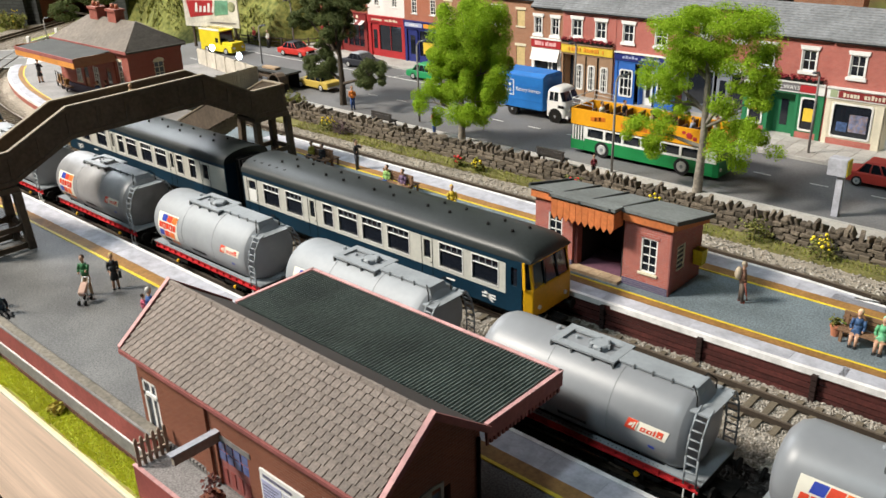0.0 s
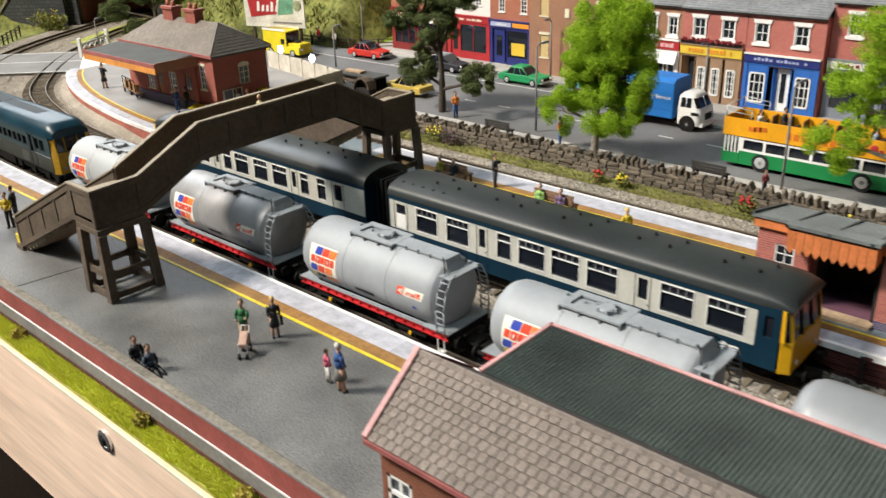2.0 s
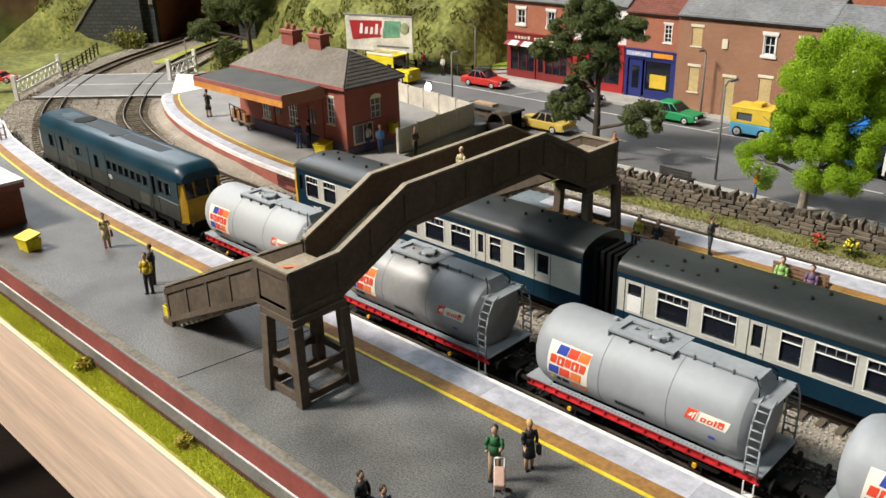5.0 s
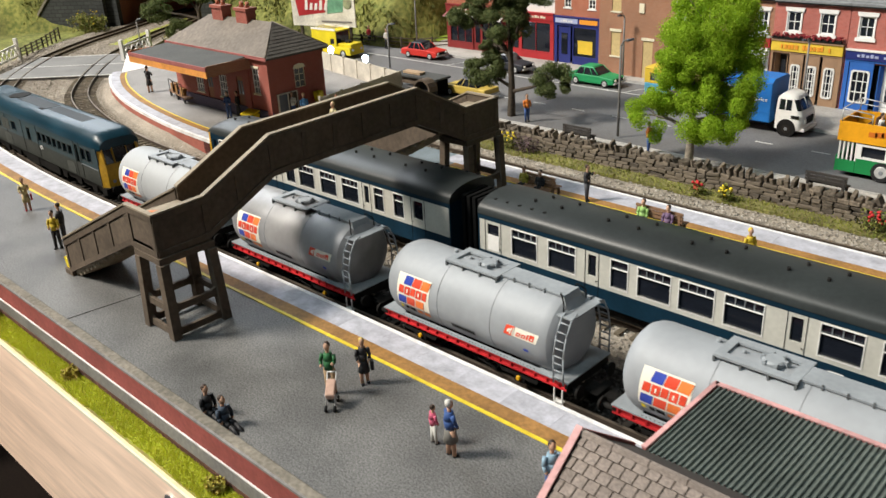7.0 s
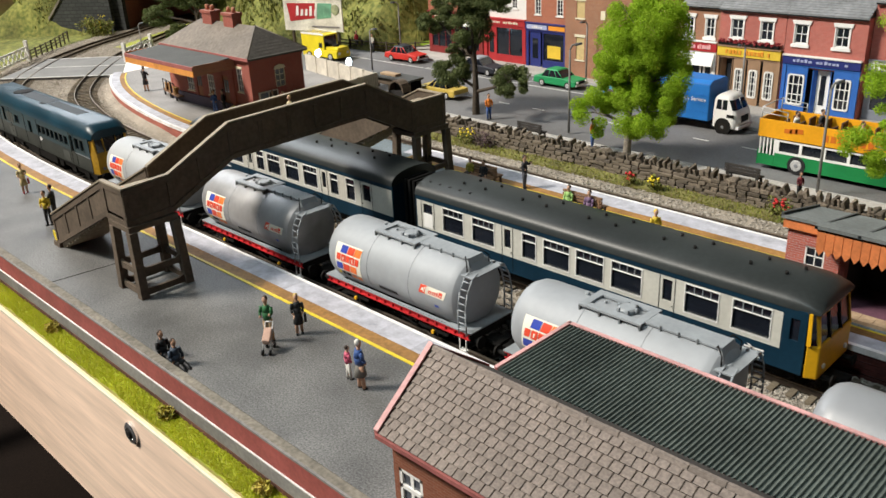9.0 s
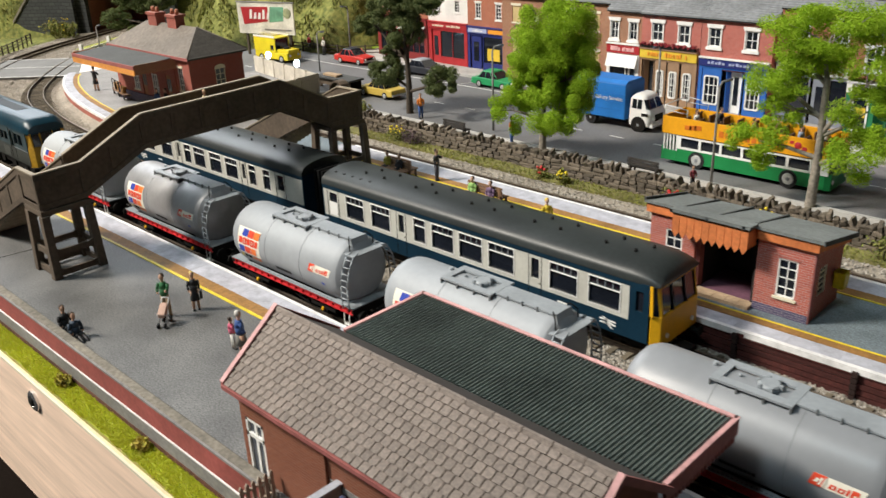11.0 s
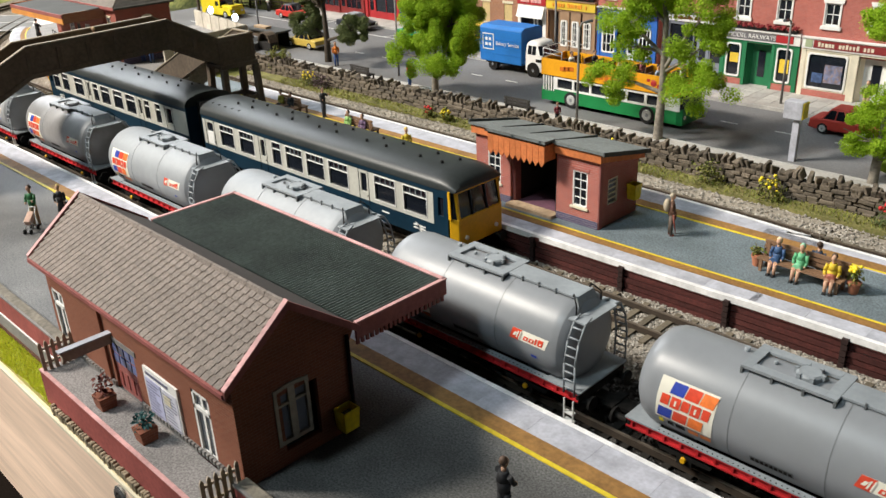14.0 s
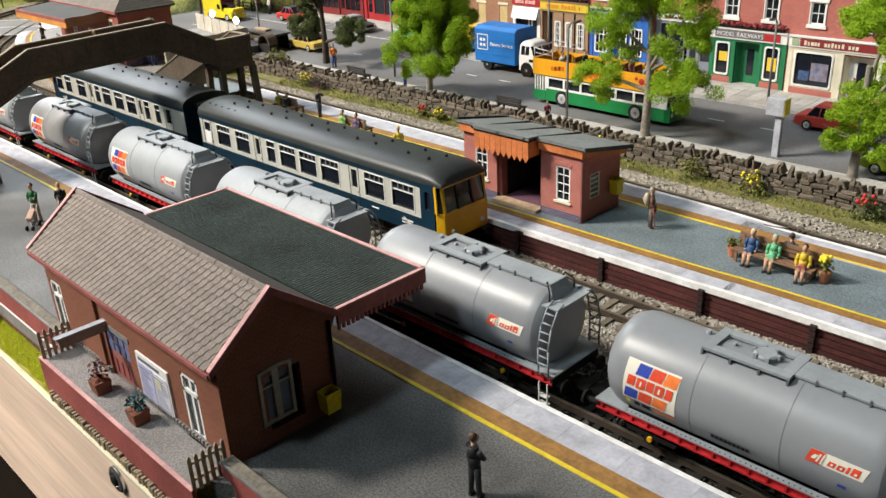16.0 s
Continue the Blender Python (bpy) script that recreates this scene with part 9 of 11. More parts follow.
terrace_house(-0.925, -0.8305, 0.768, 0.0985, M_BRICK3, M_GREYSLATE, [(-0.9045, 0.073, 0.0890, 0.0115, "sash"), (-0.8620, 0.073, 0.0890, 0.0100, "sash")],
              "orange brick shop house with a maroon front and striped awning",
              dict(paint=P_MAROON, signpaint=P_MAROON, ink=P_CREAM, sign=(0.054, 0.062), words="maroon timber shopfront", bays=[("pier", 0, 0.05), ("window", 0.05, 0.45), ("door", 0.45, 0.60), ("window", 0.60, 0.95), ("pier", 0.95, 1)], holes=[(-0.920, -0.835, 0.0106, 0.052)], mull=3))
terrace_house(-0.8300, -0.7625, 0.768, 0.1010, P_WHITE, M_GREYSLATE, [(-0.8130, 0.074, 0.0880, 0.0090, "grid"), (-0.7810, 0.074, 0.0880, 0.0090, "grid")],
              "white rendered shop house with a bright red front",
              dict(paint=P_RED, signpaint=P_RED, ink=P_CREAM, sign=(0.054, 0.061), words="bright red shopfront", bays=[("pier", 0, 0.08), ("door", 0.08, 0.28), ("window", 0.30, 0.94), ("pier", 0.94, 1)], holes=[(-0.826, -0.766, 0.0106, 0.052)], mull=2, bars=6))
terrace_house(-0.7620, -0.7000, 0.766, 0.0970, M_BRICK3, M_REDTILE, [(-0.7450, 0.070, 0.0880, 0.0090, "grid"), (-0.7140, 0.070, 0.0880, 0.0090, "grid")],
              "orange brick shop house with a navy blue front",
              dict(paint=P_NAVY, signpaint=P_NAVY, ink=P_WHITE, sign=(0.053, 0.060), span=(0.16, 0.48), panels=[(0.04, 0.52, P_SIGNLILAC), (0.56, 0.94, P_SIGNORANGE)], words="navy blue shopfront", bays=[("pier", 0, 0.06), ("door", 0.08, 0.34), ("window", 0.40, 0.92), ("pier", 0.92, 1)], holes=[(-0.758, -0.704, 0.0106, 0.051)], poster=P_YEL, bars=3))
terrace_house(-0.6920, -0.5480, 0.7470, 0.1010, M_BRICK4, M_GREYSLATE, [(-0.6720, 0.074, 0.0915, 0.0105, "boarded"), (-0.6000, 0.073, 0.0900, 0.0105, "sash"), (-0.5680, 0.073, 0.0900, 0.0105, "boarded"), (-0.6720, 0.030, 0.0540, 0.0105, "boarded"), (-0.6000, 0.030, 0.0520, 0.0115, "boarded"), (-0.6350, 0.0106, 0.0480, 0.0110, "boarded"), (-0.5680, 0.030, 0.0520, 0.0115, "boarded")],
              "brown brick terrace with boarded windows and grey slate roof", {}, chimneys=(-0.690, -0.629, -0.560))
bm = B()
tagged(part("wall_plaque", bx(B(), -0.6455, -0.6400, 0.7458, 0.7472, 0.0740, 0.0830), M_CREAMPAINT), "small pale square vent plaque on the brown brick wall", "plaque")
terrace_house(-0.5475, -0.5080, 0.7400, 0.0960, M_BRICK4, M_GREYSLATE, [sash(-0.5395, 0.069, 0.086, 0.009), sash(-0.5180, 0.069, 0.086, 0.009)],
              "brown brick shop house with a red fascia and white blind",
              dict(paint=P_WHITE, signpaint=P_RED, ink=P_SIGNPINK, blind=0.011, sign=(0.0555, 0.0640), words="white shopfront", bays=[("pier", 0, 0.06), ("window", 0.06, 0.6), ("door", 0.64, 0.92), ("pier", 0.92, 1)], holes=[(-0.545, -0.511, 0.0106, 0.053)], bars=6))
terrace_house(-0.5075, -0.4450, 0.7380, 0.0955, M_BRICK5, M_GREYSLATE, [sash(-0.4900), sash(-0.4620)],
              "red brick shop house with a yellow fascia and flower boxes",
              dict(paint=P_TAN, signpaint=P_YEL, ink=P_SIGNORANGE, sign=(0.0545, 0.0630), words="tan shopfront with arched white windows", head=0.0075, frame=P_WHITE, round={"none": []}, recess=0.007, door=M_DARK, bays=[("pier", 0, 0.03), ("door", 0.04, 0.24), ("window", 0.27, 0.47), ("window", 0.50, 0.70), ("window", 0.74, 0.95), ("pier", 0.95, 1)], mull=3, tran=4, holes=[(-0.505, -0.448, 0.0106, 0.052)]))
terrace_house(-0.4445, -0.3760, 0.7380, 0.0955, M_BRICK5, M_GREYSLATE, [sash(-0.4310), sash(-0.3960)],
              "red brick shop house with a bright blue front",
              dict(paint=P_BLUE, signpaint=P_NAVY, ink=P_SIGNLILAC, sign=(0.0535, 0.0605), words="bright blue shopfront", head=0.0055, trim=P_WHITE, frame=P_WHITE, round={"none": []}, recess=0.005, door=P_WHITE, bays=[("pier", 0, 0.05), ("window", 0.06, 0.34), ("door", 0.40, 0.64), ("window", 0.68, 0.94), ("pier", 0.94, 1)], mull=3, tran=3, holes=[(-0.442, -0.379, 0.0106, 0.050)]))
terrace_house(-0.3755, -0.3050, 0.7480, 0.1080, M_BRICK5, M_GREYSLATE, [sash(-0.3560, 0.082, 0.099), sash(-0.3230, 0.082, 0.099)],
              "taller red brick house with a grey shop front set back",
              dict(paint=paint("shop_grey", (0.20, 0.22, 0.26)), signpaint=P_WHITE, ink=P_MAROON, sign=(0.0540, 0.0610), words="grey shopfront", bays=[("pier", 0, 0.06), ("window", 0.06, 0.45), ("door", 0.48, 0.66), ("window", 0.68, 0.94), ("pier", 0.94, 1)], holes=[(-0.372, -0.308, 0.0106, 0.051)]), chimneys=(-0.310,))
terrace_house(-0.3045, -0.2340, 0.7220, 0.0945, M_BRICK5, M_GREYSLATE, [sash(-0.2870, 0.068, 0.0850), sash(-0.2520, 0.068, 0.0850)],
              "red brick shop house with a dark green front",
              dict(paint=P_GREEN, signpaint=P_WHITE, ink=P_WHITE, sign=(0.0495, 0.0575), words="dark green shopfront", frame=P_WHITE, trim=P_WHITE, text="MODEL RAILWAYS", size=0.0050, at=0.40, panels=[(0.07, 0.71, P_SIGNGREY), (0.71, 0.92, P_RED)], recess=0.006, round={"window0.05": [(0.3, 0.75, 0.42, 0.68, P_YEL)], "window0.7": [(0.28, 0.74, 0.30, 0.66, P_YEL)]}, bays=[("pier", 0, 0.05), ("window", 0.05, 0.30), ("pier", 0.30, 0.34), ("door", 0.34, 0.66), ("pier", 0.66, 0.70), ("window", 0.70, 0.95), ("pier", 0.95, 1)], riser=M_BRICK5, holes=[(-0.302, -0.237, 0.0106, 0.047)]))
terrace_house(-0.2335, -0.1380, 0.7200, 0.0945, M_BRICK5, M_GREYSLATE, [sash(-0.2130, 0.068, 0.0850), sash(-0.1770, 0.068, 0.0850), sash(-0.1520, 0.068, 0.0850)],
              "red brick shop house with a cream front and maroon fascia",
              dict(paint=P_CREAM, signpaint=P_WHITE, ink=P_CREAM, sign=(0.0495, 0.0575), words="cream shopfront", trim=P_WHITE, frame=P_WHITE, door=P_WHITE, panels=[(0.10, 0.90, P_MAROON), (0.03, 0.09, P_SIGNGREEN)], span=(0.14, 0.60), recess=0.006, round={"window0.04": [(0.45, 0.84, 0.22, 0.68, P_DISPLAY), (0.18, 0.42, 0.20, 0.45, P_DISPLAYBLUE)], "window0.76": [(0.2, 0.8, 0.25, 0.6, P_DISPLAY)]}, bays=[("pier", 0, 0.04), ("window", 0.04, 0.42), ("pier", 0.42, 0.48), ("door", 0.48, 0.74), ("window", 0.76, 0.94), ("pier", 0.94, 1)], riser=M_BRICK5, holes=[(-0.231, -0.140, 0.0106, 0.046)], bars=8), chimneys=(-0.200,))
terrace_house(-0.1375, 0.0200, 0.7200, 0.0945, M_BRICK5, M_GREYSLATE, [sash(-0.115, 0.068, 0.085), sash(-0.07, 0.068, 0.085), sash(-0.02, 0.068, 0.085)],
              "red brick shop house with a tan front",
              dict(paint=P_TAN, signpaint=P_NAVY, ink=P_CREAM, sign=(0.0495, 0.0575), words="tan shopfront", bays=[("pier", 0, 0.05), ("window", 0.06, 0.4), ("door", 0.45, 0.6), ("window", 0.62, 0.95), ("pier", 0.95, 1)], holes=[(-0.135, 0.018, 0.0106, 0.046)]))
# striped awning over the maroon shop
aw = thing("awning", 0, 0, 0, label="red and white striped awning over the maroon shop", category="awning")
for k in range(14):
    q = -0.9230 + k * 0.0064
    bm = B()
    hexa(bm, [(q, 0.7580, 0.0490), (q + 0.0064, 0.7580, 0.0490), (q + 0.0064, 0.7650, 0.0530), (q, 0.7650, 0.0530), (q, 0.7580, 0.0497), (q + 0.0064, 0.7580, 0.0497), (q + 0.0064, 0.7650, 0.0537), (q, 0.7650, 0.0537)])
    part("stripe", bm, P_WHITE if k % 3 else P_MAROON, aw)
# flower boxes
for x0, x1, y in ((-0.5060, -0.4480, 0.7365), (-0.3010, -0.2380, 0.7205), (-0.1650, -0.1400, 0.7185)):
    fbx = thing("flower_box", 0, 0, 0, label="long window box of dark red flowers above the shop", category="flower box", group="flower boxes")
    part("trough", bx(B(), x0, x1, y - 0.0030, y, 0.0648 if y > 0.73 else 0.0592, 0.0668 if y > 0.73 else 0.0612), M_BLACK, fbx)
    bm = B()
    r = random.Random(5)
    for _ in range(110):
        ball(bm, (r.uniform(x0, x1), y - 0.0015 + r.uniform(-0.002, 0.001), (0.0675 if y > 0.73 else 0.0620) + r.uniform(-0.001, 0.0022)), r.uniform(0.0007, 0.0013), seg=5)
    part("blossom", bm, mat("dark_red_bloom", (0.22, 0.02, 0.025), 0.8), fbx)


# ---- vehicles ----
M_TYRE = mat("tyre_rubber", (0.015, 0.015, 0.016), 0.8)
M_HUB = mat("wheel_hub", (0.55, 0.55, 0.54), 0.4, 0.2)
M_HEADLIGHT = mat("headlamp_glass", (0.75, 0.75, 0.70), 0.15)


def add_wheel(parent, x, y, r, w, side, hub=None):
    bm = B()
    rod(bm, (x, y - side * w, r), (x, y, r), r, r * 0.97, 16)
    t = part("wheel", bm, M_TYRE, parent, smooth=True, angle=30)
    part("hub", rod(B(), (x, y - side * 0.0002, r), (x, y + side * 0.0004, r), r * 0.66, r * 0.55, 14), hub or M_HUB, t)
    part("hub_cap", rod(B(), (x, y + side * 0.0003, r), (x, y + side * 0.0008, r), r * 0.24, r * 0.18, 10), M_TANK, t)


def car(x, y, rz, colour, label, L=0.056, W=0.0215, H=0.0185, roof=None, estate=False):
    c = thing("car", x, y, RZ + 0.0002, rz, label, "car", "parked and passing cars")
    l, w = L / 2, W / 2
    waist = H * 0.60
    bm = B()
    side = [(-l, 0.0035), (-l + 0.0006, waist * 0.92), (-l * 0.55, waist), (l * 0.35, waist), (l - 0.001, waist * 0.84), (l, 0.0040), (l * 0.8, 0.0028), (-l * 0.8, 0.0028)]
    prism(bm, side, "y", -w, w)
    part("body", bm, colour, c, bevel=0.0012)
    cab = [(-l * (0.92 if estate else 0.62), waist - 0.0004), (l * 0.38, waist - 0.0004), (l * 0.10, H - 0.0010), (-l * (0.86 if estate else 0.44), H - 0.0010)]
    bm = B()
    hexa(bm, [(cab[0][0], -w * 0.94, cab[0][1]), (cab[1][0], -w * 0.94, cab[1][1]), (cab[1][0], w * 0.94, cab[1][1]), (cab[0][0], w * 0.94, cab[0][1]), (cab[3][0], -w * 0.78, cab[3][1]), (cab[2][0], -w * 0.78, cab[2][1]), (cab[2][0], w * 0.78, cab[2][1]), (cab[3][0], w * 0.78, cab[3][1])])
    part("glasshouse", bm, M_GLASS, c, "dark car windows")
    bm = B()
    hexa(bm, [(cab[3][0] - 0.0008, -w * 0.82, H - 0.0014), (cab[2][0] + 0.0008, -w * 0.82, H - 0.0014), (cab[2][0] + 0.0008, w * 0.82, H - 0.0014), (cab[3][0] - 0.0008, w * 0.82, H - 0.0014), (cab[3][0] + 0.0006, -w * 0.70, H), (cab[2][0] - 0.0010, -w * 0.70, H), (cab[2][0] - 0.0010, w * 0.70, H), (cab[3][0] + 0.0006, w * 0.70, H)])
    part("roof", bm, roof or colour, c, bevel=0.0004)
    for t in (0.0, 0.36, 0.72, 1.0):
        for s in (-1, 1):
            lo = cab[0][0] + (cab[1][0] - cab[0][0]) * t
            hi = cab[3][0] + (cab[2][0] - cab[3][0]) * t
            part("pillar", rod(B(), (lo, s * w * 0.95, waist - 0.0004), (hi, s * w * 0.79, H - 0.0012), 0.0005, 0.0005, 6), colour, c)
    for q in (-l * 0.58, l * 0.62):
        for s in (-1, 1):
            add_wheel(c, q, s * (w + 0.0002), 0.0039, 0.0035, s)
    for q, m in ((l, M_HUB), (-l, M_HUB)):
        part("bumper", bx(B(), min(q - 0.0002, q + math.copysign(0.0010, q)), max(q - 0.0002, q + math.copysign(0.0010, q)), -w, w, 0.0042, 0.0058), m, c, "chrome bumper")
    for s in (-1, 1):
        part("headlight", rod(B(), (l - 0.0006, s * w * 0.68, waist * 0.68), (l + 0.0005, s * w * 0.68, waist * 0.66), 0.0014, 0.0013, 10), M_HEADLIGHT, c)
    part("grille", bx(B(), l - 0.0004, l + 0.0004, -w * 0.45, w * 0.45, waist * 0.55, waist * 0.78), M_BLACK, c)
    return c


C_RED, C_GREEN, C_BLACK, C_OCHRE, C_RED2, C_LIME = paint("car_red", (0.55, 0.03, 0.02)), paint("car_green", (0.015, 0.26, 0.09)), paint("car_black", (0.02, 0.022, 0.03)), paint("car_ochre", (0.55, 0.40, 0.08)), paint("car_brick_red", (0.52, 0.05, 0.035)), paint("car_lime", (0.35, 0.50, 0.03))
M_CARGREY = paint("car_grey", (0.30, 0.32, 0.35))
car(-0.9120, 0.7130, 3, C_RED, "bright red saloon car with dark roof parked by the bank", roof=C_BLACK)
car(-0.7830, 0.7120, 0, C_BLACK, "black and grey saloon car parked outside the shops", roof=M_CARGREY)
car(-0.6690, 0.7090, 0, C_GREEN, "bright green saloon car parked outside the brown terrace")
car(-0.7430, 0.6060, 180, C_OCHRE, "ochre yellow saloon car with dark roof beside the tree", roof=C_BLACK)
car(-0.1610, 0.6440, 0, C_RED2, "brick red saloon car on the road", L=0.050)
car(-0.0860, 0.5790, 180, C_LIME, "lime green car beside the pavement")
car(-1.3980, 0.3600, 40, C_RED, "small red sports car waiting at the crossing", L=0.040, H=0.013)


def bakery_lorry(x, y):
    c = thing("delivery_lorry", x, y, RZ + 0.0002, 0, "blue box bodied bakery lorry with a white cab", "lorry")
    blue = paint("lorry_blue", (0.015, 0.16, 0.50))
    bm = B()
    bx(bm, -0.0480, 0.0040, -0.0155, 0.0155, 0.0085, 0.0400)
    b = part("box_body", bm, blue, c, "bright blue box body", bevel=0.0008)
    part("box_roof", prism(B(), [(-0.0155, 0.0400), (-0.0110, 0.0425), (0.0110, 0.0425), (0.0155, 0.0400)], "x", -0.0480, 0.0040), blue, b, "curved blue roof")
    for z in (0.016, 0.023, 0.030):
        part("body_rib", bx(B(), -0.0478, 0.0038, -0.0158, -0.0155, z, z + 0.0005), blue, b)
    words("Bakery Service", b, pose(-0.0130, -0.0160, 0.0265, 90, 0, 0), 0.0048, M_WHITE)
    bm = B()
    for q in ((-0.0440, -0.0300, 0.0200, 0.0208), (-0.0440, -0.0300, 0.0342, 0.0350), (-0.0440, -0.0432, 0.0208, 0.0342), (-0.0308, -0.0300, 0.0208, 0.0342), (-0.0405, -0.0378, 0.0235, 0.0262), (-0.0362, -0.0335, 0.0235, 0.0262), (-0.0405, -0.0378, 0.0285, 0.0312), (-0.0362, -0.0335, 0.0285, 0.0312)):
        bx(bm, q[0], q[1], -0.0160, -0.0156, q[2], q[3])
    part("emblem", bm, M_WHITE, b, "white square emblem of plain shapes")
    bm = B()
    # the cab: level outlines with rounded front corners, stacked from sill to roof
    def outline(z):
        table = [(0.0050, 0.0285, 0.0136), (0.0120, 0.0292, 0.0140), (0.0180, 0.0280, 0.0139), (0.0196, 0.0268, 0.0137), (0.0285, 0.0226, 0.0122), (0.0308, 0.0210, 0.0112), (0.0322, 0.0180, 0.0085)]
        for (z0, f0, w0), (z1, f1, w1) in zip(table, table[1:]):
            if z0 <= z <= z1:
                t = (z - z0) / (z1 - z0)
                return f0 + (f1 - f0) * t, w0 + (w1 - w0) * t
    def ringpts(z, grow=0.0):
        f, w = outline(z)
        rr = 0.0048
        pts = [(0.0078 + max(0, z - 0.029) * 0.8, -w - grow)]
        for k in range(7):
            t = math.radians(-90 + 15 * k)
            pts.append((f - rr + (rr + grow) * math.cos(t), -w + rr + (rr + grow) * math.sin(t)))
        return pts + [(px, -py) for px, py in reversed(pts)]
    levels = [0.0050, 0.0085, 0.0120, 0.0150, 0.0180, 0.0196, 0.0240, 0.0285, 0.0300, 0.0308, 0.0316, 0.0322]
    rings = [[bm.verts.new((px, py, z)) for px, py in ringpts(z)] for z in levels]
    for ra, rb in zip(rings, rings[1:]):
        for k in range(len(ra)):
            j = (k + 1) % len(ra)
            bm.faces.new((ra[k], ra[j], rb[j], rb[k]))
    bm.faces.new(rings[-1])
    bm.faces.new(list(reversed(rings[0])))
    cab = part("cab", bm, M_WHITE, c, "white rounded lorry cab", smooth=True)
    bm = B()
    lo, hi = ringpts(0.0204, 0.00025), ringpts(0.0284, 0.00025)
    for i in range(3, 12):
        quad = [bm.verts.new((lo[i][0], lo[i][1], 0.0204)), bm.verts.new((lo[i + 1][0], lo[i + 1][1], 0.0204)), bm.verts.new((hi[i + 1][0], hi[i + 1][1], 0.0284)), bm.verts.new((hi[i][0], hi[i][1], 0.0284))]
        bm.faces.new(quad)
    part("windscreen", bm, M_GLASS, cab, "dark wrap-round windscreen")
    part("screen_pillar", rod(B(), (0.0268, 0, 0.0200), (0.0229, 0, 0.0285), 0.0004, 0.0004, 6), M_WHITE, cab)
    for s in (-1, 1):
        for xa_, xb_ in ((0.0100, 0.0145), (0.0152, 0.0196)):
            bm = B()
            hexa(bm, [(xa_, s * 0.0132, 0.0204), (xb_, s * 0.0132, 0.0204), (xb_, s * 0.0139, 0.0204), (xa_, s * 0.0139, 0.0204), (xa_, s * 0.0120, 0.0282), (xb_ - 0.0006, s * 0.0120, 0.0282), (xb_ - 0.0006, s * 0.0126, 0.0282), (xa_, s * 0.0126, 0.0282)])
            part("side_window", bm, M_GLASS, cab)
        part("air_vent", bx(B(), 0.0200, 0.0262, s * 0.0138 - 0.0004, s * 0.0138 + 0.0004, 0.0142, 0.0168), M_BLACK, cab, "black vent slot")
        part("wheel_arch", rod(B(), (0.0170, s * 0.0130, 0.0062), (0.0170, s * 0.0143, 0.0062), 0.0074, 0.0072, 20), M_BLACK, cab, "black wheel arch")
        part("headlight", rod(B(), (0.0284, s * 0.0085, 0.0115), (0.0298, s * 0.0085, 0.0115), 0.0017, 0.0016, 10), M_HEADLIGHT, cab)
    part("grille", bx(B(), 0.0284, 0.0295, -0.006, 0.006, 0.0095, 0.0150), M_BLACK, cab)
    part("bumper", bx(B(), 0.0262, 0.0302, -0.0118, 0.0118, 0.0045, 0.0070), M_WHITE, cab)
    part("chassis", bx(B(), -0.0460, 0.0260, -0.0090, 0.0090, 0.0055, 0.0090), M_BLACK, c)
    for q in (-0.0330, 0.0170):
        for s in (-1, 1):
            add_wheel(c, q, s * 0.0140, 0.0058, 0.0050, s, M_DARKBED)
    return c


bakery_lorry(-0.4660, 0.6580)


P_RUST = paint("rust_orange", (0.62, 0.16, 0.015))


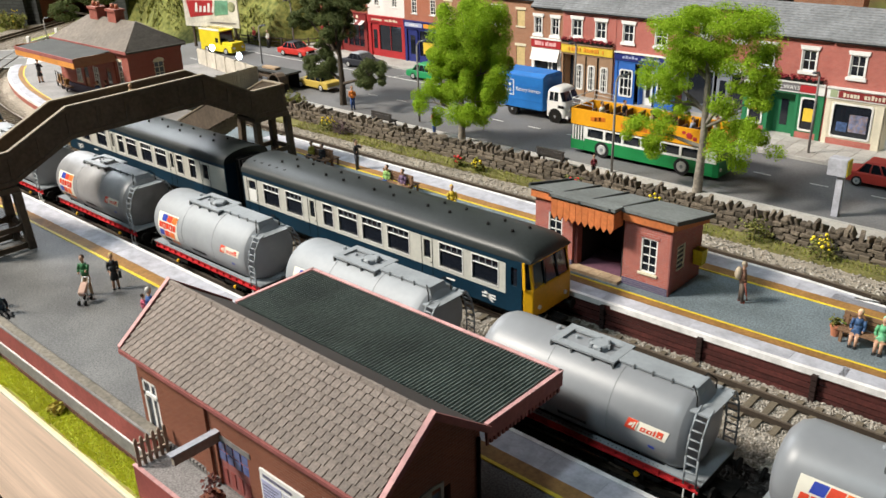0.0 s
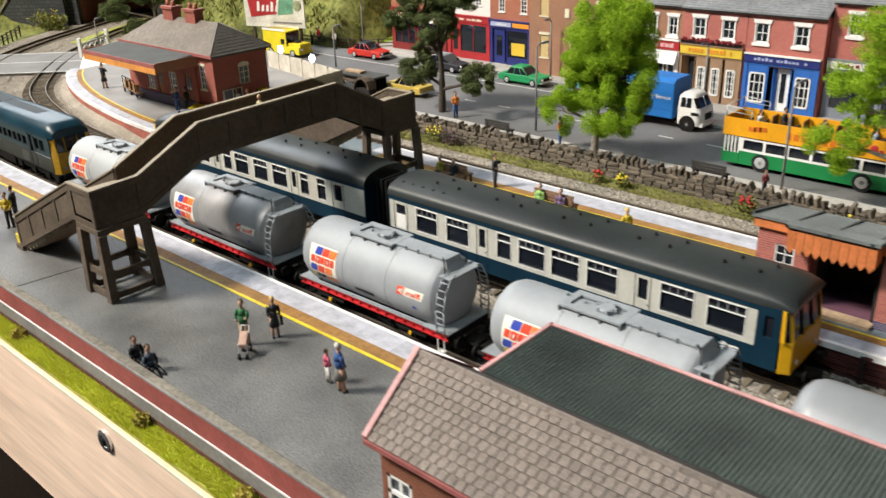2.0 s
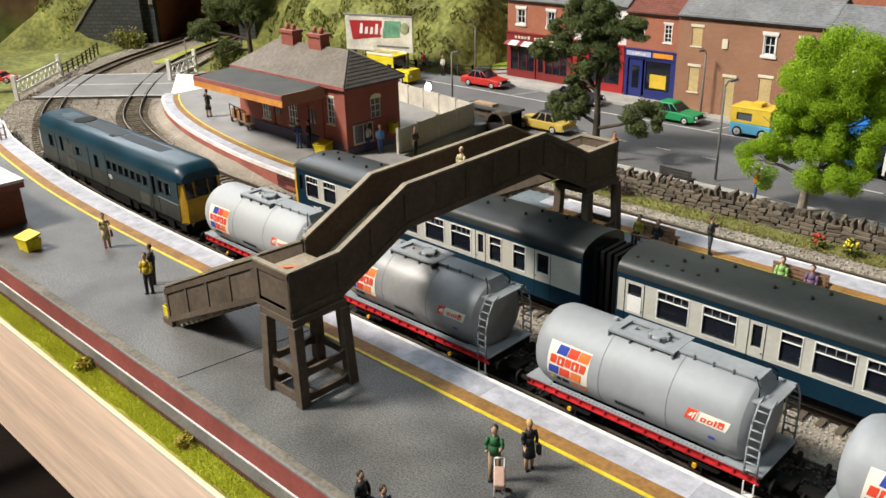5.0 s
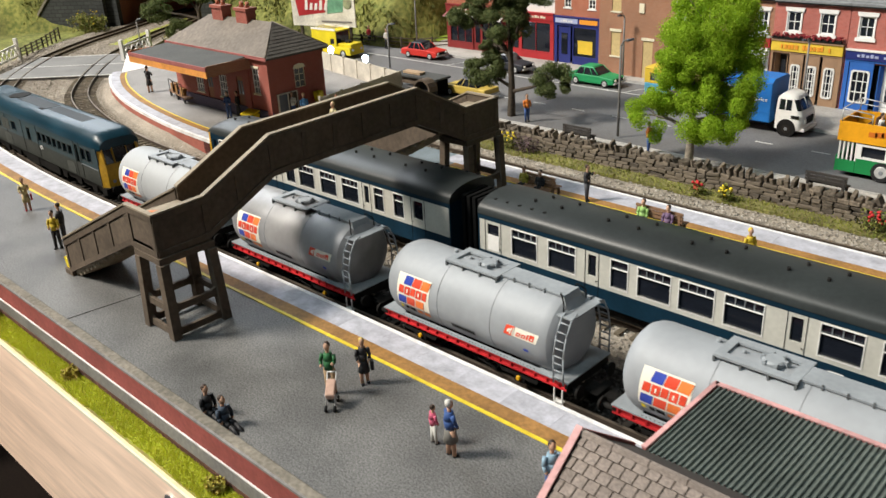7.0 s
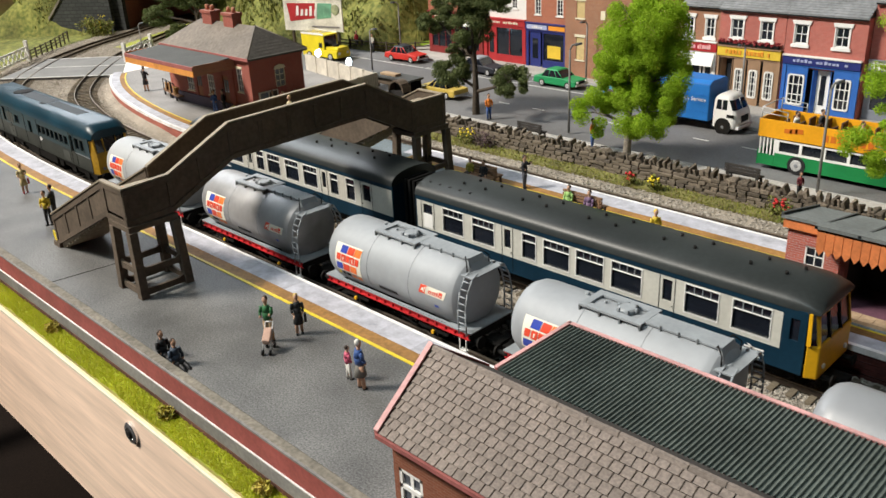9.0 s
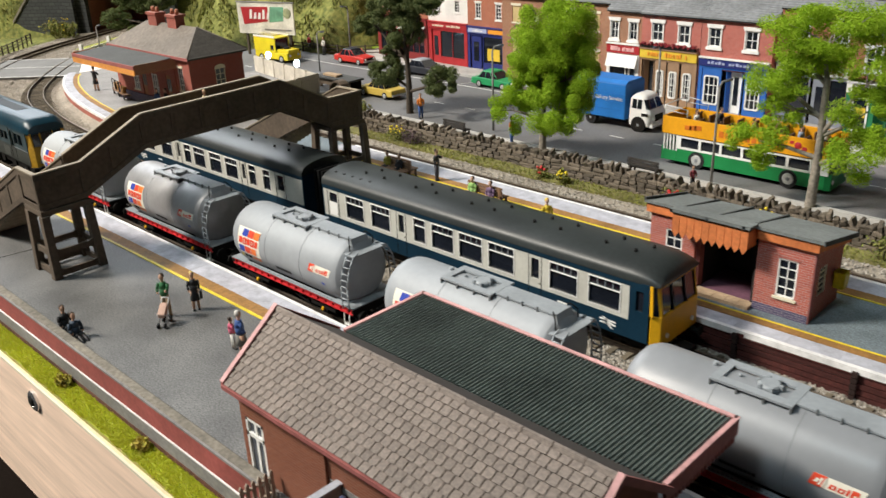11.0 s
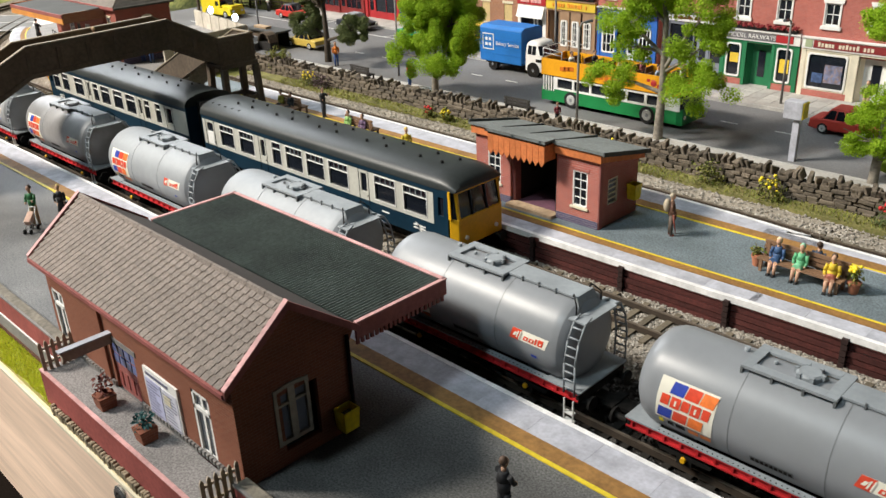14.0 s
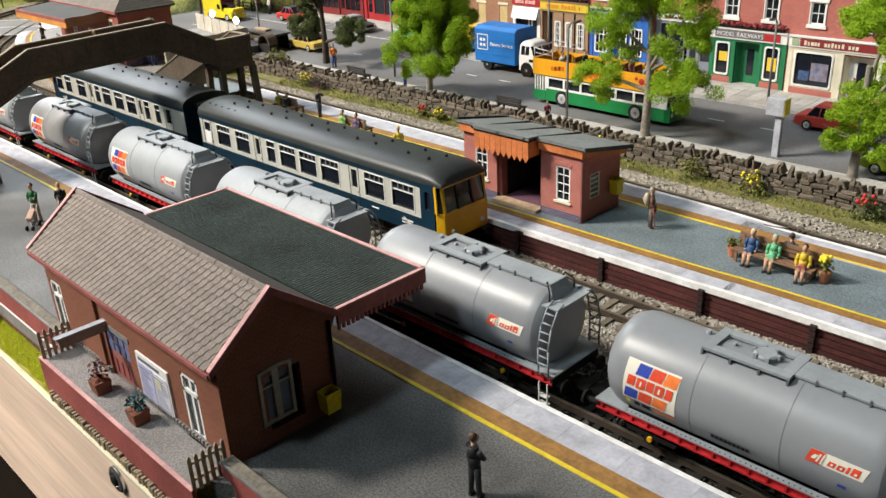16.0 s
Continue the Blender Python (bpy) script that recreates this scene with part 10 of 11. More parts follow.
def open_bus(x, y):
    c = thing("open_top_bus", x, y, RZ + 0.0002, 0, "green and white double deck bus with open orange top", "bus")
    green, amber = paint("bus_green", (0.01, 0.22, 0.06)), paint("bus_amber", (0.80, 0.36, 0.01))
    L, W = 0.0650, 0.0160
    body = part("lower_body", wall(B(), "x", -L + 0.013, L - 0.004, 0.0035, 0.0135, -W, -W + 0.001), green, c, "dark green lower panels")
    part("lower_body", wall(B(), "x", -L + 0.001, L - 0.004, 0.0035, 0.0135, W - 0.001, W), green, c)
    part("rear_panel", bx(B(), -L, -L + 0.0012, -W, W, 0.0030, 0.0140), green, c)
    part("front_panel", hexa(B(), [(L - 0.004, -W, 0.0030), (L, -W + 0.002, 0.0030), (L, W - 0.002, 0.0030), (L - 0.004, W, 0.0030), (L - 0.004, -W, 0.0150), (L - 0.0002, -W + 0.002, 0.0150), (L - 0.0002, W - 0.002, 0.0150), (L - 0.004, W, 0.0150)]), green, c)
    part("floor_pan", bx(B(), -L + 0.001, L - 0.003, -W + 0.001, W - 0.001, 0.0040, 0.0060), M_BLACK, c)
    part("platform_side", bx(B(), -L + 0.001, -L + 0.0128, -W, -W + 0.0008, 0.0035, 0.0115), green, c)
    wins = [(-L + 0.0160 + k * 0.0168, -L + 0.0308 + k * 0.0168, 0.0150, 0.0222) for k in range(6)]
    for s in (-1, 1):
        t = (-W, -W + 0.0010) if s < 0 else (W - 0.0010, W)
        part("window_band", wall(B(), "x", -L + 0.013, L - 0.002, 0.0135, 0.0235, t[0], t[1], wins), M_WHITE, c, "white window band")
    part("saloon_glass", bx(B(), -L + 0.0135, L - 0.006, -W + 0.0014, W - 0.0014, 0.0060, 0.0232), M_GLASS, c, "dark lower deck windows")
    for k in range(5):
        q = -L + 0.0012 + k * 0.0027
        part("rear_pillar", bx(B(), q, q + 0.0011, -W, -W + 0.0008, 0.0115, 0.0240), M_WHITE, c)
    part("windscreen", bx(B(), L - 0.0030, L - 0.0010, -W + 0.002, W - 0.002, 0.0150, 0.0230), M_GLASS, c)
    part("front_pillar", bx(B(), L - 0.0040, L - 0.0006, -W + 0.001, W - 0.001, 0.0228, 0.0245), M_WHITE, c)
    part("deck", bx(B(), -L, L, -W, W, 0.0240, 0.0255), M_DARK, c, "upper deck floor")
    for s in (-1, 1):
        part("upper_side", bx(B(), -L, L - 0.002, s * W - 0.0007, s * W + 0.0007, 0.0245, 0.0375), amber, c, "orange open top side")
    part("upper_end", bx(B(), -L - 0.0004, -L + 0.0008, -W, W, 0.0245, 0.0375), amber, c)
    part("upper_end", bx(B(), L - 0.0026, L - 0.0012, -W, W, 0.0245, 0.0360), amber, c)
    for k in range(3):
        part("painted_bar", bx(B(), -0.046 + k * 0.004, -0.0405 + k * 0.004, -W - 0.0010, -W - 0.0007, 0.0295 + k * 0.0005, 0.0328 + k * 0.0005), P_RUST, c)
    for k in range(7):
        part("painted_bar", bx(B(), -0.018 + k * 0.005, -0.0145 + k * 0.005, -W - 0.0010, -W - 0.0007, 0.0280, 0.0326), P_RUST, c)
    for k, (z_, h_) in enumerate(((0.0335, 0.0026), (0.0318, 0.0034), (0.0300, 0.0028), (0.0322, 0.0022), (0.0285, 0.0026))):
        part("painted_flame", ball(B(), (0.036 + k * 0.0046, -W - 0.0002, z_), h_, sx=1.2, sy=0.25, seg=7), P_RED, c, "red painted flame shape")
    seat = mat("brown_seat", (0.11, 0.055, 0.03), 0.7)
    for k in range(9):
        for yy in (-0.009, 0.009):
            q = -0.048 + k * 0.0115
            bm = B()
            bx(bm, q, q + 0.0050, yy - 0.0052, yy + 0.0052, 0.0255, 0.0300)
            bx(bm, q - 0.0014, q, yy - 0.0052, yy + 0.0052, 0.0255, 0.0370)
            part("seat", bm, seat, c, bevel=0.0004)
    bm = B()
    for s in (-1, 1):
        rod(bm, (-L + 0.001, s * W, 0.0375), (-L + 0.001, s * W, 0.0460), 0.0004, 0.0004, 6)
        rod(bm, (-L + 0.020, s * W, 0.0375), (-L + 0.020, s * W, 0.0440), 0.0004, 0.0004, 6)
        rod(bm, (-L + 0.001, s * W, 0.0460), (-L + 0.020, s * W, 0.0440), 0.0004, 0.0004, 6)
        rod(bm, (-L + 0.001, s * W, 0.0420), (-L + 0.020, s * W, 0.0410), 0.0003, 0.0003, 6)
    rod(bm, (-L + 0.001, -W, 0.0460), (-L + 0.001, W, 0.0460), 0.0004, 0.0004, 6)
    part("top_rail", bm, M_HUB, c, "thin silver handrail")
    for q in (-0.0350, 0.0360):
        for s in (-1, 1):
            add_wheel(c, q, s * (W + 0.0003), 0.0068, 0.0050, s)
    for s in (-1, 1):
        part("headlight", rod(B(), (L - 0.0006, s * 0.011, 0.0085), (L + 0.0004, s * 0.011, 0.0085), 0.0015, 0.0015, 10), M_HEADLIGHT, c)
    return c


open_bus(-0.3220, 0.5950)


def small_van(x, y, rz, upper, lower, label, L=0.050, H=0.027, bonnet=True, rack=False):
    c = thing("van", x, y, RZ + 0.0002, rz, label, "van", "vans")
    l, w = L / 2, 0.0120
    part("lower_body", prism(B(), [(-l, 0.0035), (-l, 0.0130), (l * 0.98, 0.0125), (l, 0.0035)], "y", -w, w), lower, c, bevel=0.0008)
    e = l * 0.30 if bonnet else l * 0.92
    part("upper_body", wall(B(), "x", -l, e, 0.0130, H - 0.0015, -w, -w + 0.001, [(-l * 0.70, l * 0.05, 0.0150, 0.0220)] if not bonnet else [(e - 0.010, e - 0.003, 0.0150, 0.0215)]), upper, c)
    part("upper_body", bx(B(), -l, e, w - 0.001, w, 0.0130, H - 0.0015), upper, c)
    part("rear", bx(B(), -l, -l + 0.001, -w + 0.001, w - 0.001, 0.0130, H - 0.0015), upper, c)
    part("cab_glass", bx(B(), -l + 0.0012, e - 0.0006, -w + 0.0012, w - 0.0012, 0.0132, H - 0.0018), M_GLASS if bonnet else M_PALEGLASS, c, "windows")
    part("windscreen_frame", bx(B(), e - 0.001, e, -w + 0.001, w - 0.001, 0.0130, 0.0150), upper, c)
    part("roof", bx(B(), -l - 0.0003, e + 0.0006, -w - 0.0003, w + 0.0003, H - 0.0015, H), upper, c, bevel=0.0006)
    if bonnet:
        part("bonnet", bx(B(), e, l, -w * 0.8, w * 0.8, 0.0125, 0.0165), upper, c, bevel=0.0008)
        part("spare_wheel", rod(B(), (e + 0.009, 0, 0.0165), (e + 0.009, 0, 0.0190), 0.0042, 0.0042, 14), M_TYRE, c)
    else:
        part("roof_sign", bx(B(), -l * 0.2, l * 0.3, -w * 0.5, w * 0.5, H, H + 0.003), upper, c)
    if rack:
        for k in range(7):
            part("rack_slat", bx(B(), -l + k * 0.005, -l + k * 0.005 + 0.0006, -w + 0.0005, w - 0.0005, H + 0.0012, H + 0.0018), M_WHITE, c)
        for s in (-1, 1):
            part("rack_rail", bx(B(), -l, e, s * w - 0.0004, s * w + 0.0004, H, H + 0.0022), M_WHITE, c)
    for q in (-l * 0.6, l * 0.62):
        for s in (-1, 1):
            add_wheel(c, q, s * (w + 0.0004), 0.0048, 0.0035, s)
    for s in (-1, 1):
        part("headlight", rod(B(), (l - 0.0004, s * w * 0.6, 0.0095), (l + 0.0006, s * w * 0.6, 0.0095), 0.0016, 0.0016, 10), M_HEADLIGHT, c)
    return c


P_LEMON = paint("lemon_yellow", (0.74, 0.60, 0.02))
small_van(-1.0150, 0.6680, 5, P_LEMON, P_LEMON, "yellow long bonnet utility van with roof rack near the bank", L=0.064, H=0.031, rack=True)
small_van(-0.5860, 0.7060, 0, P_YEL, paint("van_sky_blue", (0.12, 0.42, 0.62)), "yellow and sky blue ice cream van parked outside the terrace", L=0.038, bonnet=False)


# ---- street furniture ----
def street_lamp(x, y, h, arm, label, z=RZ + 0.002):
    s = thing("street_lamp", x, y, z, label=label, category="street lamp", group="street lamps")
    grey = M_PLINTH
    part("post", rod(B(), (0, 0, -0.0008), (0, 0, h * 0.95), 0.0011, 0.0008, 8), grey, s)
    bm = B()
    ax, ay = arm
    rod(bm, (0, 0, h * 0.95), (ax * 0.35, ay * 0.35, h), 0.0008, 0.0007, 8)
    rod(bm, (ax * 0.35, ay * 0.35, h), (ax, ay, h), 0.0007, 0.0006, 8)
    part("arm", bm, grey, s)
    bm = B()
    rod(bm, (ax * 0.75, ay * 0.75, h - 0.0002), (ax * 1.6, ay * 1.6, h + 0.0004), 0.0012, 0.0010, 8)
    part("lantern", bm, M_PALEGLASS, s, "pale glass lantern head")
    return s


street_lamp(-0.5520, 0.5690, 0.0740, (0.003, 0.006), "tall grey street lamp on the near pavement")
street_lamp(-0.3280, 0.5480, 0.0740, (0.002, 0.007), "tall grey street lamp beside the bus")
street_lamp(-0.2290, 0.6830, 0.0660, (-0.001, -0.006), "tall grey street lamp outside the green shop")
street_lamp(-0.4540, 0.6830, 0.0660, (-0.001, -0.006), "tall grey street lamp outside the yellow shop")
street_lamp(-0.6560, 0.7370, 0.0620, (-0.001, -0.006), "tall grey street lamp outside the brown terrace")
street_lamp(-0.9020, 0.6480, 0.0470, (0.005, 0.003), "grey station yard lamp by the fence")
street_lamp(-0.9480, 0.7370, 0.0640, (-0.002, -0.006), "tall grey street lamp at the end of the shops")
street_lamp(-1.2630, 0.5400, 0.0520, (0.004, 0.003), "grey lamp beside the level crossing", 0.0)
M_LED = glow_mat("white_led", (0.58, 0.82, 1.0), 18)
for x, y, h in ((-0.9128, 0.6219, 0.0234), (-0.9780, 0.6270, 0.0260)):
    yard = thing("yard_light", x, y, 0, label="small white bulb alight on a short post behind the fence", category="lamp", group="yard lights")
    part("post", rod(B(), (0, 0, 0.002), (0, 0, h - 0.002), 0.0008, 0.0008, 8), M_PLINTH, yard)
    part("bulb", ball(B(), (0, 0, h), 0.0036, sz=1.3, seg=12), M_LED, yard, "glowing white bulb", smooth=True)
cam_post = thing("speed_camera", -0.1665, 0.5660, RZ, label="grey roadside camera post with a yellow backed box", category="camera post")
part("post", bx(B(), -0.0022, 0.0022, -0.0020, 0.0020, -0.0005, 0.0290), M_SLAB, cam_post, bevel=0.0003)
part("box", bx(B(), -0.0082, 0.0040, -0.0045, 0.0045, 0.0285, 0.0400), M_SLAB, cam_post, "pale grey box", bevel=0.0003)
part("back_plate", bx(B(), 0.0040, 0.0045, -0.0040, 0.0040, 0.0290, 0.0395), M_BINYEL, cam_post, "yellow plate")


def bench(x, y, z, rz, label, wood, L=0.026, double=False):
    b = thing("bench", x, y, z, rz, label, "bench", "benches")
    for s in ((-1, 1) if double else (-1,)):
        for k in range(3):
            yy = s * (0.0022 + k * 0.0022)
            part("seat_slat", bx(B(), -L / 2, L / 2, yy - 0.0009, yy + 0.0009, 0.0058, 0.0066), wood, b)
    for k in range(3):
        part("back_slat", bx(B(), -L / 2, L / 2, 0.0003 - 0.0006, 0.0003 + 0.0006, 0.0075 + k * 0.0022, 0.0091 + k * 0.0022), wood, b)
    for q in (-L / 2 + 0.002, L / 2 - 0.002):
        bm = B()
        bx(bm, q - 0.0007, q + 0.0007, -0.0005, 0.0011, -0.0004, 0.0130)
        bx(bm, q - 0.0007, q + 0.0007, -0.0072, 0.0072 if double else 0.0, 0.0050, 0.0058)
        bx(bm, q - 0.0007, q + 0.0007, -0.0072, -0.0062, -0.0004, 0.0052)
        if double:
            bx(bm, q - 0.0007, q + 0.0007, 0.0062, 0.0072, -0.0004, 0.0052)
        part("bench_frame", bm, wood, b)
    return b


M_DARKBENCH = mat("dark_bench_wood", (0.045, 0.040, 0.036), 0.7, coarse=90, stain=0.25)
M_BENCH = mat("brown_bench_wood", (0.22, 0.125, 0.07), 0.7, coarse=90, stain=0.25)
bench(-0.0840, 0.3935, PZ, -2, "brown slatted back to back bench on the island platform", M_BENCH, 0.040, True)
bench(-0.5660, 0.5330, RZ + 0.0022, 180, "dark slatted bench on the pavement above the wall", M_DARKBENCH)
bench(-0.3750, 0.5330, RZ + 0.0022, 180, "dark slatted bench on the pavement above the wall", M_DARKBENCH)
bench(-0.4210, 0.4090, PZ, 0, "brown slatted bench on the island platform beyond the train", M_BENCH, 0.030, True)
bench(-0.5120, 0.4150, PZ, 0, "brown slatted bench near the far stairs", M_BENCH, 0.026, True)
M_TERRA = mat("terracotta", (0.46, 0.17, 0.09), 0.8)
pot_plant(-0.1060, 0.3920, PZ, M_TERRA, M_BUSH, "terracotta pot with brown foliage beside the bench", 0.006, seed=9)
pot_plant(-0.0610, 0.3925, PZ, M_TERRA, M_BUSH, "terracotta pot of yellow flowers beside the bench", 0.009, M_YELFLOWER, seed=10)
bin_box(-0.8230, 0.4080, PZ, 0.0110, 0.0085, 0.0075, 10, "yellow lidded grit bin outside the station", False)
bin_box(-0.7965, 0.4640, 0.0270, 0.0050, 0.0060, 0.0085, 0, "yellow salt bin fixed to the station wall")
bin_box(-0.8010, 0.1560, PZ, 0.0110, 0.0085, 0.0075, 8, "yellow lidded grit bin beside the brick hut", False)
bin_box(-0.6450, 0.1660, PZ, 0.0050, 0.0050, 0.0090, 0, "yellow litter bin at the foot of the stairs")


# ---- pale panel fence of the station yard ----
bm = B()
bx(bm, -0.0011, 0.0011, -0.0011, -0.0006, 0.0, 1.0)
FENCE_BOARD = mesh_of("board", bm, M_FENCEPALE)


def panel_fence(pts, z, h, label):
    f = thing("panel_fence", 0, 0, 0, label=label, category="fence", group="station fences")
    conc = M_FENCEPALE
    for (xa, ya), (xb_, yb_) in zip(pts, pts[1:]):
        n = max(1, round(math.hypot(xb_ - xa, yb_ - ya) / 0.026))
        ang = math.degrees(math.atan2(yb_ - ya, xb_ - xa))
        seg = math.hypot(xb_ - xa, yb_ - ya) / n
        for k in range(n):
            t = (k + 0.5) / n
            o = part("panel", bx(B(), -seg / 2 + 0.0006, seg / 2 - 0.0006, -0.0006, 0.0006, -0.001, h), conc, f)
            o.matrix_basis = pose(xa + (xb_ - xa) * t, ya + (yb_ - ya) * t, z, 0, 0, ang)
            for q in range(10):
                piece("board", FENCE_BOARD, f, pose(xa + (xb_ - xa) * (k + (q + 0.5) / 10) / n, ya + (yb_ - ya) * (k + (q + 0.5) / 10) / n, z, 0, 0, ang) @ Matrix.Diagonal((1, 1, h + 0.0006 + 0.0003 * (q % 2), 1)))
            p = part("fence_post", bx(B(), -0.0010, 0.0010, -0.0012, 0.0012, -0.001, h + 0.0015), conc, f)
            p.matrix_basis = pose(xa + (xb_ - xa) * k / n, ya + (yb_ - ya) * k / n, z, 0, 0, ang)
    return f


panel_fence([(-0.7740, 0.4480), (-0.7900, 0.5580)], PZ - 0.001, 0.0210, "pale grey boarded fence beside the station yard")
panel_fence([(-0.7920, 0.5600), (-0.9500, 0.5870)], 0.004, 0.0300, "pale grey boarded fence between yard and road")
hutw = thing("coal_office", -0.7900, 0.5870, 0.0, label="low dark timber shed with an arched canopy behind the fence", category="shed")
part("shed_wall", wall(B(), "x", -0.028, 0.028, 0.0, 0.026, -0.008, -0.007, [(-0.020, -0.004, 0.0, 0.019), (0.006, 0.022, 0.0, 0.019)]), M_BRIDGE, hutw)
part("shed_back", bx(B(), -0.028, 0.028, 0.007, 0.008, 0.0, 0.026), M_DARK, hutw)
part("shed_roof", bx(B(), -0.030, 0.030, -0.011, 0.010, 0.026, 0.028), M_FELT, hutw)
for k in range(8):
    a0, a1 = math.pi * k / 8, math.pi * (k + 1) / 8
    part("arch_board", prism(B(), [(0.021 + r * math.cos(a), 0.018 + r * math.sin(a)) for r, a in ((0.0115, a0), (0.0115, a1), (0.0098, a1), (0.0098, a0))], "y", -0.022, -0.011), M_BRIDGE, hutw)
part("arch_back", prism(B(), [(0.021 + 0.0097 * math.cos(math.pi * k / 10), 0.018 + 0.0097 * math.sin(math.pi * k / 10)) for k in range(11)], "y", -0.014, -0.0125), M_FELT, hutw, "grey boarded arch end")
part("arch_wall", bx(B(), 0.0095, 0.0325, -0.0215, -0.0115, 0.0, 0.018), M_DARK, hutw)
part("bench_plank", bx(B(), -0.020, 0.004, -0.006, 0.002, 0.028, 0.0305), M_STEPWOOD, hutw, "tan planks on the roof", bevel=0.0004)

# brick hut with a pale flat roof at the platform's far end
hut = thing("platform_hut", 0, 0, 0, label="small dark brick hut with a pale flat roof on the platform", category="hut")
part("hut_wall", bx(B(), -0.9800, -0.8510, 0.1345, 0.1740, PZ - 0.001, 0.0410), M_BRICK, hut)
part("hut_roof", bx(B(), -0.9830, -0.8480, 0.1315, 0.1770, 0.0450, 0.0470), M_WHITE_EDGE, hut, "pale flat roof")
part("hut_fascia", bx(B(), -0.9825, -0.8485, 0.1320, 0.1765, 0.0410, 0.0450), M_PINK, hut, "red painted fascia")

# ---- level crossing ----
cross = thing("level_crossing", 0, 0, 0, label="grey timber level crossing deck with pale edges between the rails", category="crossing", kind="structure")
A = [(-1.300, 0.358), (-1.172, 0.476), (-1.268, 0.566), (-1.385, 0.452)]
part("deck", hexa(B(), [(*A[0], -0.001), (*A[1], -0.001), (*A[2], -0.001), (*A[3], -0.001), (*A[0], 0.0044), (*A[1], 0.0044), (*A[2], 0.0044), (*A[3], 0.0044)]), M_CROSSING, cross)
for (xa, ya), (xb_, yb_) in ((A[0], A[1]), (A[3], A[2])):
    o = part("white_line", bx(B(), 0, math.hypot(xb_ - xa, yb_ - ya), -0.001, 0.001, 0.0040, 0.0048), M_ROADMARK, cross)
    o.matrix_basis = pose(xa, ya, 0, 0, 0, math.degrees(math.atan2(yb_ - ya, xb_ - xa)))


for line, lo, hi in ((LINE1, -1.388, -1.312), (LINE2, -1.272, -1.196)):
    pts = [(p[0], p[1]) for p in spline(line, 0.006) if lo < p[0] < hi]
    for o in (-0.0085, 0.0085):
        part("flangeway", ribbon(B(), pts, o - 0.0017, o + 0.0017, 0.0030, 0.0047), M_BLACK, cross)
        part("rail_head", ribbon(B(), pts, o - 0.0006, o + 0.0006, 0.0040, 0.0053), M_RAIL, cross)
o = part("white_line", bx(B(), 0, 0.165, -0.0008, 0.0008, 0.0040, 0.0047), M_ROADMARK, cross)
o.matrix_basis = pose(-1.345, 0.405, 0, 0, 0, 43)
bm = B()
ribbon(bm, [p for p in LINE1 if p[0] < -1.40], 0.043, 0.080, -0.003, 0.0012)
tagged(part("verge", bm, M_TURF), "bright green grass patch beside the curved line", "verge", kind="structure")
bush(-0.6900, 0.5290, 0.0030, 0.014, 0.014, M_BUSH, "mixed green bush behind the stone wall end", 2200, 61, 0.0010)


def crossing_gate(xa, ya, xb_, yb_, z, label):
    g = thing("crossing_gate", xa, ya, z, math.degrees(math.atan2(yb_ - ya, xb_ - xa)), label, "gate", "crossing gates")
    L = math.hypot(xb_ - xa, yb_ - ya)
    for q in (0, L):
        part("gate_post", bx(B(), q - 0.0022, q + 0.0022, -0.0022, 0.0022, -0.001, 0.030), M_WHITE, g)
    for zz in (0.006, 0.020):
        part("gate_rail", bx(B(), 0, L, -0.0007, 0.0007, zz, zz + 0.0024), M_WHITE, g)
    n = max(3, round(L / 0.014))
    for k in range(n):
        q0, q1 = L * k / n, L * (k + 1) / n
        for a, b in ((0.006, 0.021), (0.021, 0.006)):
            part("gate_brace", rod(B(), (q0, 0, a), (q1, 0, b), 0.0009, 0.0009, 6), M_WHITE, g)
    return g


crossing_gate(-1.3150, 0.3450, -1.4150, 0.4400, 0.0, "white braced level crossing gate")
crossing_gate(-1.2600, 0.5120, -1.3000, 0.5720, 0.0, "white braced level crossing gate beside the lamp")
pan = thing("white_hoarding", -1.1880, 0.4700, 0.0, 23, "plain white board hoarding by the platform end", "hoarding")
part("board", bx(B(), 0, 0.056, -0.0008, 0.0008, -0.001, 0.0290), M_WHITE, pan).matrix_basis = pose(0, 0, 0, -38)
part("top_cap", bx(B(), 0, 0.056, -0.0014, 0.0014, 0.0290, 0.0300), M_WHITE, pan).matrix_basis = pose(0, 0, 0, -38)
for q in (0.006, 0.050):
    part("prop", rod(B(), (q, 0.0165, 0.0205), (q, 0.0250, -0.001), 0.0008, 0.0008, 6), M_FENCEPALE, pan)


def rail_fence(pts, label, h=0.016, material=M_DARKTRUNK, zf=None):
    f = thing("rail_fence", 0, 0, 0, label=label, category="fence", group="dark rail fences")
    for (xa, ya), (xb_, yb_) in zip(pts, pts[1:]):
        n = max(1, round(math.hypot(xb_ - xa, yb_ - ya) / 0.02))
        for k in range(n + 1):
            x, y = xa + (xb_ - xa) * k / n, ya + (yb_ - ya) * k / n
            g = ground_z(x, y) if zf is None else zf
            part("fence_post", bx(B(), x - 0.0009, x + 0.0009, y - 0.0009, y + 0.0009, g - 0.002, g + h), material, f)
        ga, gb = (ground_z(xa, ya), ground_z(xb_, yb_)) if zf is None else (zf, zf)
        for t in (0.35, 0.62, 0.9):
            part("fence_rail", rod(B(), (xa, ya, ga + h * t), (xb_, yb_, gb + h * t), 0.0007, 0.0007, 6), material, f)
    return f


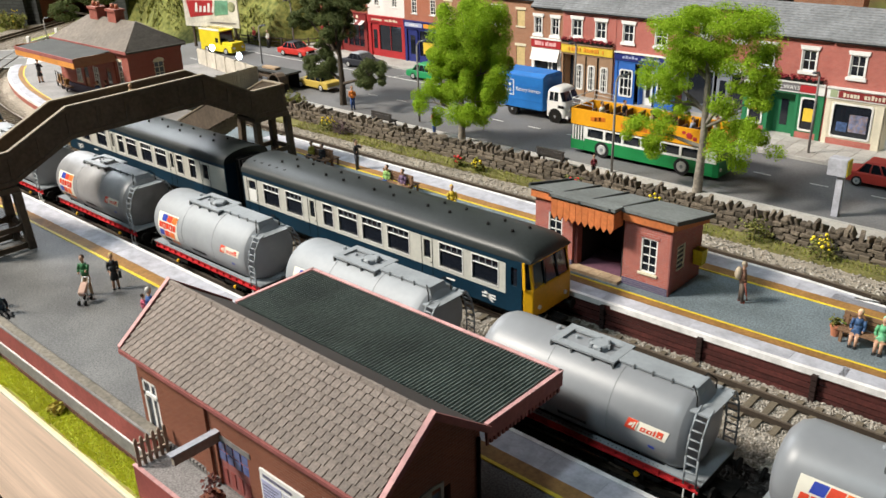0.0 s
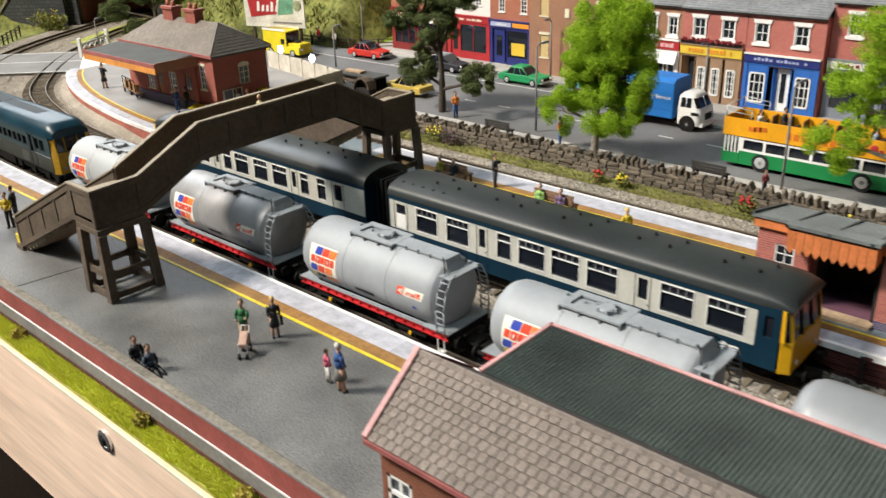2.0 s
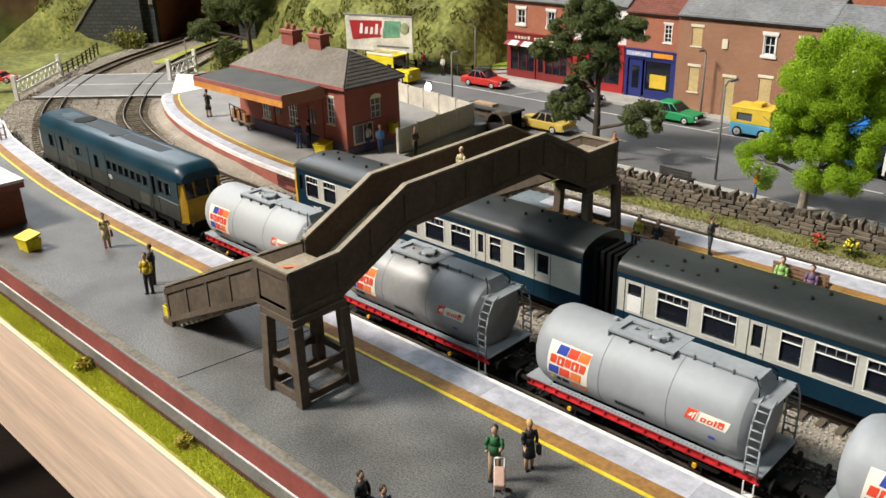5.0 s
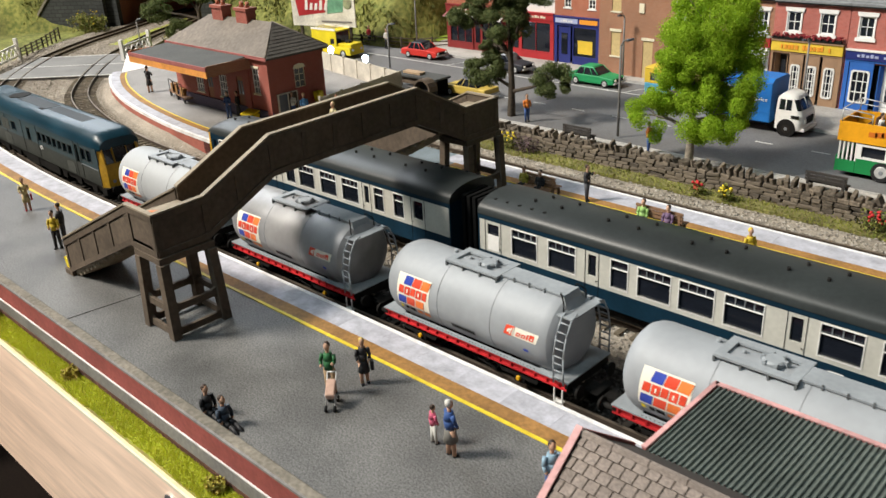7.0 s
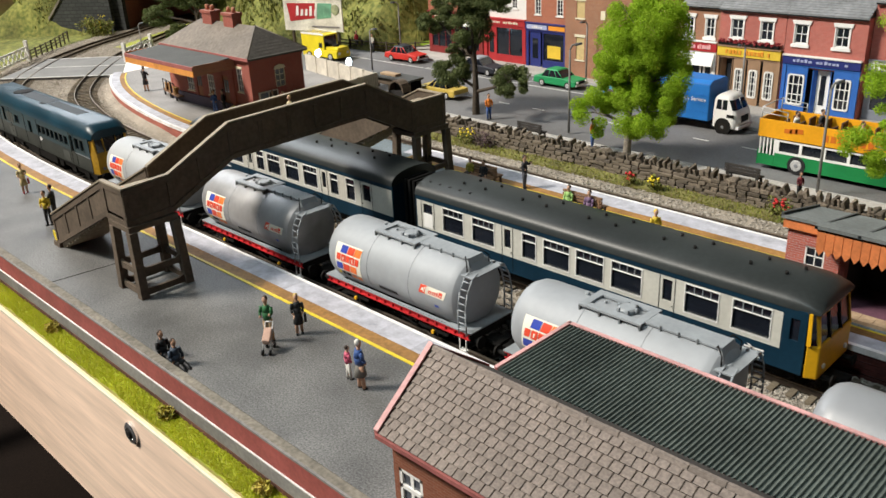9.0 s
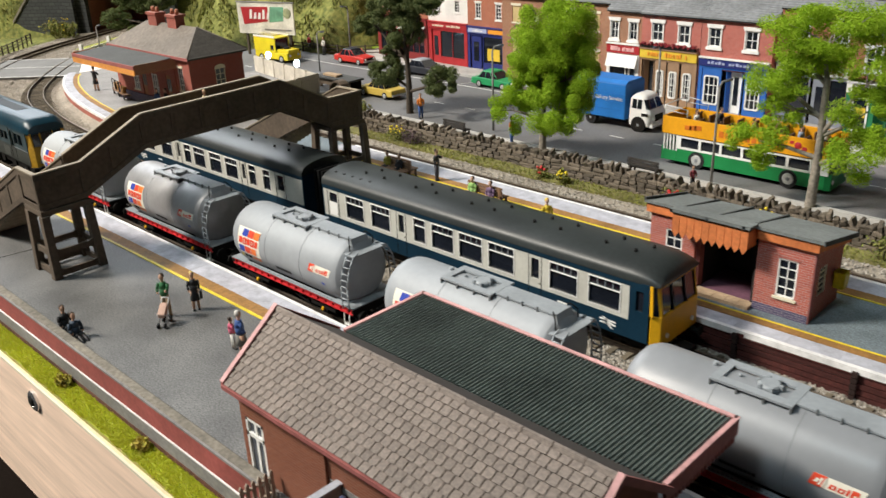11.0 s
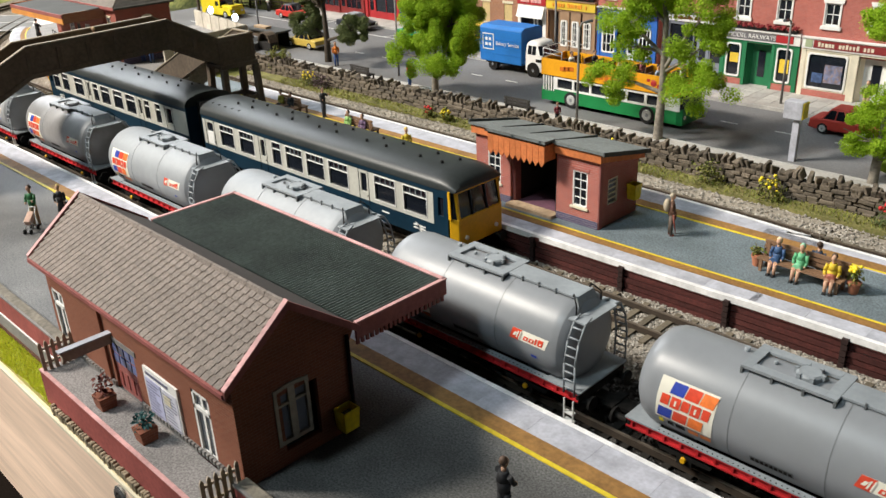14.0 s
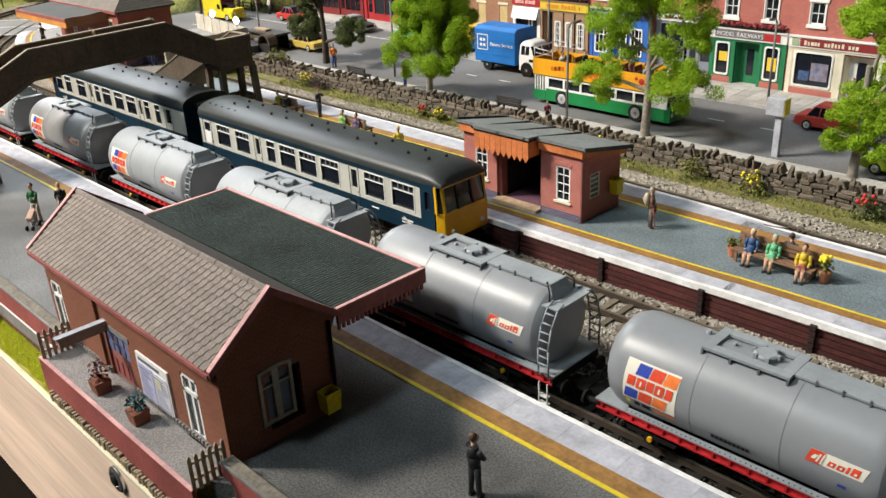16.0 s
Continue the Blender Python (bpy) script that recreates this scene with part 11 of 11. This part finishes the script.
rail_fence([(-1.12, 0.722), (-1.04, 0.728), (-0.96, 0.745), (-0.93, 0.775)], "dark timber rail fence along the foot of the bank", zf=0.006)
rail_fence([(-1.42, 0.445), (-1.48, 0.50), (-1.55, 0.555)], "dark timber rail fence beside the curved line", zf=0.0)

# ---- billboard ----
bb = thing("billboard", -1.1000, 0.6690, 0.0000, 17, "large advertising hoarding with a red and green printed poster", "billboard")
part("panel", bx(B(), 0, 0.0930, -0.0010, 0.0010, 0.0380, 0.0790), mat("poster_ground", (0.72, 0.70, 0.62), 0.6, coarse=45, stain=0.35), bb, "pale poster ground")
part("frame", bx(B(), -0.0015, 0.0945, -0.0016, 0.0014, 0.0790, 0.0806), M_PLINTH, bb)
for q in (0.010, 0.046, 0.083):
    part("support", bx(B(), q - 0.0015, q + 0.0015, 0.0010, 0.0040, -0.002, 0.0790), M_DARKTRUNK, bb)
bm = B()
hexa(bm, [(0.010, -0.0014, 0.050), (0.050, -0.0014, 0.055), (0.050, -0.0010, 0.055), (0.010, -0.0010, 0.050), (0.006, -0.0014, 0.073), (0.052, -0.0014, 0.074), (0.052, -0.0010, 0.074), (0.006, -0.0010, 0.073)])
part("poster_red", bm, P_RED, bb, "slanted red poster block")
bm = B()
for k in range(5):
    hexa(bm, [(0.020 + k * 0.0072, -0.0018, 0.0575), (0.0245 + k * 0.0072, -0.0018, 0.0580), (0.0245 + k * 0.0072, -0.0014, 0.0580), (0.020 + k * 0.0072, -0.0014, 0.0575), (0.022 + k * 0.0072, -0.0018, 0.0700 if k in (0, 3) else 0.0660), (0.0255 + k * 0.0072, -0.0018, 0.0700 if k in (0, 3) else 0.0660), (0.0255 + k * 0.0072, -0.0014, 0.0700 if k in (0, 3) else 0.0660), (0.022 + k * 0.0072, -0.0014, 0.0700 if k in (0, 3) else 0.0660)])
part("poster_bar", bm, P_WHITE, bb, "white bars in place of a brand name")
part("poster_green", prism(B(), [(0.053, 0.0535), (0.076, 0.0560), (0.078, 0.0740), (0.056, 0.0740)], "y", -0.0014, -0.0010), mat("poster_green", (0.16, 0.38, 0.25), 0.6, coarse=90, stain=0.4), bb, "pale green poster shape")
part("poster_shape", ball(B(), (0.083, -0.0010, 0.066), 0.007, sy=0.05), mat("poster_olive", (0.35, 0.38, 0.22), 0.6, coarse=90, stain=0.5), bb, "pale olive poster shape")
part("poster_bar", bx(B(), 0.044, 0.088, -0.0014, -0.0010, 0.0430, 0.0450), M_PLINTH, bb)

# ---- tunnel ----
ta = thing("tunnel_portal", -1.5780, 0.6440, 0.0, 36.4, "dark stone double track tunnel portal with wing wall", "tunnel", kind="structure")
M_TUNNEL = brick_mat("dark_tunnel_stone", (0.055, 0.06, 0.058), (0.035, 0.04, 0.04), (0.02, 0.022, 0.022), w=0.012, h=0.006, joint=0.0006)
bm = B()
arch = [(0.026 + 0.068 - 0.068 * math.cos(math.pi * k / 20), 0.060 + 0.055 * math.sin(math.pi * k / 20)) for k in range(21)]
top = 0.165
outer = [(0.0, -0.002), (0.0, top), (0.188, top), (0.188, -0.002), (0.162, -0.002)] + arch[::-1] + [(0.026, -0.002)]
prism(bm, outer, "y", 0.0, 0.012)
part("portal_face", bm, M_TUNNEL, ta)
bm = B()
ring = [(x + (x - 0.094) * 0.10, z + (z - 0.05) * 0.10) for x, z in arch]
for (xa, za), (xb_, zb), (xc, zc), (xd, zd) in zip(arch, arch[1:], ring, ring[1:]):
    hexa(bm, [(xa, -0.003, za), (xb_, -0.003, zb), (xb_, 0.002, zb), (xa, 0.002, za), (xc, -0.003, zc), (xd, -0.003, zd), (xd, 0.002, zd), (xc, 0.002, zc)])
part("arch_ring", bm, M_COPING, ta, "pale stone arch ring")
part("tunnel_side", bx(B(), 0.020, 0.026, 0.012, 0.16, -0.002, 0.12), M_BRICK, ta)
part("tunnel_side", bx(B(), 0.162, 0.168, 0.012, 0.16, -0.002, 0.12), M_BRICK, ta)
part("tunnel_end", bx(B(), 0.020, 0.168, 0.16, 0.165, -0.002, 0.12), M_REDWALL, ta, "dark red tunnel lining")
part("tunnel_roof", bx(B(), 0.020, 0.168, 0.012, 0.165, 0.118, 0.124), M_HILL, ta, "grassy ground over the bore")
wing = part("wing_wall", prism(B(), [(-0.110, -0.002), (0.0, -0.002), (0.0, 0.150), (-0.110, 0.020)], "y", -0.002, 0.010), M_TUNNEL, ta, "sloping dark stone wing wall")
part("wing_coping", prism(B(), [(-0.112, 0.020), (0.0, 0.150), (0.0, 0.155), (-0.112, 0.025)], "y", -0.004, 0.012), M_COPING, ta)
part("wing_buttress", bx(B(), -0.006, 0.008, -0.010, 0.0, -0.002, 0.155), M_TUNNEL, ta)

# ---- painted backdrop boards ----
def backdrop_mat():
    m = bpy.data.materials.new("painted_backdrop")
    m.use_nodes = True
    n, l = m.node_tree.nodes, m.node_tree.links
    p = n["Principled BSDF"]
    p.inputs["Roughness"].default_value = 0.9
    tc, sep, ns, ns2 = n.new("ShaderNodeTexCoord"), n.new("ShaderNodeSeparateXYZ"), n.new("ShaderNodeTexNoise"), n.new("ShaderNodeTexNoise")
    ns.inputs["Scale"].default_value, ns.inputs["Detail"].default_value = 9, 6
    ns2.inputs["Scale"].default_value, ns2.inputs["Detail"].default_value = 40, 4
    for q in (ns, ns2):
        l.new(tc.outputs["Object"], q.inputs["Vector"])
    l.new(tc.outputs["Object"], sep.inputs[0])
    a = n.new("ShaderNodeMath")
    a.operation = "MULTIPLY_ADD"
    l.new(ns.outputs["Fac"], a.inputs[0])
    a.inputs[1].default_value = 0.14
    l.new(sep.outputs[2], a.inputs[2])
    ramp = n.new("ShaderNodeValToRGB")
    e = ramp.color_ramp.elements
    e[0].position, e[0].color = 0.0, (0.10, 0.13, 0.03, 1)
    e[1].position, e[1].color = 1.0, (0.55, 0.62, 0.68, 1)
    for pos, col in ((0.09, (0.12, 0.15, 0.03)), (0.115, (0.14, 0.09, 0.04)), (0.17, (0.17, 0.085, 0.045)), (0.24, (0.22, 0.16, 0.09)), (0.33, (0.30, 0.30, 0.22)), (0.5, (0.50, 0.56, 0.60))):
        q = e.new(pos)
        q.color = (*col, 1)
    l.new(a.outputs[0], ramp.inputs[0])
    mul, rg = n.new("ShaderNodeMix"), n.new("ShaderNodeMapRange")
    mul.data_type, mul.blend_type = "RGBA", "MULTIPLY"
    mul.inputs[0].default_value = 1
    rg.inputs[1].default_value, rg.inputs[2].default_value, rg.inputs[3].default_value, rg.inputs[4].default_value = 0.3, 0.7, 0.55, 1.3
    l.new(ns2.outputs["Fac"], rg.inputs[0])
    l.new(ramp.outputs[0], mul.inputs[6])
    l.new(rg.outputs[0], mul.inputs[7])
    l.new(mul.outputs[2], p.inputs["Base Color"])
    return m


M_BACK = backdrop_mat()
tagged(part("backdrop", bx(B(), -2.1, 0.75, 1.32, 1.33, -0.03, 0.55), M_BACK), "painted backdrop board of moorland and trees", "backdrop", kind="structure")
tagged(part("backdrop", bx(B(), -2.1, -2.09, 0.12, 1.32, -0.03, 0.55), M_BACK), "painted backdrop board of moorland and trees", "backdrop", kind="structure")

bd = part("backdrop", bx(B(), 0.0, 0.56, 0.0, 0.008, -0.03, 0.14), M_BACK)
bd.matrix_basis = pose(-1.960, 0.118, 0, 0, 0, 64)
tagged(bd, "painted backdrop board of green field and brown moorland", "backdrop", kind="structure")


# small houses between the terrace and the backdrop
def far_house(x, y, z, w, h, rz, brick, label):
    t = thing("background_house", x, y, z, rz, label, "house", "background houses")
    part("wall", bx(B(), -w / 2, w / 2, -0.02, 0.02, -0.03, h), brick, t)
    part("roof", prism(B(), [(-0.024, h - 0.001), (0.024, h - 0.001), (0.0, h + 0.022)], "x", -w / 2 - 0.002, w / 2 + 0.002), M_REDTILE, t)
    for q in (-w * 0.25, w * 0.25):
        window_unit(t, q, -0.0205, h * 0.35, h * 0.75, w * 0.18, 2, 2, M_WHITE, M_GLASS, bars=0.0008)
    part("chimney", bx(B(), w * 0.3, w * 0.3 + 0.008, -0.004, 0.004, h + 0.008, h + 0.034), brick, t)


far_house(-1.1450, 1.0300, 0.030, 0.070, 0.040, 8, M_BRICK3, "small orange brick house on the green slope")
for k in range(7):
    far_house(-0.74 + k * 0.135, 0.93 + 0.02 * (k % 2), 0.03, 0.10, 0.078 + 0.006 * (k % 3), random.uniform(-10, 10), (M_BRICK4, M_BRICK3, M_BRICK5)[k % 3], "small brick house behind the shop terrace")

# bright lawn beside the bank
bm = B()
hexa(bm, [(-1.000, 0.800, 0.0), (-0.900, 0.800, 0.0), (-0.880, 1.300, 0.0), (-1.250, 1.300, 0.0), (-1.000, 0.800, 0.012), (-0.900, 0.800, 0.012), (-0.880, 1.300, 0.060), (-1.250, 1.300, 0.060)])
tagged(part("lawn", bm, mat("mown_lawn", (0.22, 0.32, 0.03), 0.95, var=0.2, scale=400, coarse=20, stain=0.2, bump=0.4)), "bright green mown lawn beside the bank", "lawn", kind="structure")

# ---- painted figures: plain little model people, one mesh each ----
def figure(x, y, z, rz, label, top, legs, hair=(0.05, 0.03, 0.02), sit=False, arm=0.0, h=0.0235, bag=None, lie=False, skirt=None, pack=False):
    skin = (0.55, 0.33, 0.22)
    cols = [top, skin if skirt else legs, skin, hair, bag or (0.03, 0.03, 0.03), skirt or legs]
    mats = [mat("figure_paint", c, 0.6, var=0.12, scale=700, coarse=200, stain=0.2, bump=0.1) for c in cols]
    k = h / 0.0235
    bm = B()
    hip = 0.0060 if sit else 0.0115
    if sit:
        for s in (-1, 1):
            rod(bm, (s * 0.0013, 0.0005, hip), (s * 0.0014, -0.0052, hip + 0.0002), 0.0014, 0.0012, 8, 1)
            rod(bm, (s * 0.0014, -0.0052, hip), (s * 0.0014, -0.0058 if not lie else -0.0110, 0.0006 if not lie else 0.0030), 0.0011, 0.0008, 8, 1)
            bx(bm, s * 0.0014 - 0.0007, s * 0.0014 + 0.0007, -0.0078, -0.0050, 0.0, 0.0010, 4)
    else:
        for s in (-1, 1):
            rod(bm, (s * 0.0014, 0, hip), (s * 0.0016, s * 0.0006, 0.0006), 0.0015, 0.0009, 8, 1)
            bx(bm, s * 0.0016 - 0.0007, s * 0.0016 + 0.0007, s * 0.0006 - 0.0018, s * 0.0006 + 0.0008, 0.0, 0.0010, 4)
    ball(bm, (0, 0, hip + 0.0002), 0.0023, 5, 1.05, 0.8, 0.8)
    if skirt and sit:
        rod(bm, (0, 0.0010, hip + 0.0004), (0, -0.0050, hip + 0.0004), 0.0026, 0.0025, 10, 5)
    elif skirt:
        rod(bm, (0, 0, hip + 0.0016), (0, 0, hip - 0.0050), 0.0020, 0.0033, 12, 5)
    rod(bm, (0, 0, hip), (0, 0.0002, hip + 0.0040), 0.0022, 0.0026, 10, 0)
    rod(bm, (0, 0.0002, hip + 0.0040), (0, 0.0002, hip + 0.0072), 0.0026, 0.0018, 10, 0)
    for s in (-1, 1):
        sh = (s * 0.0028, 0.0002, hip + 0.0064)
        lift = arm if s > 0 else arm * 0.3
        el = (s * 0.0036, -0.0006 - 0.0016 * lift, hip + 0.0032 + 0.0022 * lift)
        ha = (s * 0.0030, -0.0016 - 0.0030 * lift, hip + 0.0012 + 0.0065 * lift)
        rod(bm, sh, el, 0.0010, 0.0009, 7, 0)
        rod(bm, el, ha, 0.0009, 0.0007, 7, 0)
        ball(bm, ha, 0.0008, 2, seg=6)
    rod(bm, (0, 0.0002, hip + 0.0068), (0, 0.0, hip + 0.0086), 0.0009, 0.0009, 7, 2)
    ball(bm, (0, -0.0002, hip + 0.0100), 0.0016, 2, 0.9, 1, 1.15, 10)
    ball(bm, (0, 0.0003, hip + 0.0106), 0.0016, 3, 0.98, 1, 0.95, 10)
    if bag:
        bx(bm, 0.0034, 0.0050, -0.0030, 0.0000, hip - 0.0040, hip + 0.0005, 4)
    if pack:
        ball(bm, (0, 0.0030, hip + 0.0052), 0.0030, 3, 1.0, 0.8, 1.25, 9)
        rod(bm, (-0.0034, -0.0010, hip + 0.0010), (-0.0062, -0.0030, hip - 0.0080), 0.0007, 0.0003, 6, 4)
    ob = part("model_figure", bm, mats)
    ob.matrix_basis = pose(x, y, z, 0, 0, rz) @ Matrix.Diagonal((k * 0.88, k * 0.88, k * (1.0 if sit else 1.04), 1))
    return tagged(ob, label, "figurine", "model figures")


DK, JEAN, TANC, WHT = (0.02, 0.02, 0.022), (0.05, 0.09, 0.22), (0.38, 0.26, 0.15), (0.65, 0.63, 0.58)
YE, GR, BL, RD, OR = (0.62, 0.45, 0.03), (0.03, 0.14, 0.05), (0.04, 0.09, 0.26), (0.45, 0.03, 0.04), (0.70, 0.20, 0.02)
figure(-0.4372, 0.1802, PZ, 30, "painted model figure in a green top pushing a pram", GR, TANC, arm=0.35)
figure(-0.4320, 0.1940, PZ, 60, "painted model figure in a black dress with a bag", DK, DK, (0.62, 0.45, 0.12), bag=DK, skirt=DK, h=0.0212)
figure(-0.3712, 0.1822, PZ, 160, "painted model figure in a blue jacket with white hair", BL, TANC, WHT, arm=0.15, skirt=(0.20, 0.19, 0.17))
figure(-0.3812, 0.1835, PZ, 160, "small painted model figure in a pink coat", (0.60, 0.12, 0.20), WHT, h=0.0165)
figure(-0.3290, 0.1865, PZ, 60, "painted model figure in a pale blue coat", (0.25, 0.38, 0.48), JEAN)
figure(-0.6840, 0.1745, PZ, 40, "painted model figure in a yellow jacket", YE, DK)
figure(-0.6935, 0.1825, PZ, -50, "painted model figure in a dark suit", DK, DK)
figure(-0.7660, 0.1900, PZ, 70, "painted model figure in a pale yellow dress with a red bag", (0.62, 0.52, 0.25), RD, (0.03, 0.015, 0.01), arm=0.5, h=0.0220, bag=RD, skirt=(0.62, 0.52, 0.25))
figure(-0.4640, 0.1385, PZ - 0.0040, 97, "seated model figure in black on the low wall", DK, DK, sit=True, lie=True)
figure(-0.4520, 0.1385, PZ - 0.0040, 97, "seated model figure in a slate top on the low wall", (0.05, 0.07, 0.10), DK, sit=True, lie=True)
figure(-0.8260, 0.1370, PZ - 0.0040, 97, "seated model figure in black on the low wall", DK, DK, sit=True, lie=True)
figure(-0.0815, 0.1785, PZ, 175, "painted model figure in a black suit taking a picture", DK, DK, (0.10, 0.06, 0.04), arm=0.9, h=0.0240)
figure(-0.1560, 0.3965, PZ, 120, "painted model figure in a brown coat with luggage", (0.16, 0.08, 0.05), (0.12, 0.09, 0.07), (0.45, 0.38, 0.28), bag=(0.20, 0.05, 0.03), h=0.0225, pack=True)
figure(-0.0960, 0.3905, PZ, 0, "seated model figure in blue on the bench", (0.04, 0.09, 0.20), (0.10, 0.20, 0.36), (0.66, 0.52, 0.32), sit=True, skirt=(0.04, 0.09, 0.20))
figure(-0.0850, 0.3905, PZ, 0, "seated model figure in pale green on the bench", (0.12, 0.40, 0.20), (0.16, 0.45, 0.28), (0.30, 0.62, 0.42), sit=True, skirt=(0.18, 0.50, 0.28))
figure(-0.0700, 0.3890, PZ, 10, "seated model figure in yellow on the bench", YE, (0.50, 0.20, 0.10), sit=True, skirt=(0.38, 0.12, 0.08))
figure(-0.0800, 0.3975, PZ, 180, "seated model figure in navy behind the bench", (0.03, 0.05, 0.09), DK, sit=True)
figure(-0.4800, 0.4230, PZ, 100, "painted model figure in a dark coat on the island platform", DK, (0.06, 0.06, 0.07), arm=0.8)
figure(-0.5220, 0.4130, PZ, 0, "seated model figure in olive and yellow", (0.30, 0.26, 0.03), DK, sit=True)
figure(-0.5090, 0.4130, PZ, 0, "seated model figure in black", DK, DK, sit=True)
figure(-0.4300, 0.4070, PZ, 0, "seated model figure in lime green", (0.30, 0.50, 0.15), JEAN, sit=True)
figure(-0.4140, 0.4070, PZ, 0, "seated model figure in purple", (0.16, 0.10, 0.18), TANC, sit=True)
figure(-0.3640, 0.4035, PZ, 60, "seated model figure in a yellow oilskin", YE, YE, YE, sit=True)
figure(-1.0110, 0.4150, PZ, -150, "painted model figure in a dark greatcoat waving", DK, DK, arm=1.3, h=0.0265, skirt=DK)
figure(-0.8520, 0.4050, PZ, 20, "painted model figure in blue by the station door", BL, JEAN)
figure(-0.8460, 0.4110, PZ, -20, "painted model figure in black by the station door", DK, DK)
figure(-0.8000, 0.4370, PZ, 60, "painted model figure in white and navy", WHT, BL)
figure(-0.7870, 0.4400, PZ, 60, "painted model figure in a light blue jacket", (0.10, 0.28, 0.55), JEAN, (0.55, 0.40, 0.2))
figure(-0.7600, 0.4540, PZ, 90, "painted model figure in a dark brown coat", (0.06, 0.04, 0.03), DK)
figure(-0.6400, 0.5640, RZ + 0.0002, 60, "painted model figure in an orange vest", OR, BL)
figure(-0.5080, 0.5420, RZ + 0.0022, 100, "painted model figure in an orange top and blue overalls", OR, BL)
figure(-0.3330, 0.5300, RZ + 0.0022, 60, "painted model figure in a dark red coat by the wall", (0.20, 0.03, 0.04), DK, h=0.0175)
figure(-0.9910, 0.7260, RZ + 0.0002, 0, "painted model figure in a white shirt and dark trousers", WHT, DK)
figure(-1.0300, 0.7320, RZ + 0.0002, 0, "painted model figure in a red coat", RD, DK)
figure(-0.1700, 0.6960, RZ + 0.0026, 0, "painted model figure in dark olive outside the cream shop", (0.06, 0.06, 0.03), TANC)
figure(-0.5480, 0.2830, 0.0815, 0, "small painted model figure in cream on the footbridge", (0.60, 0.52, 0.30), TANC, (0.55, 0.40, 0.2), h=0.0185)
for k, (xx, yy, cc) in enumerate(((-0.3640, 0.5880, WHT), (-0.3520, 0.6030, DK), (-0.3180, 0.5870, (0.4, 0.3, 0.2)), (-0.3070, 0.6030, (0.3, 0.1, 0.1)), (-0.2840, 0.5880, (0.25, 0.3, 0.4)), (-0.2720, 0.6030, WHT))):
    figure(xx, yy, RZ + 0.0262, 90, "seated model passenger on the open top deck", cc, DK, sit=True)


def pram(x, y, rz):
    p = thing("pram", x, y, PZ, rz, "small cream and red push chair with thin wheels", "push chair")
    bm = B()
    hexa(bm, [(-0.0016, -0.0030, 0.0048), (0.0016, -0.0030, 0.0048), (0.0016, 0.0020, 0.0060), (-0.0016, 0.0020, 0.0060), (-0.0020, -0.0034, 0.0072), (0.0020, -0.0034, 0.0072), (0.0020, 0.0030, 0.0110), (-0.0020, 0.0030, 0.0110)])
    part("seat", bm, mat("pram_cloth", (0.55, 0.36, 0.28), 0.8), p, bevel=0.0005)
    bm = B()
    for s in (-1, 1):
        rod(bm, (s * 0.0018, -0.0040, 0.0012), (s * 0.0018, 0.0056, 0.0125), 0.0003, 0.0003, 6)
        rod(bm, (s * 0.0018, 0.0030, 0.0012), (s * 0.0018, -0.0030, 0.0070), 0.0003, 0.0003, 6)
    rod(bm, (-0.0018, 0.0056, 0.0125), (0.0018, 0.0056, 0.0125), 0.0003, 0.0003, 6)
    part("frame", bm, M_HUB, p)
    for yy in (-0.0042, 0.0032):
        for s in (-1, 1):
            part("wheel", rod(B(), (s * 0.0018 - 0.0004, yy, 0.0013), (s * 0.0018 + 0.0004, yy, 0.0013), 0.0014, 0.0014, 10), M_TYRE, p)


pram(-0.4300, 0.1745, 40)
tro = thing("luggage_trolley", -0.9560, 0.4210, PZ, -12, "brown luggage trolleys stacked with cases under the canopy", "trolley")
part("trolley_deck", bx(B(), -0.026, 0.026, -0.0065, 0.0065, 0.0045, 0.0058), M_BENCH, tro)
for q in (-0.0235, -0.0095, 0.0045):
    part("case", bx(B(), q + 0.001, q + 0.0105, -0.0050, 0.0050, 0.0058, 0.0128), M_TACTILE, tro, bevel=0.0004)
    for dx in (0.0, 0.0115):
        for s in (-1, 1):
            part("cage_post", rod(B(), (q + dx, s * 0.0060, 0.0055), (q + dx, s * 0.0060, 0.0170), 0.0004, 0.0004, 6), M_BLACK, tro)
    for s in (-1, 1):
        part("cage_rail", rod(B(), (q, s * 0.0060, 0.0170), (q + 0.0115, s * 0.0060, 0.0170), 0.0004, 0.0004, 6), M_BLACK, tro)
for q in (-0.020, 0.0, 0.020):
    for s in (-1, 1):
        part("wheel", rod(B(), (q, s * 0.0058, 0.0026), (q, s * 0.0068, 0.0026), 0.0026, 0.0026, 12), M_TYRE, tro)
